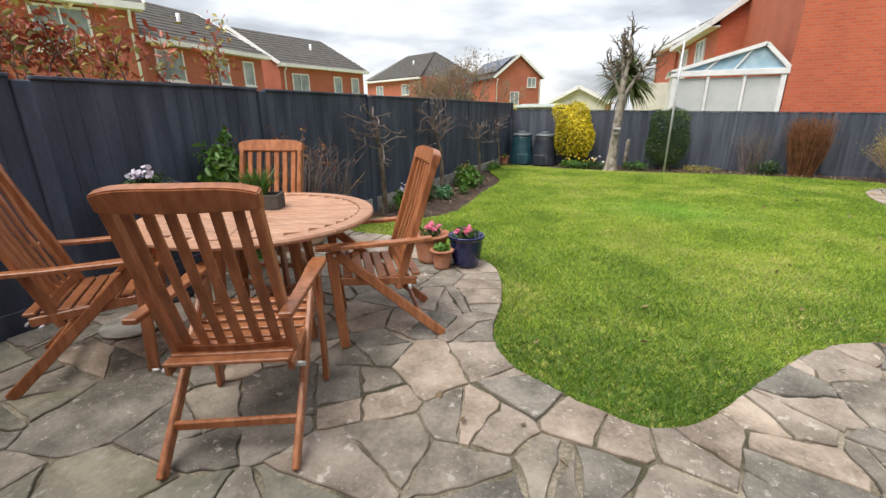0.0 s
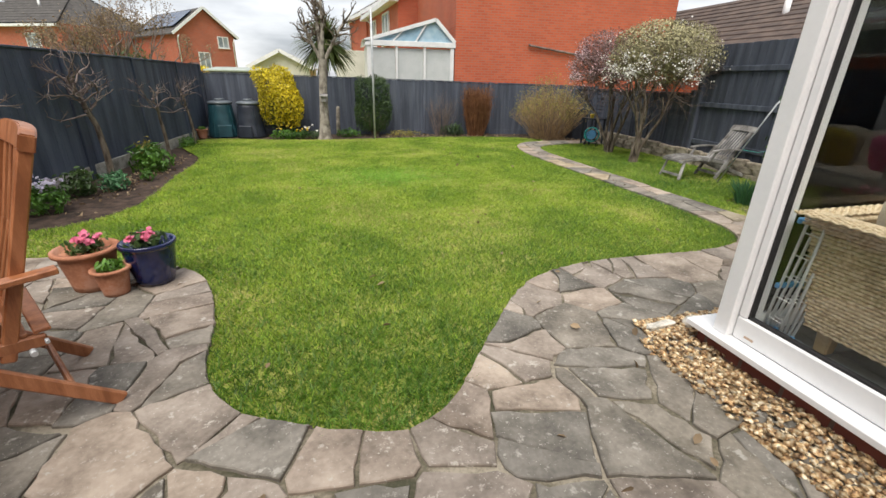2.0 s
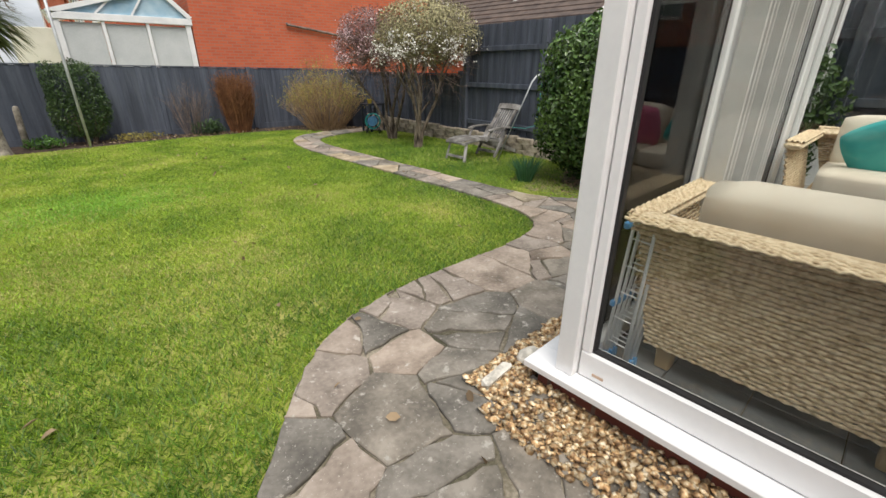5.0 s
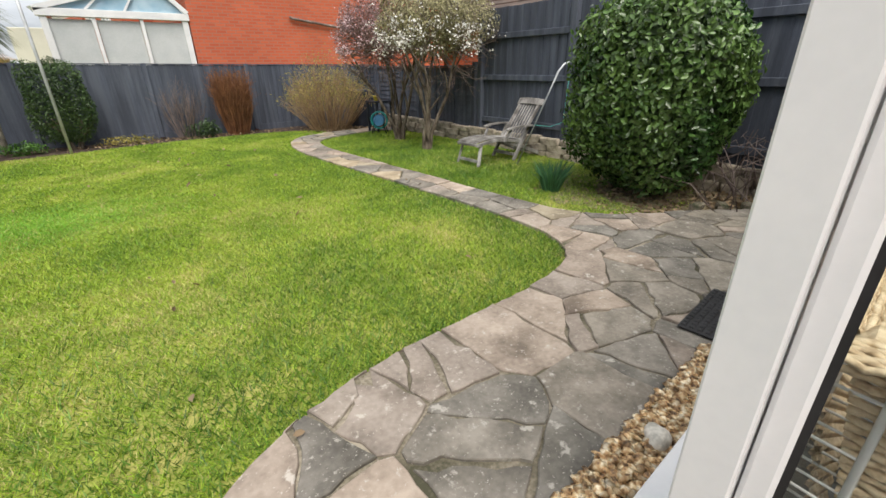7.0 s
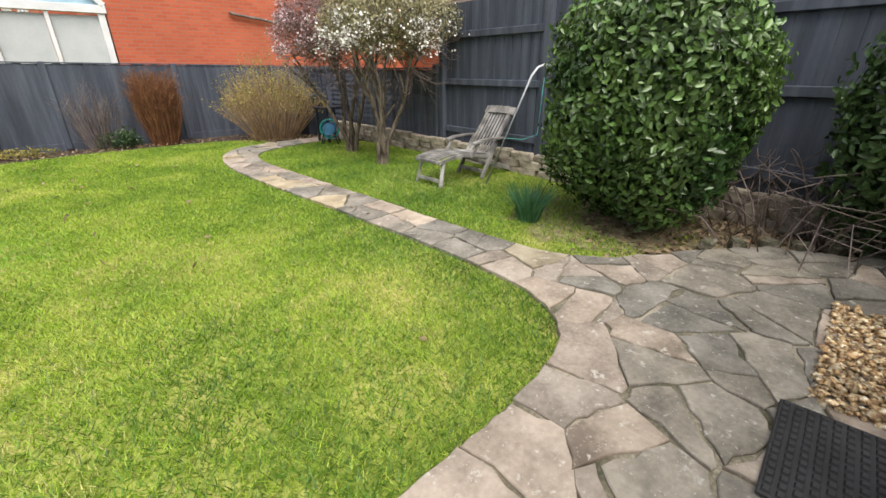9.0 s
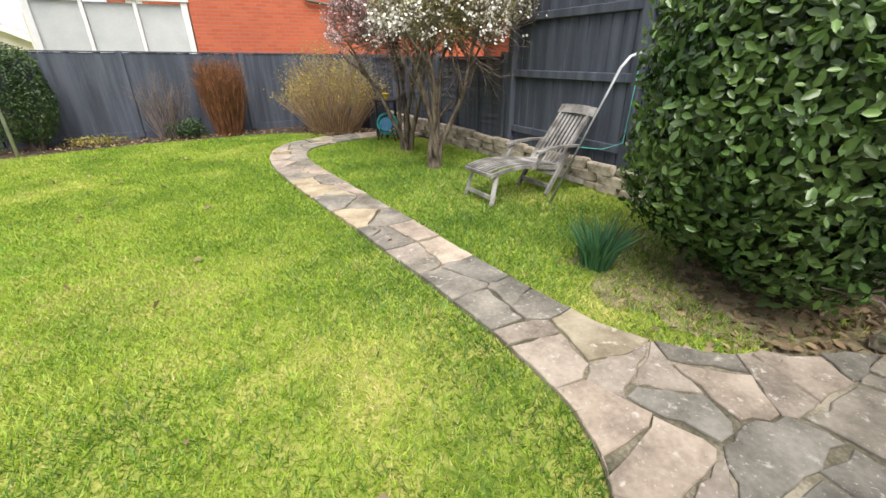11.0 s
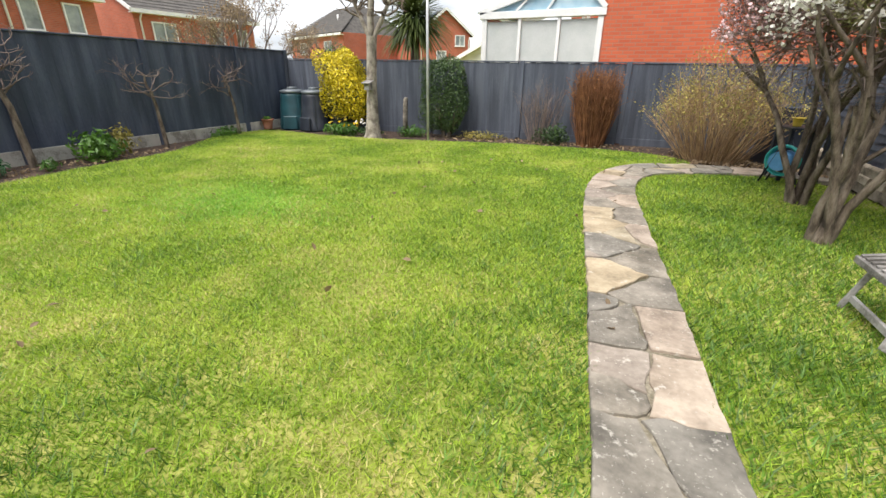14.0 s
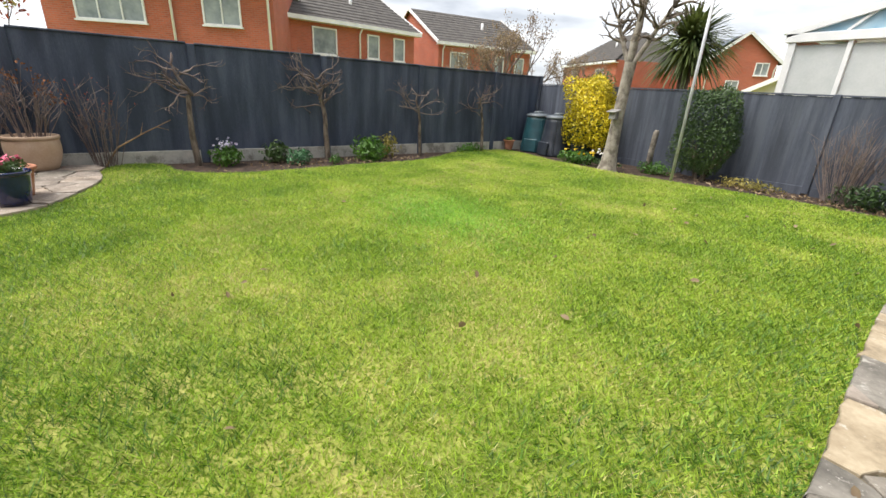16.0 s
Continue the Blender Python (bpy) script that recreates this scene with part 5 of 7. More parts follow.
# loose brick, pale stone on the gravel
t = rounded_stone((0.075, 0.055, 0.05), 21)
M_PALESTONE = material("pale_flint", [(0.42, 0.4, 0.35), (0.62, 0.59, 0.52), (0.74, 0.71, 0.64)], 14, 0.7, 0.3, 60)
single("edging_stone", t, M_PALESTONE, "pale angular stone lying on the gravel", "stone", m=pose(3.14, 2.93, 0.03, 0, 0, 15))
t = rounded_stone((0.062, 0.045, 0.036), 22)
single("pale_stone", t, M_PALESTONE, "rounded pale stone lying on gravel", "stone", m=pose(3.66, 2.985, 0.03, 0, 0, 40))
t = rough_block((0.19, 0.05, 0.035), 25)
single("edging_stone", t, M_PALESTONE, "flat pale stone at the gravel's corner", "stone", m=pose(2.90, 2.93, 0.035, 0, 0, 10))
t = rough_block((0.16, 0.08, 0.03), 24)
single("slate_fragment", t, M_STONE, "grey stone fragment lying on gravel", "stone", m=pose(2.9, 1.62, 0.035, 0, 0, 60))


# ---- conservatory interior ----
M_WICKER = material("honey_wicker", [(0.46, 0.34, 0.21), (0.68, 0.54, 0.36), (0.78, 0.65, 0.46)], 45, 0.7, 0.3, 60, spread=0.1)
M_CREAM = material("cream_cushion_cloth", [(0.6, 0.53, 0.43), (0.7, 0.63, 0.53)], 4, 0.9, 0.2, 200)
M_TEAL = material("teal_cloth", [(0.03, 0.3, 0.3), (0.07, 0.42, 0.4)], 6, 0.85, 0.2, 150)
M_PINKC = material("pink_cloth", [(0.62, 0.13, 0.25), (0.72, 0.2, 0.33)], 6, 0.85, 0.2, 150)
M_YELLOWC = material("mustard_cloth", [(0.5, 0.36, 0.04), (0.62, 0.47, 0.07)], 6, 0.85, 0.2, 150)
M_FLORAL = material("teal_floral_cloth", [(0.09, 0.24, 0.24), (0.1, 0.27, 0.27), (0.46, 0.44, 0.36), (0.5, 0.48, 0.4)], 7, 0.85, 0.1, 150, lo=0.48, hi=0.56)
M_CURTAIN = material("pale_vertical_blind", [(0.45, 0.44, 0.42), (0.6, 0.59, 0.57)], 3, 0.8, 0.1, 80)
M_OAK = material("pale_oak", [(0.42, 0.29, 0.15), (0.52, 0.38, 0.22)], 4, 0.6, 0.1, 60)


def cushion(bm, size, centre, turn=None, puff=0.5):
    b = bmesh.new()
    bmesh.ops.create_cube(b, size=1)
    bmesh.ops.subdivide_edges(b, edges=b.edges[:], cuts=5, use_grid_fill=True)
    for v in b.verts:
        p = v.co * 2
        k = 1 - 0.16 * puff * (p.x ** 4 + p.y ** 4 + p.z ** 4) / 3
        v.co = Vector((p.x * k * (1 - 0.10 * puff * p.y * p.y), p.y * k * (1 - 0.10 * puff * p.x * p.x), p.z * (1 - 0.45 * puff * max(abs(p.x), abs(p.y)) ** 3))) / 2
        v.co = Vector((v.co.x * size[0], v.co.y * size[1], v.co.z * size[2]))
        if turn:
            v.co = turn @ v.co
        v.co += Vector(centre)
    for f in b.faces:
        f.smooth = True
    me = bpy.data.meshes.new("tmp")
    b.to_mesh(me)
    b.free()
    bm.from_mesh(me)
    bpy.data.meshes.remove(me)


def woven(bm, a, b, z0, z1, lean=0.0, row=0.0155, stake=0.026, flat=False, taper=(0.0, 0.0)):
    """A wicker panel from a to b: rows of strands that pass in front of and behind the stakes."""
    a, b = Vector(a), Vector(b)
    d = b - a
    n = max(2, int(d.length / stake))
    out = Vector((d.y, -d.x, 0)).normalized()
    up = Vector((0, 0, 1))
    if flat:
        out, up = up, -out
    rows = int((z1 - z0) / row)
    for k in range(rows):
        z = z0 + (k + 0.5) * row
        t = (z - z0) / (z1 - z0)
        prev = None
        for i in range(2 * n + 1):
            s = taper[0] * (1 - t) + i / (2 * n) * (1 - (taper[0] + taper[1]) * (1 - t))
            w = 0.0045 * (1 if (i // 2) % 2 == k % 2 else -1) * (0 if i % 2 else 1)
            p = a + d * s + out * (w + 0.012 + lean * t) + up * (z + 0.0012 * math.sin(i * 2.3 + k))
            r = row * 0.47
            ring = [bm.verts.new(p + out * x + up * y) for x, y in ((0.005, -r * 0.5), (0.005, r * 0.5), (-0.004, r), (-0.004, -r))]
            if prev:
                for q in range(4):
                    f = bm.faces.new((prev[q], prev[(q + 1) % 4], ring[(q + 1) % 4], ring[q]))
                    f.smooth = True
            prev = ring


def wicker_sofa(m, width, label, cushions, seats, high=False):
    """Back along local x at y = 0, seat towards +y."""
    s = thing("wicker_sofa", m, label, "sofa")
    w, dp = width / 2, 0.78
    bm = bmesh.new()
    woven(bm, (-w - 0.07, 0, 0), (w + 0.07, 0, 0), 0.12, 0.66, lean=0.06, row=0.019, stake=0.03, taper=(0.09, 0.09))
    part("back_panel", bm, M_WICKER, s, "woven wicker back")
    for sx in (-1, 1):
        bm = bmesh.new()
        ends = ((sx * w, dp, 0), (sx * w, 0, 0)) if sx < 0 else ((sx * w, 0, 0), (sx * w, dp, 0))
        woven(bm, *ends, 0.12, 0.64, lean=0.1, row=0.019, stake=0.03)
        box(bm, (0.11, dp + 0.06, 0.05), (sx * (w + 0.08), dp / 2 - 0.02, 0.66), bevel=0.02)
        xs = sx * (w + 0.08)
        woven(bm, (xs + 0.055, dp, 0.675), (xs + 0.055, -0.05, 0.675), -0.11, 0.0, flat=True)
        tagged(part("arm_panel", bm, M_WICKER, s), kind="stuff")
    bm = bmesh.new()
    box(bm, (width + 0.16, 0.1, 0.06), (0, -0.05, 0.675), bevel=0.025)
    woven(bm, (-w - 0.08, -0.1, 0.695), (w + 0.08, -0.1, 0.695), -0.1, 0.0, flat=True)
    woven(bm, (-w - 0.08, -0.1, 0), (w + 0.08, -0.1, 0), 0.64, 0.71)
    part("top_roll", bm, M_WICKER, s)
    bm = bmesh.new()
    box(bm, (width - 0.06, dp - 0.05, 0.24), (0, dp / 2 + 0.03, 0.24), bevel=0.02)
    woven(bm, (w, dp, 0), (-w, dp, 0), 0.12, 0.36)
    part("seat_base", bm, M_WICKER, s)
    for x in (-w + 0.1, w - 0.1):
        for y in (0.06, dp - 0.06):
            bm = bmesh.new()
            box(bm, (0.06, 0.06, 0.13), (x, y, 0.065), bevel=0.006, taper=1.25)
            part("leg", bm, M_OAK, s, "pale oak foot")
    n = seats
    for k in range(n):
        x = -w + 0.06 + (width - 0.12) * (k + 0.5) / n
        bm = bmesh.new()
        cushion(bm, ((width - 0.14) / n, dp - 0.06, 0.16), (x, dp / 2 + 0.06, 0.44), None, 0.35)
        part("seat_cushion", bm, M_CREAM, s, "cream seat cushion")
        bm = bmesh.new()
        cushion(bm, ((width - 0.14) / n, 0.2, 0.4), (x, 0.16, 0.64), Matrix.Rotation(radians(12), 3, "X"), 0.4)
        part("back_cushion", bm, M_CREAM, s, "cream back cushion")
    return s


FLOOR = 0.136
wicker_sofa(HOUSE @ pose(0.36, -0.83, FLOOR, 0, 0, -90) @ Matrix.Scale(1.02, 4), 0.92, "woven wicker armchair with cream cushions behind the glass", (), 1)
wicker_sofa(HOUSE @ pose(3.5, -1.45, FLOOR, 0, 0, 90) @ Matrix.Scale(1.1, 4), 1.8, "woven wicker sofa with cream cushions and coloured scatter cushions", (), 3)
for x, y, mat, lab, a in ((2.98, -0.82, M_TEAL, "teal scatter cushion on the wicker sofa", 30), (2.98, -1.3, M_PINKC, "pink scatter cushion with a pale printed panel", 8), (2.98, -1.85, M_YELLOWC, "mustard scatter cushion on the sofa", -15)):
    bm = bmesh.new()
    cushion(bm, (0.42, 0.42, 0.14), (0, 0, 0), None, 0.9)
    o = single("scatter_cushion", bm, mat, lab, "cushion", group="cushions on the sofa", m=HOUSE @ pose(x, y, FLOOR + 0.72, 0, 0, 90) @ pose(0, 0, 0, 72, 0, 0) @ pose(0, 0, 0, 0, 0, a * 0.5 + (45 if a == 30 else 0)))
bm = bmesh.new()
cushion(bm, (0.6, 0.6, 0.42), (0, 0, 0.21), None, 0.25)
single("footstool", bm, M_FLORAL, "teal floral upholstered footstool on tiles", "footstool", m=HOUSE @ pose(0.54, -1.56, FLOOR, 0, 0, 12))
# folded vertical blinds at the far glazing
for k in range(9):
    bm = bmesh.new()
    box(bm, (0.09, 0.012, 1.85), (0, 0, 0), bevel=0)
    for v in bm.verts:
        v.co.y += 0.01 * math.sin(v.co.x * 30)
    single("blind_slat", bm, M_CURTAIN, "pale hanging fabric blind slat", "blind", group="vertical blinds", m=HOUSE @ pose(1.12 + k * 0.06 + (0.2 if k > 2 else 0) + (0.2 if k > 5 else 0), -0.30, 1.18, 0, 0, 70 + 8 * (k % 3)))
# clothes airer
M_BLUEP = material("sky_blue_plastic", [(0.08, 0.25, 0.5), (0.12, 0.33, 0.6)], 5, 0.4, 0.05, 40)
t = thing("clothes_airer", HOUSE @ pose(0.25, -0.235, FLOOR, 0, 0, -6), "folded white wire clothes airer with blue feet", "clothes airer")
for k in range(4):
    x = 0.03 * k
    lean = 0.05 + 0.03 * k
    bm = bmesh.new()
    tube(bm, [(x, -0.02, 0.03), (x + lean, -0.025, 0.64), (x + lean + 0.01, -0.04, 0.67), (x + lean + 0.01, -0.1, 0.67), (x + lean, -0.115, 0.64), (x, -0.12, 0.03)], [0.0075] * 6, 7)
    for z in (0.12, 0.24, 0.36, 0.48, 0.6):
        tube(bm, [(x + lean * z / 0.64, -0.022, z), (x + lean * z / 0.64, -0.118, z)], [0.0035] * 2, 5)
    frame_part = part("wire_frame", bm, M_UPVC, t)
    for y in (-0.02, -0.12):
        bm = bmesh.new()
        box(bm, (0.022, 0.03, 0.045), (x, y, 0.022), bevel=0.005)
        part("foot", bm, M_BLUEP, frame_part, "sky-blue plastic foot")
for z in (0.3, 0.66):
    bm = bmesh.new()
    box(bm, (0.17, 0.022, 0.03), (0.09, -0.015, z), bevel=0.005)
    part("hinge", bm, M_BLUEP, t, "sky-blue plastic hinge")


# ---- plants ----
def leaf_cloud(rng, centres, normals, size, aspect=0.5, fold=0.25, droop=0.3):
    """Folded leaves of two triangles a half, at the centres, turned roughly along the normals. Returns arrays for raw()."""
    n = len(centres)
    nrm = normals + rng.normal(0, 0.55, (n, 3))
    nrm /= np.linalg.norm(nrm, axis=1)[:, None] + 1e-9
    t = rng.normal(0, 1, (n, 3))
    t[:, 2] -= droop
    t -= (t * nrm).sum(1)[:, None] * nrm
    t /= np.linalg.norm(t, axis=1)[:, None] + 1e-9
    s = np.cross(nrm, t)
    ln = size * rng.uniform(0.6, 1.25, (n, 1))
    w = ln * aspect * 0.5
    base, tip, mid = centres - t * ln / 2, centres + t * ln / 2, centres + nrm * 0
    curl = nrm * ln * 0.08
    tip = tip - curl
    l1, l2 = mid - t * ln * 0.2 + s * w * 0.9 + nrm * w * fold, mid + t * ln * 0.2 + s * w * 0.85 + nrm * w * fold
    r1, r2 = mid - t * ln * 0.2 - s * w * 0.9 + nrm * w * fold, mid + t * ln * 0.2 - s * w * 0.85 + nrm * w * fold
    v = np.stack([base, r1, r2, tip, l2, l1], 1).reshape(-1, 3)
    i = np.arange(n)[:, None] * 6
    f = np.concatenate([i + np.array([[0, 1, 2, 3]]), i + np.array([[0, 3, 4, 5]])], 0)
    return v, f


def leaves(name, rng, centres, normals, size, mat, parent, label="", aspect=0.5, fold=0.25, droop=0.3):
    v, f = leaf_cloud(rng, np.asarray(centres), np.asarray(normals), size, aspect, fold, droop)
    o = new(name, raw(name, v, f, mat))
    o.parent = parent
    return tagged(o, label, kind="stuff")


def lumpy(rng, n, radii, centre, shell=0.25, square=2.0, lumps=0.12, zmin=None):
    """Points in the outer shell of a lumpy, more or less square-shouldered dome, with normals."""
    d = rng.normal(0, 1, (n, 3))
    d /= np.linalg.norm(d, axis=1)[:, None]
    k = (np.abs(d) ** square).sum(1) ** (-1 / square)
    bump = 1 + lumps * (np.sin(d[:, 0] * 5 + 1.3) * np.sin(d[:, 1] * 4.3 + 0.4) + 0.7 * np.sin(d[:, 2] * 6 + d[:, 0] * 3)) + rng.normal(0, 0.025, n)
    r = (1 - shell * rng.random(n) ** 1.6)
    p = d * (k * bump * r)[:, None] * np.array(radii) + np.array(centre)
    nr = d / np.array(radii)
    nr /= np.linalg.norm(nr, axis=1)[:, None]
    if zmin is not None:
        q = p[:, 2] > zmin
        return p[q], nr[q]
    return p, nr


def grow(bm, rng, start, direction, length, radius, depth, spread=0.6, kids=3, sides=5, up=0.15, tips=None, bend=0.18, shrink=0.68, taper=0.62):
    """A tapered limb that forks again and again; tips collects the ends of the last twigs."""
    p, d = Vector(start), Vector(direction).normalized()
    pts, rad = [p.copy()], [radius]
    n = 4 if depth > 0 else 3
    for i in range(n):
        d = (d + Vector((rng.gauss(0, bend), rng.gauss(0, bend), rng.gauss(0, bend) + up * 0.4))).normalized()
        p = p + d * length / n
        pts.append(p.copy())
        rad.append(radius * (1 - (1 - taper) * (i + 1) / n))
    tube(bm, pts, rad, sides if depth > 1 else max(3, sides - 2), cap=False)
    if depth <= 0:
        if tips is not None:
            tips.extend(pts[1:])
        return
    for k in range(kids):
        q = pts[-1] if k < 2 else pts[rng.randrange(2, len(pts))]
        e = (d + Vector((rng.gauss(0, spread), rng.gauss(0, spread), rng.gauss(0, spread * 0.6) + up))).normalized()
        grow(bm, rng, q, e, length * shrink * rng.uniform(0.75, 1.2), radius * taper * 0.85, depth - 1, spread, kids, sides, up, tips, bend, shrink, taper)


def fountain(name, rng, centre, n, radius, height, mat, parent, r0=0.006, lean=0.5, label="", fork=True, dome=0.25):
    """A clump of many thin upright stems, joined."""
    bm = bmesh.new()
    tips = []
    for _ in range(n):
        a, q = rng.uniform(0, 6.283), math.sqrt(rng.random())
        x, y = math.cos(a) * q, math.sin(a) * q
        b = Vector((centre[0] + x * radius * 0.45, centre[1] + y * radius * 0.45, centre[2]))
        h = height * rng.uniform(0.6, 1.0) * (1 - dome * q * q)
        t = Vector((centre[0] + x * radius * (0.6 + lean * 0.6) + rng.gauss(0, 0.04), centre[1] + y * radius * (0.6 + lean * 0.6) + rng.gauss(0, 0.04), centre[2] + h))
        m = b.lerp(t, 0.5) + Vector((rng.gauss(0, 0.04), rng.gauss(0, 0.04), 0.05))
        tube(bm, [b, m, t], [r0, r0 * 0.8, r0 * 0.35], 3, cap=False)
        tips.append(t)
        if fork:
            for _k in range(3):
                s = b.lerp(t, rng.uniform(0.45, 0.9))
                e = s + Vector((rng.gauss(0, 0.1), rng.gauss(0, 0.1), rng.uniform(0.08, 0.28) * height * 0.7))
                tube(bm, [s, e], [r0 * 0.55, r0 * 0.25], 3, cap=False)
                tips.append(e)
    o = part(name, bm, mat, parent, label)
    tagged(o, kind="stuff")
    return tips


def shrub_thing(name, x, y, label, category="shrub", z=-0.06):
    return thing(name, pose(0, 0, 0), label, category)


def sprinkle(rng, tips, n, jitter):
    p = np.array([tuple(t) for t in tips])[rng.integers(0, len(tips), n)]
    p = p + rng.normal(0, jitter, (n, 3))
    nr = rng.normal(0, 1, (n, 3))
    nr[:, 2] = np.abs(nr[:, 2])
    return p, nr / np.linalg.norm(nr, axis=1)[:, None]


R1, G = random.Random(11), np.random.default_rng(11)

# big glossy evergreen beside the path
t = shrub_thing("evergreen_bush", 6.74, 4.92, "large glossy green laurel bush clipped into a dome")
bm = bmesh.new()
for k in range(6):
    a = k * 1.05
    grow(bm, R1, (6.78 + 0.08 * math.cos(a), 4.9 + 0.08 * math.sin(a), -0.06), (0.35 * math.cos(a), 0.35 * math.sin(a), 1), 0.5, 0.035, 2, 0.5, 3, 5)
part("trunk", bm, M_BARK, t, "dark woody stems")
p, nr = lumpy(G, 19000, (0.76, 0.77, 0.97), (6.78, 4.93, 1.02), 0.22, 2.6, 0.07)
leaves("crown", G, p, nr, 0.066, M_LAUREL, t, "glossy dark green leaves", 0.5, 0.2)
# inner shell in darker green: the dome's inner shade is put into the colour
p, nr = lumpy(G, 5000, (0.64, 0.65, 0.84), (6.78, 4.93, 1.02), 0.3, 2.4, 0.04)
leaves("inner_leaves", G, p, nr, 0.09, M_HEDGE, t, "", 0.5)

# dark shrubs, brambles and rocks at the patio's end
t = shrub_thing("evergreen_bush", 7.7, 3.4, "dim dark green shrub in the fence corner")
p, nr = lumpy(G, 5000, (0.33, 0.5, 0.78), (7.22, 3.3, 0.9), 0.5, 2.2, 0.18)
leaves("crown", G, p, nr, 0.075, M_HEDGE, t)
bm = bmesh.new()
for k in range(5):
    grow(bm, R1, (7.6 + R1.gauss(0, 0.2), 3.5 + R1.gauss(0, 0.3), -0.06), (R1.gauss(0, 0.4), R1.gauss(0, 0.4), 1), 0.4, 0.02, 2, 0.7, 3, 4)
part("stem_mass", bm, M_TWIG, t)
t = shrub_thing("bramble", 7.3, 4.0, "tangle of bare brown bramble stems", "bramble")
bm = bmesh.new()
for k in range(70):
    a = Vector((7.2 + R1.gauss(0, 0.25), 3.9 + R1.gauss(0, 0.35), -0.06))
    b = a + Vector((R1.gauss(0, 0.35), R1.gauss(0, 0.35), R1.uniform(0.25, 0.7)))
    c = b + Vector((R1.gauss(0, 0.3), R1.gauss(0, 0.3), R1.uniform(-0.2, 0.1)))
    tube(bm, [a, (a + b) / 2 + Vector((0, 0, 0.1)), b, c], [0.006, 0.005, 0.004, 0.002], 3, cap=False)
part("stem_mass", bm, M_TWIG, t)
M_MOSSROCK = material("mossy_dark_rock", [(0.05, 0.06, 0.03), (0.13, 0.115, 0.08), (0.22, 0.19, 0.15)], 14, 0.9, 0.8, 60)
for k, (x, y) in enumerate(((6.62, 4.22), (6.8, 4.07), (6.98, 3.9), (7.1, 3.72), (7.22, 3.55), (7.35, 3.42))):
    b = rough_block((0.13, 0.09, 0.07), 40 + k)
    single("rock", b, M_MOSSROCK, "mossy edging rock along the border", "rock", group="edging rocks", m=pose(x, y, 0.0, 0, 0, k * 37))

# flowering cherry and its pink neighbour
for (x, y, lean, cx, cy, cz, rad, mat, lab, nb) in ((6.46, 8.57, 0.02, 6.78, 8.75, 1.95, (0.92, 0.95, 0.6), M_BLOSSOM, "multi-stemmed clipped tree with fresh white blossom", 1650),
                                                     (6.66, 9.8, -0.1, 6.4, 9.95, 1.9, (0.7, 0.75, 0.6), M_PINK_BLOSSOM, "multi-stemmed tree with pale pink blossom and purplish twigs", 1500)):
    t = shrub_thing("blossom_tree", x, y, lab, "tree")
    bm = bmesh.new()
    tips = []
    for k in range(5):
        a = k * 1.26 + 0.3
        grow(bm, R1, (x + 0.06 * math.cos(a), y + 0.06 * math.sin(a), -0.06), (lean + 0.09 * math.cos(a), 0.09 * math.sin(a), 1.25), 1.25, 0.038, 1, 0.35, 4, 7, 0.1, None, 0.12, 0.4)
    part("trunk", bm, M_BARK, t, "cluster of leaning grey-brown stems")
    bm = bmesh.new()
    for k in range(110):
        d = Vector((R1.gauss(0, 1), R1.gauss(0, 1), R1.gauss(0.1, 0.8))).normalized()
        s = Vector((cx, cy, cz - 0.35)) + Vector((d.x * rad[0] * 0.3, d.y * rad[1] * 0.3, d.z * 0.15))
        grow(bm, R1, s, d, rad[0] * 0.5, 0.009, 2, 0.5, 3, 4, 0.12, tips, 0.15, 0.6)
    part("twig_crown", bm, M_TWIG, t, "fine twiggy crown")
    tips = [q for q in tips if abs(q.x - cx) < rad[0] * 1.05 and abs(q.y - cy) < rad[1] * 1.05 and cz - rad[2] < q.z < cz + rad[2]]
    if nb > 1600:
        tips = [q for q in tips if (cz - 0.5 < q.z < cz - 0.02 and q.x < cx + 0.4) or R1.random() < 0.07]
    p, nr = sprinkle(G, tips, nb if nb > 1600 else nb + 800, 0.03)
    leaves("blossom", G, p, nr, 0.032, mat, t, "small five-petalled blossom", 0.95)
    p, nr = lumpy(G, 24000 if nb > 1600 else 10000, (rad[0] * 0.95, rad[1] * 0.95, rad[2] * 0.95), (cx, cy, cz), 0.6, 2.3, 0.1)
    leaves("leaf_bud_haze", G, p, nr, 0.034, M_GREYOLIVE if nb > 1600 else M_MAUVE, t, "tiny olive leaf buds", 0.55)

# yellow-green twiggy shrub, brown shrub, bare shrub
t = shrub_thing("twiggy_shrub", 6.2, 12.2, "straw-coloured twiggy shrub breaking into yellow-green leaf")
rr = random.Random(3)
tips = fountain("stem_mass", rr, (6.25, 12.25, -0.06), 340, 0.9, 1.72, M_TWIG_STRAW, t, 0.0055, 0.95, dome=0.5)
p, nr = sprinkle(G, tips, 5200, 0.05)
leaves("leaves", G, p, nr, 0.034, M_OLIVE, t, "small yellow-green leaves", 0.5)
t = shrub_thing("russet_shrub", 4.42, 13.05, "dense upright russet-brown shrub against the fence")
tips = fountain("stem_mass", rr, (4.42, 13.05, -0.06), 560, 0.5, 1.36, M_TWIG_BROWN, t, 0.006, 0.35, dome=0.06)
p, nr = sprinkle(G, tips, 2600, 0.05)
leaves("dead_leaves", G, p, nr, 0.028, M_TWIG_BROWN, t, "", 0.5)
t = shrub_thing("bare_shrub", 3.45, 13.15, "sparse bare reddish shrub by the fence")
tips = fountain("stem_mass", rr, (3.45, 13.15, -0.06), 70, 0.42, 1.25, M_TWIG, t, 0.005, 0.8)
p, nr = lumpy(G, 500, (0.35, 0.2, 0.2), (3.7, 13.0, 0.08), 0.6)
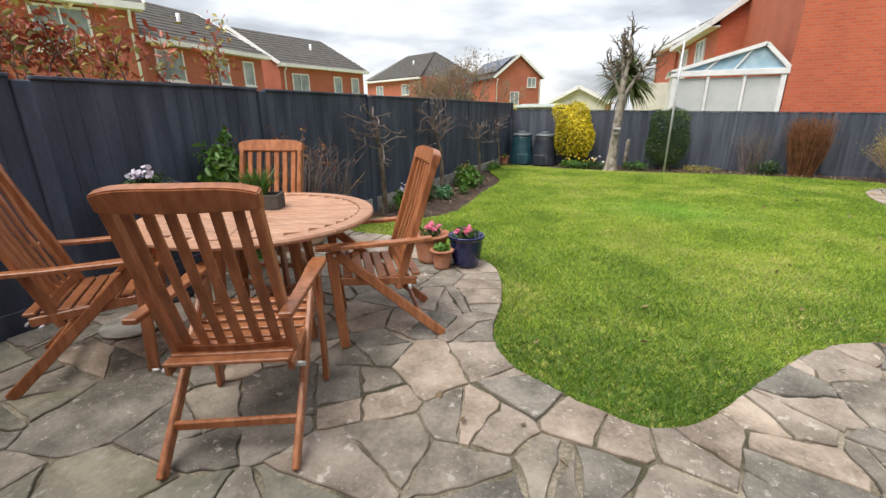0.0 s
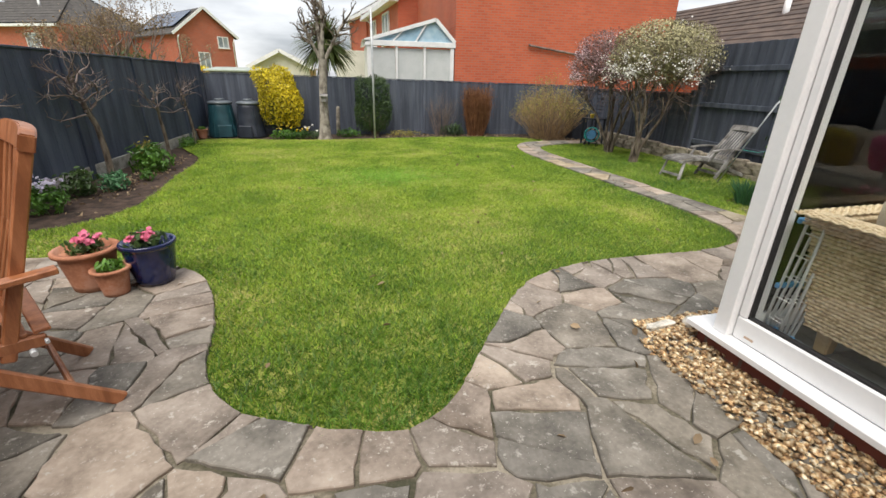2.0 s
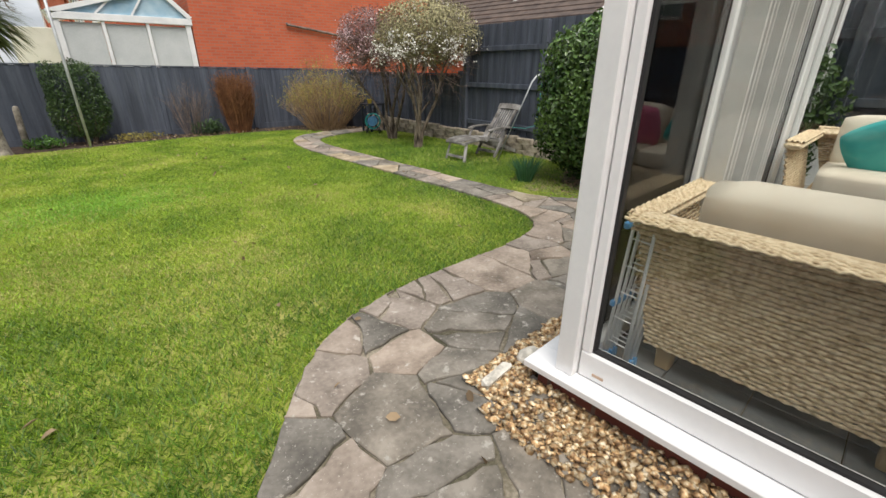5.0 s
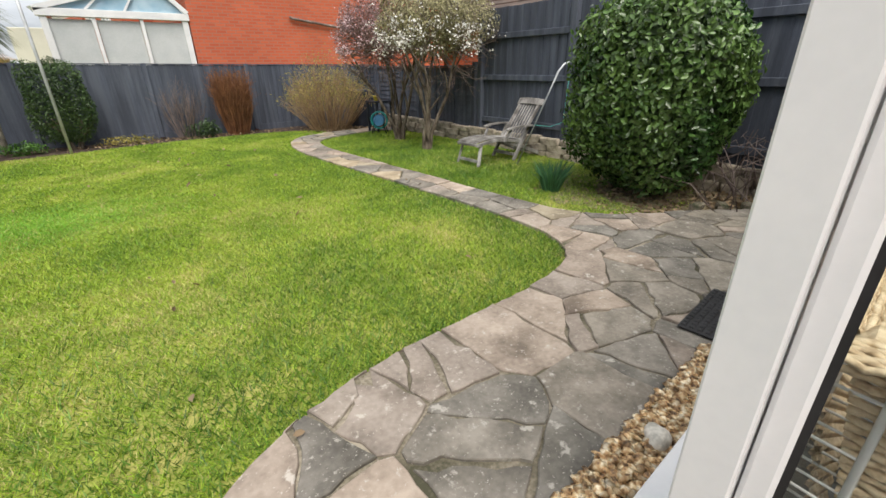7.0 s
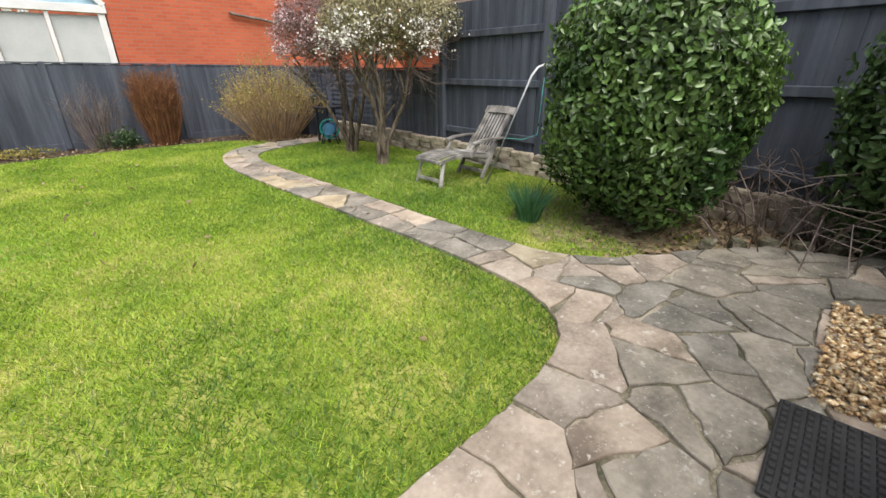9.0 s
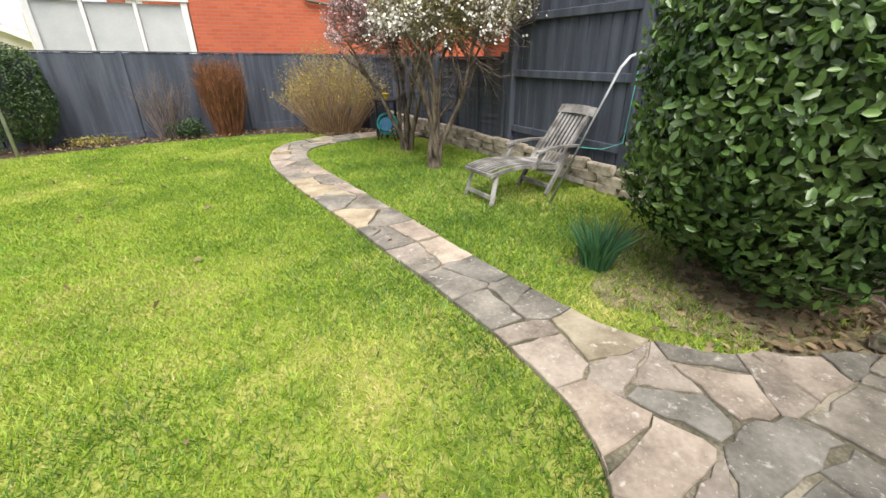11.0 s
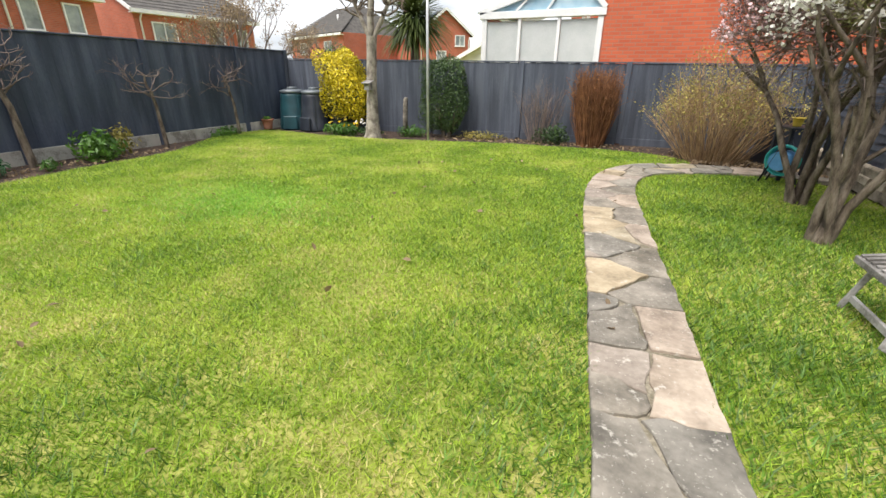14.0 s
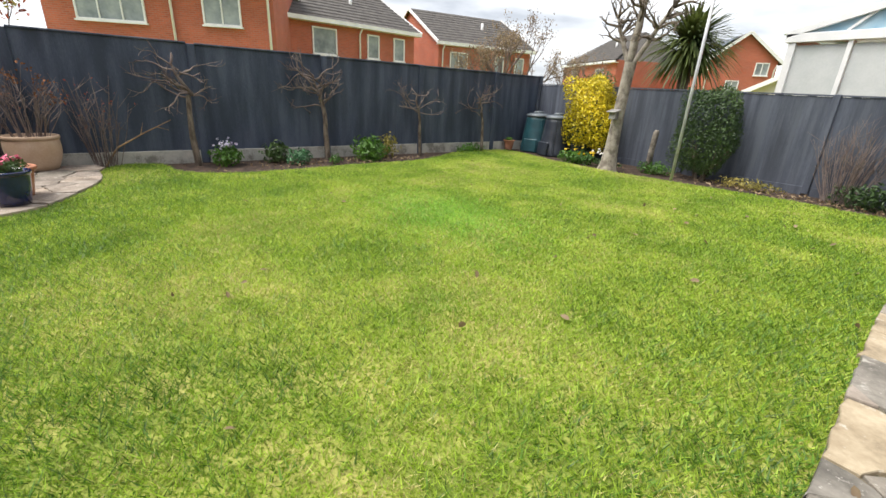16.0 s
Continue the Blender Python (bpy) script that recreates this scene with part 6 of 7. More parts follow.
leaves("leaves", G, p, nr, 0.05, M_HEDGE, t)

# clipped hedge and golden shrub
t = shrub_thing("clipped_shrub", 1.55, 13.05, "tall clipped dark green evergreen shrub")
bm = bmesh.new()
for k in range(4):
    grow(bm, R1, (1.5 + 0.05 * k, 13.05, -0.06), (0.1 * (k - 1.5), 0, 1), 0.4, 0.03, 1, 0.4)
part("trunk", bm, M_BARK, t)
p, nr = lumpy(G, 9000, (0.46, 0.36, 0.68), (1.55, 13.02, 0.78), 0.28, 3.6, 0.08)
leaves("crown", G, p, nr, 0.04, M_HEDGE, t, "", 0.55)
t = shrub_thing("golden_shrub", -0.9, 13.0, "bright golden-yellow evergreen shrub")
bm = bmesh.new()
for k in range(5):
    grow(bm, R1, (-0.75 + 0.04 * k, 13.05, -0.06), (-0.12 + 0.1 * (k - 2), 0, 1), 0.5, 0.028, 1, 0.4)
part("trunk", bm, M_BARK, t)
p, nr = lumpy(G, 8200, (0.5, 0.42, 0.68), (-0.8, 13.0, 0.94), 0.35, 3.6, 0.11)
p[:, 0] += (1.0 - p[:, 2]) * 0.16
leaves("crown", G, p, nr, 0.055, M_YELLOW, t, "golden leaves", 0.55)
# shade low inside the crown, painted as dark green leaves among the gold
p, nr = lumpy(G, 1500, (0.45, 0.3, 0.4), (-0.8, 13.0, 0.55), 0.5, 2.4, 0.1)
leaves("inner_leaves", G, p, nr, 0.055, M_HEDGE, t, "inner leaves coloured dark green for shade", 0.55)

# pollarded tree
t = shrub_thing("pollarded_tree", 0.33, 12.25, "pollarded tree with pale ringed trunk and bare branches", "tree")
bm = bmesh.new()
tube(bm, [(0.30, 12.25, -0.08), (0.31, 12.25, 0.05), (0.32, 12.25, 0.35), (0.33, 12.25, 0.7), (0.345, 12.25, 1.1), (0.37, 12.25, 1.5), (0.39, 12.25, 1.8)], [0.2, 0.15, 0.12, 0.104, 0.096, 0.094, 0.098], 14, cap=False)
rt = random.Random(8)
knobs = []
for a, b, l, r0 in ((-0.12, 0.1, 1.35, 0.062), (0.14, -0.15, 1.4, 0.058), (0.45, 0.2, 1.05, 0.045), (-0.45, -0.1, 0.9, 0.042)):
    base, p = Vector((0.38, 12.25, 1.68)), Vector((0.38, 12.25, 1.68))
    d = Vector((a, b, 1)).normalized()
    pts, rad = [p.copy()], [r0 * 1.15]
    for k in range(6):
        d = (d + Vector((rt.gauss(0, 0.07), rt.gauss(0, 0.07), 0.06))).normalized()
        p = p + d * l / 6
        pts.append(p.copy())
        rad.append(r0 * (1 - 0.09 * k) * rt.uniform(0.88, 1.12))
        if k > 1:
            knobs.append((p.copy(), d.copy()))
    tube(bm, pts, rad, 9)
part("trunk", bm, M_BARK_PALE, t, "pale ringed trunk with forked limbs")
bm = bmesh.new()
for p, d in knobs:
    for k in range(3):
        e = (d * 0.4 + Vector((rt.gauss(0, 0.7), rt.gauss(0, 0.7), rt.gauss(0.2, 0.3)))).normalized()
        grow(bm, rt, p, e, rt.uniform(0.2, 0.34), 0.026, 2, 0.6, 3, 5, 0.12, None, 0.25, 0.55)
tagged(part("shoot_mass", bm, M_BARK, t, "knobbly dark pollard shoots"), kind="stuff")

# cabbage palm behind the far fence
t = shrub_thing("cabbage_palm", 0.55, 14.4, "cabbage palm with drooping sword-shaped leaves behind the fence", "palm")
bm = bmesh.new()
tube(bm, [(0.27, 14.35, -0.1), (0.27, 14.35, 1.0), (0.27, 14.35, 2.3)], [0.13, 0.11, 0.1], 10)
part("trunk", bm, M_BARK, t)
n = 620
az, el = G.uniform(0, 2 * np.pi, n), np.arcsin(np.clip(G.uniform(-0.75, 1.0, n), -1, 1))
ln = G.uniform(0.7, 1.05, n)
d = np.stack([np.cos(az) * np.cos(el), np.sin(az) * np.cos(el), np.sin(el)], 1)
sd = np.cross(d, [0, 0, 1.0])
sd /= np.linalg.norm(sd, axis=1)[:, None] + 1e-6
c0 = np.array([0.33, 14.2, 2.3])
w = 0.026
rows = []
for s, k in ((0.08, 0.7), (0.45, 1.0), (0.8, 0.7), (1.0, 0.05)):
    ctr = c0 + d * (ln * s)[:, None] - np.array([0, 0, 1.0]) * (0.28 * s ** 3 * ln)[:, None]
    rows += [ctr - sd * w * k, ctr + sd * w * k]
v = np.stack(rows, 1).reshape(-1, 3)
i = np.arange(n)[:, None] * 8
f = np.concatenate([i + np.array([[2 * q, 2 * q + 1, 2 * q + 3, 2 * q + 2]]) for q in range(3)], 0)
o = new("leaf_head", raw("leaf_head", v, f, M_CORDY))
o.parent = t
tagged(o, "long sword-shaped leaves", kind="stuff")

# four small bare fruit trees along the left fence
for k, (x, y, h, lab) in enumerate(((-2.42, 5.86, 0.95, "small bare fruit tree trained by the fence"), (-2.42, 7.9, 0.95, "small bare fruit tree with a dense twiggy head"),
                                    (-2.36, 9.8, 0.85, "young bare fruit tree with pale twigs"), (-2.45, 11.5, 0.8, "slender bare fruit tree near the corner"))):
    rt = random.Random(60 + k)
    t = shrub_thing("fruit_tree", x, y, lab, "tree")
    bm = bmesh.new()
    top = (x + rt.gauss(0, 0.04) - 0.03, y + rt.gauss(0, 0.04) - 0.05, h)
    r0 = 0.042 if k < 2 else 0.03
    tube(bm, [(x, y, -0.08), (x + 0.01, y - 0.03, h * 0.4), (x - 0.02, y - 0.02, h * 0.75), top], [r0 * 1.25, r0, r0 * 0.85, r0 * 0.8], 8, cap=False)
    part("trunk", bm, M_BARK, t)
    bm = bmesh.new()
    tall = (0.55, 0.4, 0.35, 0.4)[k]
    lead = [Vector(top) + Vector((rt.gauss(0, 0.015), rt.gauss(0, 0.03) - 0.04 * q, tall * q / 4)) for q in range(5)]
    tube(bm, lead, [r0 * (0.8 - 0.14 * q) for q in range(5)], 6)
    for j in range((12, 18, 9, 9)[k]):
        q = lead[0].lerp(lead[4], rt.random() ** 1.3) - Vector((0, 0, rt.uniform(0, 0.15)))
        side = rt.choice((-1, 1))
        grow(bm, rt, q, (rt.gauss(0, 0.3), side, rt.uniform(0.1, 0.8)), rt.uniform(0.22, 0.4), r0 * 0.34, 2, 0.6, 3, 5, 0.12, None, 0.28, 0.62)
    part("twig_crown", bm, M_TWIG, t, "bare forked twigs")

# twiggy shrub in the buff planter, leaning twig, bare climbers on the left fence
t = shrub_thing("potted_shrub", -2.36, 4.06, "leafless hydrangea stems growing in the planter")
rr = random.Random(21)
tips = fountain("stem_mass", rr, (-2.36, 4.06, 0.36), 46, 0.36, 0.95, M_TWIG, t, 0.006, 0.9)
p, nr = sprinkle(G, tips[::4], 240, 0.02)
leaves("dead_flowers", G, p, nr, 0.03, M_TWIG_BROWN, t, "dry brown flower heads", 0.8)
for y, h, n in ((3.55, 1.4, 34), (4.75, 1.3, 30)):
    t = shrub_thing("climber", -2.55, y, "sparse bare climber with a few reddish buds against the fence", "climber")
    tips = fountain("stem_mass", rr, (-2.56, y, -0.04), n, 0.34, h, M_TWIG, t, 0.006, 0.8)
    p, nr = sprinkle(G, tips, 60, 0.03)
    leaves("bud_scatter", G, p, nr, 0.03, M_RED_LEAF, t, "", 0.5)
t = shrub_thing("leaning_branch", -2.5, 5.1, "pale bare branch arching along the fence", "branch")
bm = bmesh.new()
tube(bm, [(-2.55, 4.72, -0.05), (-2.55, 4.9, 0.22), (-2.58, 5.25, 0.42), (-2.58, 5.6, 0.6)], [0.014, 0.012, 0.009, 0.004], 6, cap=False)
tube(bm, [(-2.57, 5.2, 0.4), (-2.56, 5.25, 0.56)], [0.006, 0.002], 4, cap=False)
tube(bm, [(-2.58, 5.4, 0.5), (-2.55, 5.55, 0.46)], [0.006, 0.002], 4, cap=False)
part("stem", bm, M_TWIG_STRAW, t)

# leafy plants by the table and along the left border
GREENS = (("leafy_plant", -2.45, 3.22, 0.82, (0.2, 0.22, 0.42), 900, 0.1, M_GREEN, "fresh green leafy plant against the fence"),
          ("fern_plant", -2.1, 3.1, 0.4, (0.24, 0.24, 0.3), 500, 0.07, M_GREEN, "feathery green plant beside the table"),
          ("border_plant", -2.3, 6.25, 0.1, (0.22, 0.22, 0.18), 420, 0.07, M_GREEN, "low green primrose clump with pale flowers"),
          ("border_plant", -2.35, 7.0, 0.1, (0.2, 0.22, 0.2), 360, 0.08, M_HEDGE, "dark green border plant in bare soil"),
          ("border_plant", -2.1, 7.3, 0.06, (0.18, 0.2, 0.14), 260, 0.07, M_BLUEGREEN, "blue-green bulb foliage in the border"),
          ("border_plant", -2.15, 8.6, 0.12, (0.3, 0.32, 0.26), 620, 0.09, M_GREEN, "leafy green perennial clump in the border"),
          ("border_plant", -1.95, 7.85, 0.02, (0.1, 0.1, 0.09), 120, 0.06, M_GREEN, "small green seedling clump in the border"),
          ("border_plant", -2.4, 9.1, 0.14, (0.16, 0.2, 0.26), 300, 0.07, M_OLIVE, "olive-green border plant by the fence"),
          ("border_plant", -2.5, 11.2, 0.04, (0.14, 0.35, 0.12), 420, 0.06, M_GREEN, "low grassy tuft at the fence foot"),
          ("border_plant", 0.9, 12.85, 0.04, (0.35, 0.2, 0.12), 420, 0.06, M_GREEN, "low green ground cover along the far fence"),
          ("border_plant", 2.4, 12.95, 0.03, (0.5, 0.16, 0.09), 420, 0.05, M_OLIVE, "dull green weeds along the far fence"),
          ("border_plant", 3.85, 13.0, 0.1, (0.2, 0.16, 0.22), 320, 0.06, M_HEDGE, "dark leafy plant by the russet shrub"),
          ("border_plant", -0.55, 12.45, 0.05, (0.45, 0.22, 0.14), 700, 0.07, M_GREEN, "green daffodil foliage under the golden shrub"),
          ("border_plant", 0.05, 12.55, 0.03, (0.3, 0.2, 0.12), 300, 0.06, M_HEDGE, "low ground cover round the trunk"))
for name, x, y, z, rad, n, size, mat, lab in GREENS:
    t = shrub_thing(name, x, y, lab, "plant")
    p, nr = lumpy(G, n, rad, (x, y, z), 0.7, 2.0, 0.2, -0.06)
    leaves("leaves", G, p, nr, size, mat, t, "", 0.42, 0.3, -0.4)
    if z > 0.3:
        bm = bmesh.new()
        for k in range(7):
            tube(bm, [(x + R1.gauss(0, 0.03), y + R1.gauss(0, 0.03), 0.0), (x + R1.gauss(0, 0.08), y + R1.gauss(0, 0.08), z)], [0.008, 0.005], 4, cap=False)
        part("stem_mass", bm, M_TWIG, t)


def flower_heads(name, spots, size, mat, label, category="flowers", group=""):
    t = thing(name, pose(0, 0, 0), label, category, group)
    for x, y, z, r, n in spots:
        p = np.array([(x, y, z)]) + G.normal(0, 1, (n, 3)) * np.array([r, r, r * 0.3])
        nr = np.tile([[0, -0.3, 1.0]], (n, 1))
        pp = np.repeat(p, 4, 0) + G.normal(0, size * 0.25, (n * 4, 3))
        leaves("petals", G, pp, np.repeat(nr, 4, 0), size, mat, t, "", 0.9)


flower_heads("primrose_flowers", [(-2.28, 6.2, 0.27, 0.1, 26)], 0.035, M_LILAC, "lilac-white primrose flowers in the border")
flower_heads("daffodils", [(-0.75, 12.4, 0.22, 0.14, 7), (-0.3, 12.35, 0.2, 0.12, 6)], 0.05, M_YELLOW_PETAL, "yellow daffodils below the golden shrub")
flower_heads("white_daffodils", [(-0.05, 12.4, 0.2, 0.1, 5)], 0.05, M_BLOSSOM, "white narcissi by the tree trunk")
for x, y, z, r, hue, lab in ((-0.75, 4.09, 0.30, 0.13, M_PINK, "pink primulas and grassy leaves in the terracotta pot"), (-0.375, 4.12, 0.32, 0.12, M_PINK, "pink cyclamen and dark leaves in the blue pot"), (-0.555, 3.95, 0.2, 0.07, None, "green cushion plant in the small pot"),
                               (-2.3, 2.42, 0.93, 0.16, M_LILAC, "green alpines with tiny lilac flowers in the bowl"), (-2.58, 12.45, 0.2, 0.08, None, "small green plant in the corner pot")):
    t = thing("pot_plant", pose(0, 0, 0), lab, "plant")
    p, nr = lumpy(G, 300, (r * 1.05, r * 1.05, r * 0.6), (x, y, z), 0.8, 2.0, 0.15)
    leaves("leaves", G, p, nr, 0.05, M_GREEN if hue is None else M_HEDGE, t, "", 0.4)
    if hue is not None:
        k = 9
        q = np.array([(x + 0.03, y - 0.04, z + r * 0.5)]) + G.normal(0, 1, (k, 3)) * np.array([r * 0.35, r * 0.35, 0.012])
        leaves("petals", G, np.repeat(q, 6, 0) + G.normal(0, 0.012, (k * 6, 3)), np.tile([[0, -0.4, 1.0]], (k * 6, 1)), 0.04, hue, t, "flower petals", 0.9)


def blades(name, centre, n, radius, height, width, mat, parent):
    a, q = G.uniform(0, 6.283, n), np.sqrt(G.random(n))
    bx, by = centre[0] + np.cos(a) * q * radius * 0.5, centre[1] + np.sin(a) * q * radius * 0.5
    h = height * G.uniform(0.6, 1.05, n)
    ox, oy = np.cos(a) * q * radius + G.normal(0, 0.03, n), np.sin(a) * q * radius + G.normal(0, 0.03, n)
    sa = G.uniform(0, 6.283, n)
    sx, sy = np.cos(sa) * width / 2, np.sin(sa) * width / 2
    rows = []
    for s, k in ((0, 1), (0.55, 1), (1, 0.25)):
        x, y, z = bx + ox * s * s, by + oy * s * s, centre[2] + h * s
        rows += [np.stack([x - sx * k, y - sy * k, z], 1), np.stack([x + sx * k, y + sy * k, z], 1)]
    v = np.stack(rows, 1).reshape(-1, 3)
    i = np.arange(n)[:, None] * 6
    f = np.concatenate([i + np.array([[0, 1, 3, 2]]), i + np.array([[2, 3, 5, 4]])], 0)
    o = new(name, raw(name, v, f, mat))
    o.parent = parent
    tagged(o, kind="stuff")


t = shrub_thing("daffodil_clump", 6.05, 5.52, "upright clump of blue-green daffodil leaves in the grass", "plant")
blades("leaves", (6.07, 5.54, -0.04), 240, 0.17, 0.34, 0.012, M_BLUEGREEN, t)
# planter trough on the table
t = thing("table_planter", pose(TABLE[0] - 0.12, TABLE[1] + 0.1, 0.815, 0, 0, 28), "grey slate trough of green seedlings on the table", "planter")
bm = bmesh.new()
for size, c in (((0.3, 0.012, 0.1), (0, -0.07, 0.05)), ((0.3, 0.012, 0.1), (0, 0.07, 0.05)), ((0.012, 0.127, 0.1), (-0.144, 0, 0.05)), ((0.012, 0.127, 0.1), (0.144, 0, 0.05)), ((0.275, 0.127, 0.07), (0, 0, 0.036))):
    box(bm, size, c, bevel=0.002)
part("trough", bm, M_ROOF, t)
t2 = thing("trough_plant", pose(0, 0, 0), "tuft of bright green leaves in the table trough", "plant")
blades("leaves", (TABLE[0] - 0.12, TABLE[1] + 0.1, 0.885), 110, 0.1, 0.2, 0.012, M_GREEN, t2)

# red-leaved shrub and far bare tree behind the left fence
t = shrub_thing("red_leaved_shrub", -3.5, 2.2, "coppery red and green shrub rising behind the fence")
bm = bmesh.new()
tips = []
rt = random.Random(5)
for k in range(9):
    grow(bm, rt, (-3.45 + rt.gauss(0, 0.1), 2.0 + 0.2 * k, 0.0), (rt.gauss(0, 0.12), rt.gauss(0, 0.2), 1), 1.3, 0.022, 2, 0.35, 3, 5, 0.2, tips, 0.1, 0.5)
part("stem_mass", bm, M_TWIG, t)
tips = [q for q in tips if q.z > 1.5] or tips
p, nr = sprinkle(G, tips, 1150, 0.08)
leaves("red_leaves", G, p, nr, 0.08, M_RED_LEAF, t, "coppery red young leaves", 0.4)
p, nr = sprinkle(G, tips, 520, 0.08)
leaves("green_leaves", G, p, nr, 0.08, M_OLIVE, t, "", 0.4)
for x, y, h, rad in ((-10.2, 24.5, 1.3, 1.5), (-4.82, 14.05, 1.2, 0.9)):
    t = shrub_thing("bare_tree", x, y, "bare brown-budded tree beyond the fence corner", "tree")
    bm = bmesh.new()
    tips = []
    for k in range(7):
        a = k * 0.9
        grow(bm, rt, (x, y, 0.0), (0.4 * math.cos(a), 0.4 * math.sin(a), 1), h, 0.06, 4, 0.45, 3, 5, 0.15, tips, 0.12, 0.66)
    part("trunk", bm, M_TWIG, t)
    p, nr = sprinkle(G, tips, 5200, 0.06)
    leaves("bud_scatter", G, p, nr, 0.05, M_LITTER, t, "brown buds", 0.5)
t = shrub_thing("yellow_bush", -9, 34, "yellow-green bush by the far houses")
p, nr = lumpy(G, 900, (1.4, 1.0, 1.1), (-10.5, 38, 1.0), 0.5)
leaves("crown", G, p, nr, 0.25, M_YELLOW, t)
t = shrub_thing("evergreen_bush", -8, 24, "dark green conifer bush beyond the fence corner")
p, nr = lumpy(G, 1500, (1.0, 1.0, 1.2), (-8.6, 24, 1.3), 0.5)
leaves("crown", G, p, nr, 0.15, M_HEDGE, t)

# leaf litter
t = thing("leaf_litter", pose(0, 0, 0), "dry brown fallen leaves on the soil", "leaves", kind="stuff")
for cx, cy, rx, ry, n, z in ((6.5, 12.1, 1.1, 0.7, 900, -0.045), (6.6, 4.75, 0.8, 0.8, 800, -0.045), (7.2, 4.0, 0.4, 0.5, 300, -0.04), (-2.1, 8.0, 0.4, 2.2, 240, -0.05), (2.0, 1.6, 2.6, 2.2, 46, 0.002), (3.0, 8.0, 3.6, 5.0, 60, -0.01), (3.5, 12.9, 2.4, 0.3, 300, -0.05)):
    p = np.stack([cx + G.normal(0, rx * 0.5, n), cy + G.normal(0, ry * 0.5, n), z + G.random(n) * 0.03], 1)
    leaves("fallen_leaves", G, p, np.tile([[0, 0, 1.0]], (n, 1)), 0.055, M_LITTER, t, "", 0.6)

# potting table, chair and hose in the far corner
t = thing("potting_table", pose(6.95, 11.1, -0.03, 0, 0, 15), "small dark potting table in the shady corner", "table")
bm = bmesh.new()
box(bm, (0.5, 0.36, 0.03), (0, 0, 0.62), bevel=0.004)
part("tabletop", bm, M_PLASTIC_BLACK, t)
for sx in (-1, 1):
    for sy in (-1, 1):
        bm = bmesh.new()
        box(bm, (0.04, 0.04, 0.605), (sx * 0.21, sy * 0.14, 0.3025), bevel=0.003)
        part("leg", bm, M_PLASTIC_BLACK, t)
pot("flower_pot", 6.85, 11.05, 0.606, pot_profile(0.04, 0.06, 0.1, 0.008), M_YELLOWC, "small yellow pot on the potting table")
M_HOSE = material("turquoise_hose", [(0.02, 0.33, 0.32), (0.05, 0.45, 0.42)], 8, 0.4, 0.1, 40)
t = thing("hose_reel", pose(6.72, 10.72, -0.03, 0, 0, 50), "turquoise coiled garden hose on a black reel", "hose reel")
bm = bmesh.new()
for k in range(4):
    pts = [(0.02 * k - 0.03 + 0.004 * math.sin(a), (0.17 - 0.015 * (k % 2)) * math.cos(a), 0.28 + (0.17 - 0.015 * (k % 2)) * math.sin(a)) for a in [2 * math.pi * j / 24 for j in range(25)]]
    tube(bm, pts, [0.011] * 25, 6, cap=False)
part("hose", bm, M_HOSE, t)
bm = bmesh.new()
for s in (-1, 1):
    tube(bm, [(s * 0.09, -0.16, 0.0), (s * 0.09, 0, 0.5), (s * 0.09, 0.16, 0.0)], [0.012] * 3, 8)
part("stand", bm, M_PLASTIC_BLACK, t)
bm = bmesh.new()
tube(bm, [(-0.1, 0, 0.28), (0.1, 0, 0.28)], [0.11, 0.11], 16)
part("drum", bm, M_BLUEP, t, "sky-blue plastic drum")
bm = bmesh.new()
box(bm, (0.5, 0.5, 0.85), (0, 0, 0.42), bevel=0.03, taper=0.85)
single("water_butt", bm, M_PLASTIC_BLACK, "dark plastic store box in the shady corner", "box", m=pose(7.1, 12.3, -0.06, 0, 0, 10))
bm = bmesh.new()
tube(bm, [(6.9, 5.42, -0.03), (6.9, 5.42, 0.5)], [0.008, 0.008], 6)
single("metal_stake", bm, M_STEEL, "short grey metal stake under the bush", "stake")


# ---- gravel ----
def pebbles(rng, area, n, size):
    """Many small rounded stones, joined: squashed and jittered octahedra."""
    base = np.array([(1, 0, 0), (-1, 0, 0), (0, 1, 0), (0, -1, 0), (0, 0, 1), (0, 0, -1)], float)
    base = np.concatenate([base, [(0.62, 0.62, 0.5), (-0.62, 0.62, 0.5), (0.62, -0.62, 0.5), (-0.62, -0.62, 0.5)]])
    tri = np.array([(4, 0, 6), (6, 0, 2), (4, 6, 2), (4, 2, 7), (7, 2, 1), (4, 7, 1), (4, 1, 9), (9, 1, 3), (4, 9, 3), (4, 3, 8), (8, 3, 0), (4, 8, 0), (5, 2, 0), (5, 1, 2), (5, 3, 1), (5, 0, 3)])
    c = area(rng, n)
    n = len(c)
    s = size * rng.uniform(0.5, 1.3, (n, 1, 1)) * np.stack([rng.uniform(0.8, 1.3, n), rng.uniform(0.6, 1.0, n), rng.uniform(0.4, 0.75, n)], 1)[:, None, :]
    v = base[None] * s * rng.uniform(0.85, 1.15, (n, 10, 3))
    a = rng.uniform(0, 6.283, n)
    ca, sa = np.cos(a)[:, None], np.sin(a)[:, None]
    x, y = v[:, :, 0] * ca - v[:, :, 1] * sa, v[:, :, 0] * sa + v[:, :, 1] * ca
    tilt = rng.normal(0, 0.35, (n, 1))
    z = v[:, :, 2] + x * tilt
    v = np.stack([x, y, z], 2) + c[:, None, :]
    f = (np.arange(n)[:, None, None] * 10 + tri[None]).reshape(-1, 3)
    return v.reshape(-1, 3), f


M_GRAVEL = material("golden_gravel", [(0.14, 0.085, 0.045), (0.4, 0.24, 0.11), (0.55, 0.42, 0.24), (0.75, 0.66, 0.5)], 38, 0.6, 0.2, 60, island=0.5, world_space=True)


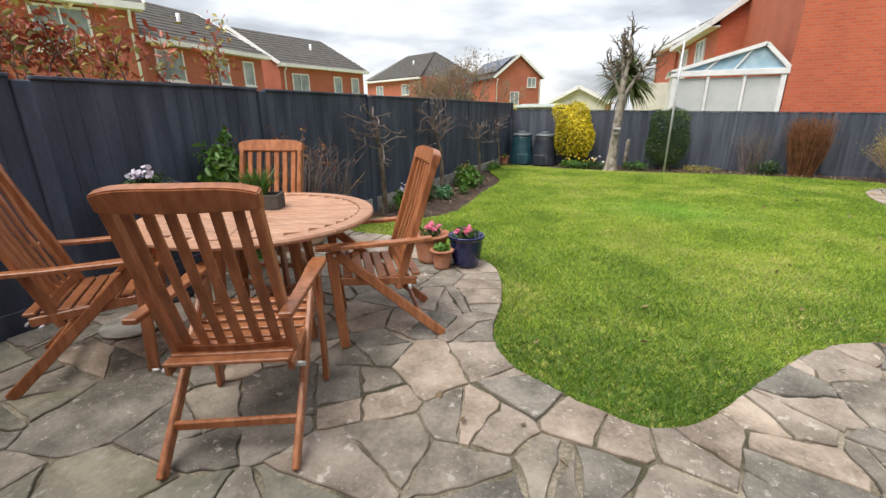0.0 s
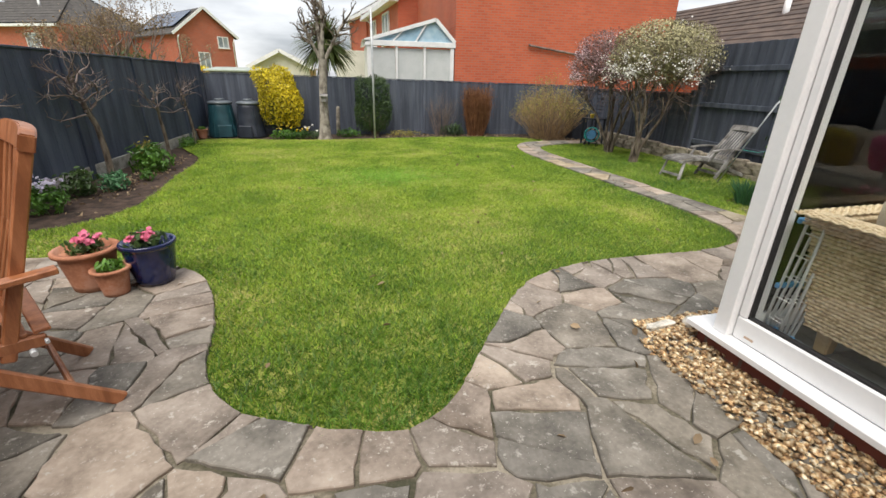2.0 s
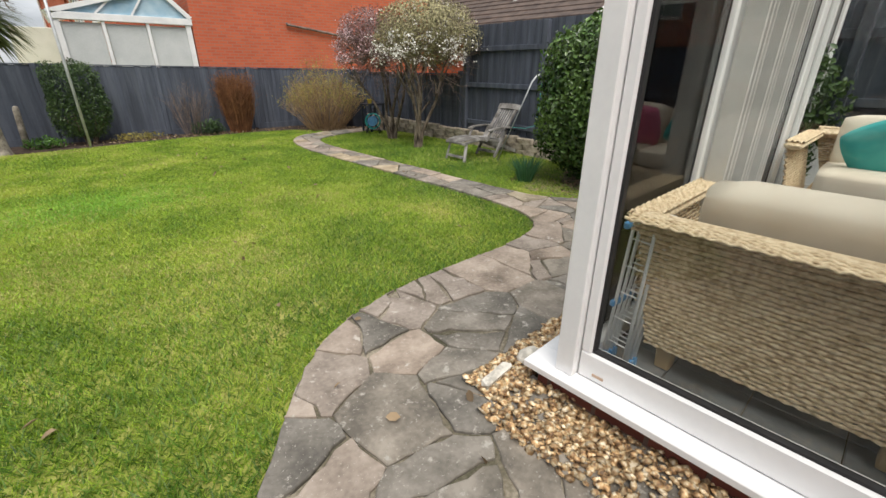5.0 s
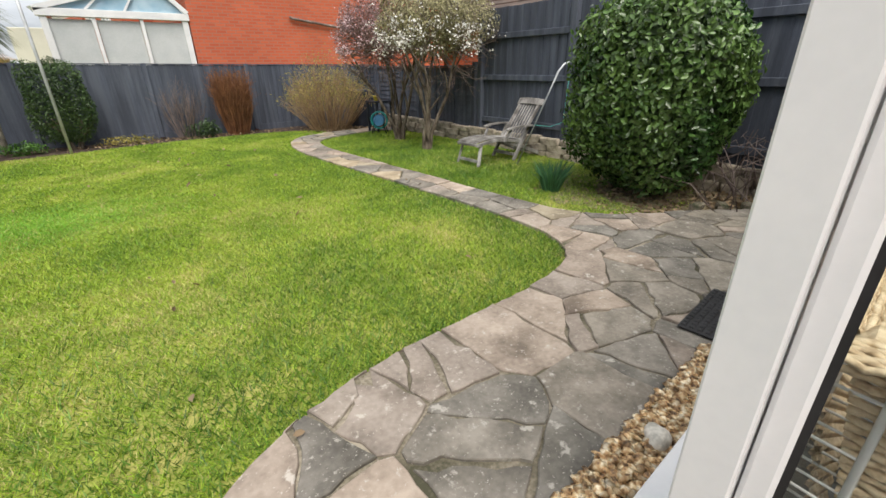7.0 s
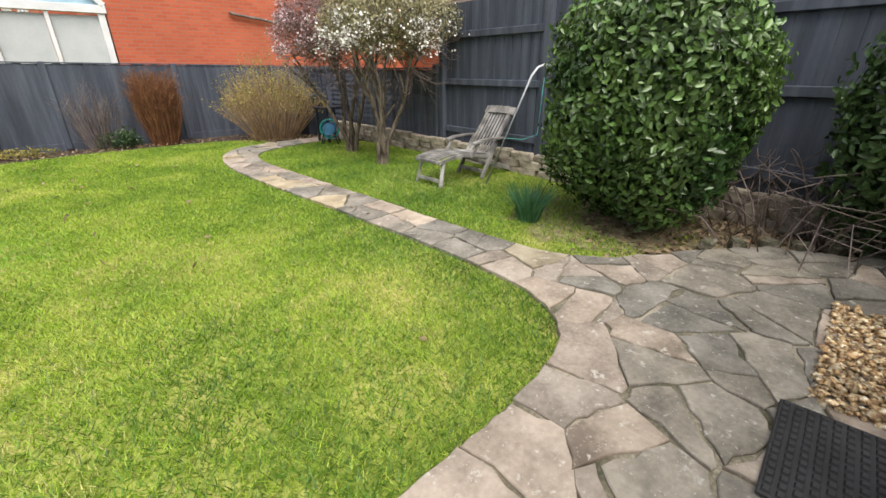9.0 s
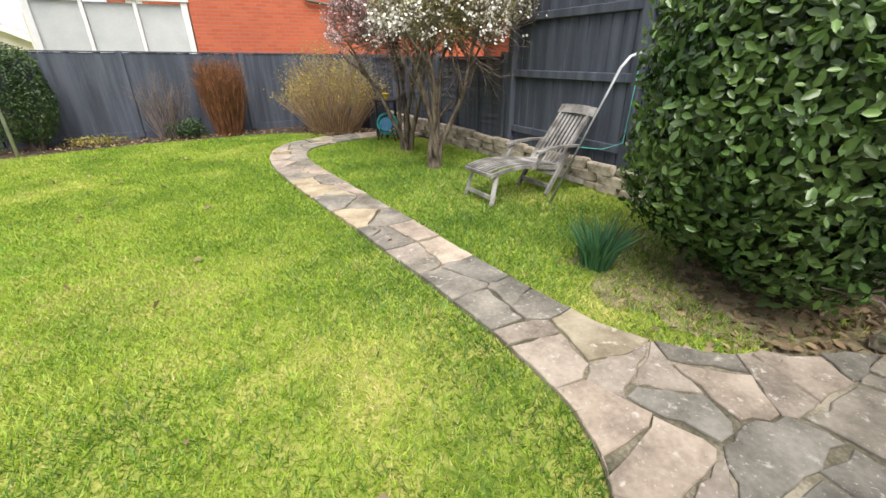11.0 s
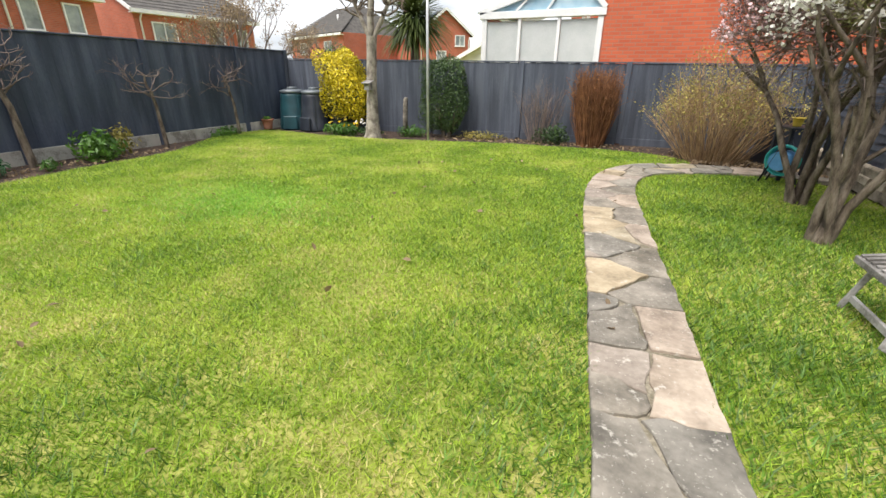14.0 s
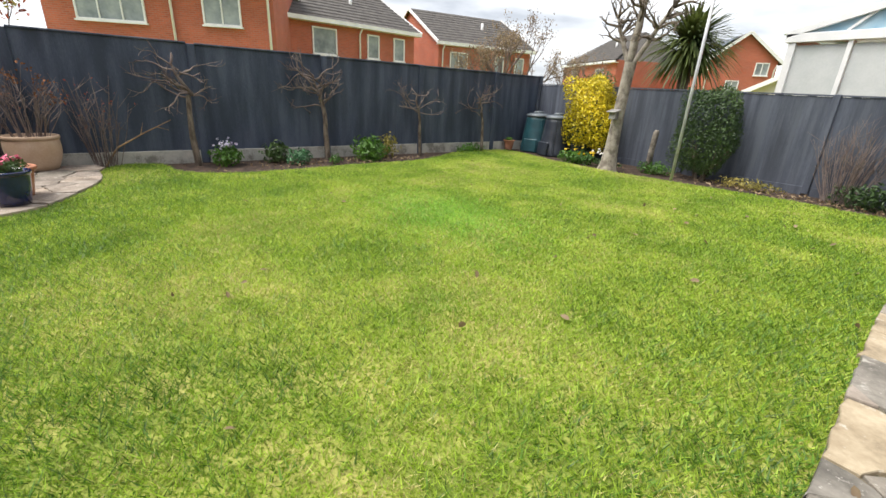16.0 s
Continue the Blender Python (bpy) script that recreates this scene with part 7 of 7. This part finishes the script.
def strip(x0, x1, y0, y1, z0=-0.012):
    def area(rng, n):
        p = np.stack([rng.uniform(x0, x1, n), rng.uniform(y0, y1, n), rng.uniform(z0, 0.024, n), np.ones(n)], 1)
        return (p @ np.array(HOUSE).T)[:, :3]
    return area


for k, (ar, n) in enumerate(((strip(-0.3, 0.055, -4.2, 0.0), 4200), (strip(-0.2, 1.42, 0.0, 0.185, 0.006), 1900), (strip(2.15, 3.2, -0.02, 0.28), 1300))):
    v, f = pebbles(G, ar, n, 0.019)
    tagged(new("gravel", raw("gravel", v, f, M_GRAVEL)), "golden-brown pea gravel beside the conservatory", "gravel", kind="stuff")
for x0, x1, y0, y1 in ((-0.3, 0.055, -4.2, 0.12), (2.15, 3.2, -0.02, 0.28)):
    bm = bmesh.new()
    box(bm, (x1 - x0, y1 - y0, 0.03), ((x0 + x1) / 2, (y0 + y1) / 2, -0.018))
    single("gravel_bed", bm, M_GRAVEL, "bed of fine golden gravel", "gravel", "structure", m=HOUSE)

bm = bmesh.new()
box(bm, (1.365, 0.19, 0.05), (0.7375, 0.09, -0.018))
single("gravel_bed", bm, M_GRAVEL, "bed of fine golden gravel", "gravel", "structure", m=HOUSE)


# ---- grass ----
def drift(x, y, cell, seed):
    """Smooth random values between 0 and 1 over the ground."""
    grid = np.random.default_rng(seed).random((64, 64))
    u, v = x / cell + 20.0, y / cell + 20.0
    i, j = np.floor(u).astype(int), np.floor(v).astype(int)
    fu, fv = u - i, v - j
    fu, fv = fu * fu * (3 - 2 * fu), fv * fv * (3 - 2 * fv)
    g = lambda a, b: grid[a % 64, b % 64]
    return (g(i, j) * (1 - fu) + g(i + 1, j) * fu) * (1 - fv) + (g(i, j + 1) * (1 - fu) + g(i + 1, j + 1) * fu) * fv


def grass(name, loop, density, height, label):
    xs, ys = [p[0] for p in loop], [p[1] for p in loop]
    n = int((max(xs) - min(xs)) * (max(ys) - min(ys)) * density)
    x, y = G.uniform(min(xs), max(xs), n), G.uniform(min(ys), max(ys), n)
    # thinner far away from where one walks
    keep = G.random(n) < np.clip(1.35 - 0.085 * np.hypot(x - 3.2, y - 3.5), 0.5, 1)
    x, y = x[keep], y[keep]
    q = inside(x, y, loop) & (~inside(x, y, BARE) | (G.random(len(x)) < 0.65))
    x, y = x[q], y[q]
    n = len(x)
    bump = lambda cx, cy, rx, ry: np.exp(-((x - cx) / rx) ** 2 - ((y - cy) / ry) ** 2)
    mix = 0.5 * drift(x, y, 1.1, 1) + 0.3 * drift(x, y, 0.4, 2) + 0.2 * drift(x, y, 0.13, 3)
    tuft = drift(x, y, 0.09, 4)
    lush = np.clip(0.05 + 0.6 * (mix - 0.5) + 0.95 * bump(1.25, 2.6, 0.95, 1.1) + 0.3 * bump(3.6, 4.0, 1.6, 0.4) + 0.4 * bump(5.0, 5.6, 0.5, 2.0) + 0.4 * bump(6.3, 7.3, 0.9, 2.6) + 0.2 * bump(2.2, 4.6, 1.6, 0.8), 0, 0.92)
    fresh = np.clip(0.9 * bump(1.5, 7.7, 0.9, 0.6) * (0.4 + mix), 0, 0.9)
    dry = np.clip(0.19 - 1.2 * (mix - 0.5) + 0.3 * (tuft - 0.5) + 0.3 * bump(-0.2, 4.4, 0.5, 0.6) + 0.4 * bump(-1.6, 5.1, 1.2, 0.5) + 0.3 * bump(0.1, 3.5, 0.3, 0.7) - 0.35 * bump(1.2, 2.9, 1.0, 1.1), 0.02, 0.75)
    pick = G.random(n)
    kind = np.where(pick < lush, 1, np.where(G.random(n) < fresh, 2, np.where(G.random(n) < dry, 3, 0)))
    a, b = G.uniform(0, 6.283, n), G.uniform(0, 6.283, n)
    h = height * G.uniform(0.5, 1.15, n) * (0.8 + 0.3 * tuft + 0.35 * (kind == 1) - 0.25 * (kind == 3))
    lean = h * G.uniform(0.4, 1.6, n)
    w = G.uniform(0.0026, 0.006, n) * np.clip(0.6 + 0.12 * np.hypot(x - 3.2, y - 3.5), 0.8, 1.7)
    z = np.full(n, -0.04)
    v = np.stack([np.stack([x - np.cos(a) * w, y - np.sin(a) * w, z], 1), np.stack([x + np.cos(a) * w, y + np.sin(a) * w, z], 1),
                  np.stack([x + np.cos(b) * lean, y + np.sin(b) * lean, z + h], 1)], 1)
    for k, mat, lab in ((0, M_GRASS, label), (1, M_GRASS_LUSH, "lush dark green grass blades in the lawn"), (2, M_GRASS_FRESH, "bright fresh green grass patch in the lawn"), (3, M_GRASS_DRY, "straw-yellow dry grass blades in the lawn")):
        p = v[kind == k].reshape(-1, 3)
        if len(p):
            tagged(new(name, raw(name, p, np.arange(len(p)).reshape(-1, 3), mat)), lab, "grass", kind="stuff")


grass("grass", LAWN, 15000, 0.035, "short green lawn grass with straw-yellow patches")
THIN = [(5.8, 4.75), (6.2, 4.45), (6.7, 4.3), (7.4, 4.6), (7.5, 6.2), (6.9, 5.6), (6.3, 5.2)]
grass("grass", THIN, 1500, 0.035, "thin scattered grass on dry soil")
grass("grass", SIDE_LAWN, 12000, 0.038, "short green grass between path and fence")


# ---- crazy paving ----
def half_plane(poly, px, py, nx, ny):
    """The part of a convex polygon where (p - (px, py)) . n <= 0."""
    out = []
    for i, (x0, y0) in enumerate(poly):
        x1, y1 = poly[(i + 1) % len(poly)]
        d0, d1 = (x0 - px) * nx + (y0 - py) * ny, (x1 - px) * nx + (y1 - py) * ny
        if d0 <= 0:
            out.append((x0, y0))
        if d0 * d1 < 0:
            s = d0 / (d0 - d1)
            out.append((x0 + (x1 - x0) * s, y0 + (y1 - y0) * s))
    return out


def stones():
    r = random.Random(77)
    top = thing("paving", pose(0, 0, 0), "crazy paving of irregular grey and buff sandstone slabs", "paving", kind="structure")
    seeds = []
    # pairs of seeds across the edges, so that stones end along them
    loop = PATIO
    n = len(loop)
    run = 0.0
    nxt = 0.1
    for i in range(n):
        (x0, y0), (x1, y1) = loop[i], loop[(i + 1) % n]
        ln = math.hypot(x1 - x0, y1 - y0)
        ux, uy = (x1 - x0) / ln, (y1 - y0) / ln
        while nxt < run + ln:
            s = nxt - run
            off = 0.125
            px, py = x0 + ux * s, y0 + uy * s
            seeds.append((px - uy * off, py + ux * off, 0.0, True))
            seeds.append((px + uy * off, py - ux * off, 0.0, False))
            nxt += r.uniform(0.3, 0.55)
        run += ln
    ins = inside([s[0] for s in seeds], [s[1] for s in seeds], PATIO)
    seeds = [(s[0], s[1], 0.0, bool(k)) for s, k in zip(seeds, ins)]
    tries = 0
    while tries < 6000:
        tries += 1
        x, y = r.uniform(-2.7, 7.5), r.uniform(-1.5, 11.6)
        if not inside([x], [y], PATIO)[0]:
            continue
        gap = r.choice((0.3, 0.42, 0.55, 0.68))
        if all((x - s[0]) ** 2 + (y - s[1]) ** 2 > (gap if s[3] else 0.24) ** 2 for s in seeds):
            seeds.append((x, y, r.uniform(-0.012, 0.02), True))
    for i, (x, y, w, good) in enumerate(seeds):
        if not good:
            continue
        poly = [(x - 0.8, y - 0.8), (x + 0.8, y - 0.8), (x + 0.8, y + 0.8), (x - 0.8, y + 0.8)]
        for j, (a, b, w2, _g) in enumerate(seeds):
            if i == j:
                continue
            dx, dy = a - x, b - y
            d2 = dx * dx + dy * dy
            if d2 > 2.4:
                continue
            s = 0.5 + (w - w2) / (2 * d2)
            poly = half_plane(poly, x + dx * s, y + dy * s, dx, dy)
            if len(poly) < 3:
                break
        if len(poly) < 3:
            continue
        for piece in cut(poly, r, 2 if y < 4.9 else 1):
            lay(piece, r, top)


def area_of(poly):
    return abs(sum(poly[q - 1][0] * poly[q][1] - poly[q][0] * poly[q - 1][1] for q in range(len(poly)))) / 2


def cut(poly, r, depth):
    """Splits a large slab along a random chord, again and again, into angular pieces."""
    if depth == 0 or area_of(poly) < 0.11 or r.random() < 0.2:
        return [poly]
    cx, cy = sum(p[0] for p in poly) / len(poly), sum(p[1] for p in poly) / len(poly)
    px, py = cx + r.gauss(0, 0.05), cy + r.gauss(0, 0.05)
    # across the longer side more often
    far = max(poly, key=lambda p: (p[0] - cx) ** 2 + (p[1] - cy) ** 2)
    a = math.atan2(far[1] - cy, far[0] - cx) + r.gauss(0, 0.6)
    one, two = half_plane(poly, px, py, math.cos(a), math.sin(a)), half_plane(poly, px, py, -math.cos(a), -math.sin(a))
    if len(one) < 3 or len(two) < 3:
        return [poly]
    return cut(one, r, depth - 1) + cut(two, r, depth - 1)


def slab_stone(x, y, r):
    """Which stone was laid here: buff ones edge the lawn, grey ones fill the patio, green ones lie by the fence."""
    q = hug(x, y, 0.42)
    if y > 4.9:
        return r.choice((M_STONE_BUFF, M_STONE, M_STONE_BUFF, M_STONE, M_STONE, M_STONE_YELLOW))
    if q != (x, y):
        return M_STONE_BUFF if r.random() < 0.8 else M_STONE
    if y < 1.5 and x < 0.6:
        return r.choice((M_STONE_GREEN, M_STONE_GREEN, M_STONE))
    if x < 0.4 and y > 2.6:
        return M_STONE_BUFF if r.random() < 0.7 else M_STONE
    return M_STONE if r.random() < (0.85 if x > 2 else 0.66) else M_STONE_BUFF


def lay(poly, r, top):
    """One slab, drawn in by its joint, with a chipped outline and a worn upper edge."""
    for _once in (0,):
        keep = []
        for q, p in enumerate(poly):
            if math.hypot(p[0] - poly[q - 1][0], p[1] - poly[q - 1][1]) > 0.03:
                keep.append(p)
        poly = keep
        if len(poly) < 3 or area_of(poly) < 0.004:
            continue
        cx, cy = sum(p[0] for p in poly) / len(poly), sum(p[1] for p in poly) / len(poly)
        inner = poly
        joint = r.choice((0.003, 0.005, 0.007, 0.010, 0.016))
        for q in range(len(poly)):
            (x0, y0), (x1, y1) = poly[q - 1], poly[q]
            ln = math.hypot(x1 - x0, y1 - y0) or 1
            nx, ny = (y1 - y0) / ln, -(x1 - x0) / ln
            if (cx - x0) * nx + (cy - y0) * ny > 0:
                nx, ny = -nx, -ny
            inner = half_plane(inner, x0 - nx * joint, y0 - ny * joint, nx, ny)
            if len(inner) < 3:
                break
        if len(inner) < 3:
            continue
        # roughen the outline: a midpoint on every longer edge
        edge = []
        for q, (x0, y0) in enumerate(inner):
            x1, y1 = inner[(q + 1) % len(inner)]
            edge.append((x0 + r.gauss(0, 0.004), y0 + r.gauss(0, 0.004)))
            ln = math.hypot(x1 - x0, y1 - y0)
            if ln > 0.1:
                n = int(ln / 0.075) + 1
                for s in [(w + r.uniform(-0.2, 0.2)) / n for w in range(1, n)]:
                    k = r.gauss(0, 0.0065)
                    edge.append((x0 + (x1 - x0) * s + (y1 - y0) / ln * k, y0 + (y1 - y0) * s - (x1 - x0) / ln * k))
        edge = [(a + r.gauss(0, 0.004), b + r.gauss(0, 0.004)) for a, b in (hug(a, b) for a, b in edge)]
        edge = [p for q, p in enumerate(edge) if math.hypot(p[0] - edge[q - 1][0], p[1] - edge[q - 1][1]) > 0.004]
        if len(edge) < 3 or area_of(edge) < 0.004:
            continue
        bm = bmesh.new()
        tilt = (r.gauss(0, 0.006), r.gauss(0, 0.006), r.gauss(0, 0.0025))
        zz = lambda a, b: tilt[2] + tilt[0] * (a - cx) + tilt[1] * (b - cy)
        lo = [bm.verts.new((a - cx, b - cy, -0.05)) for a, b in edge]
        mid = [bm.verts.new((a - cx, b - cy, zz(a, b) - 0.005)) for a, b in edge]
        up = [bm.verts.new(((a - cx) * (1 - 0.006 / (math.hypot(a - cx, b - cy) + 0.02)), (b - cy) * (1 - 0.006 / (math.hypot(a - cx, b - cy) + 0.02)), zz(a, b))) for a, b in edge]
        m = len(edge)
        for q in range(m):
            k = (q + 1) % m
            bm.faces.new((lo[q], lo[k], mid[k], mid[q]))
            bm.faces.new((mid[q], mid[k], up[k], up[q]))
        bm.faces.new(up)
        bm.normal_update()
        o = new("slab", mesh_from(bm, "slab", slab_stone(cx, cy, r)))
        o.parent = top
        o.location = (cx, cy, 0)


stones()
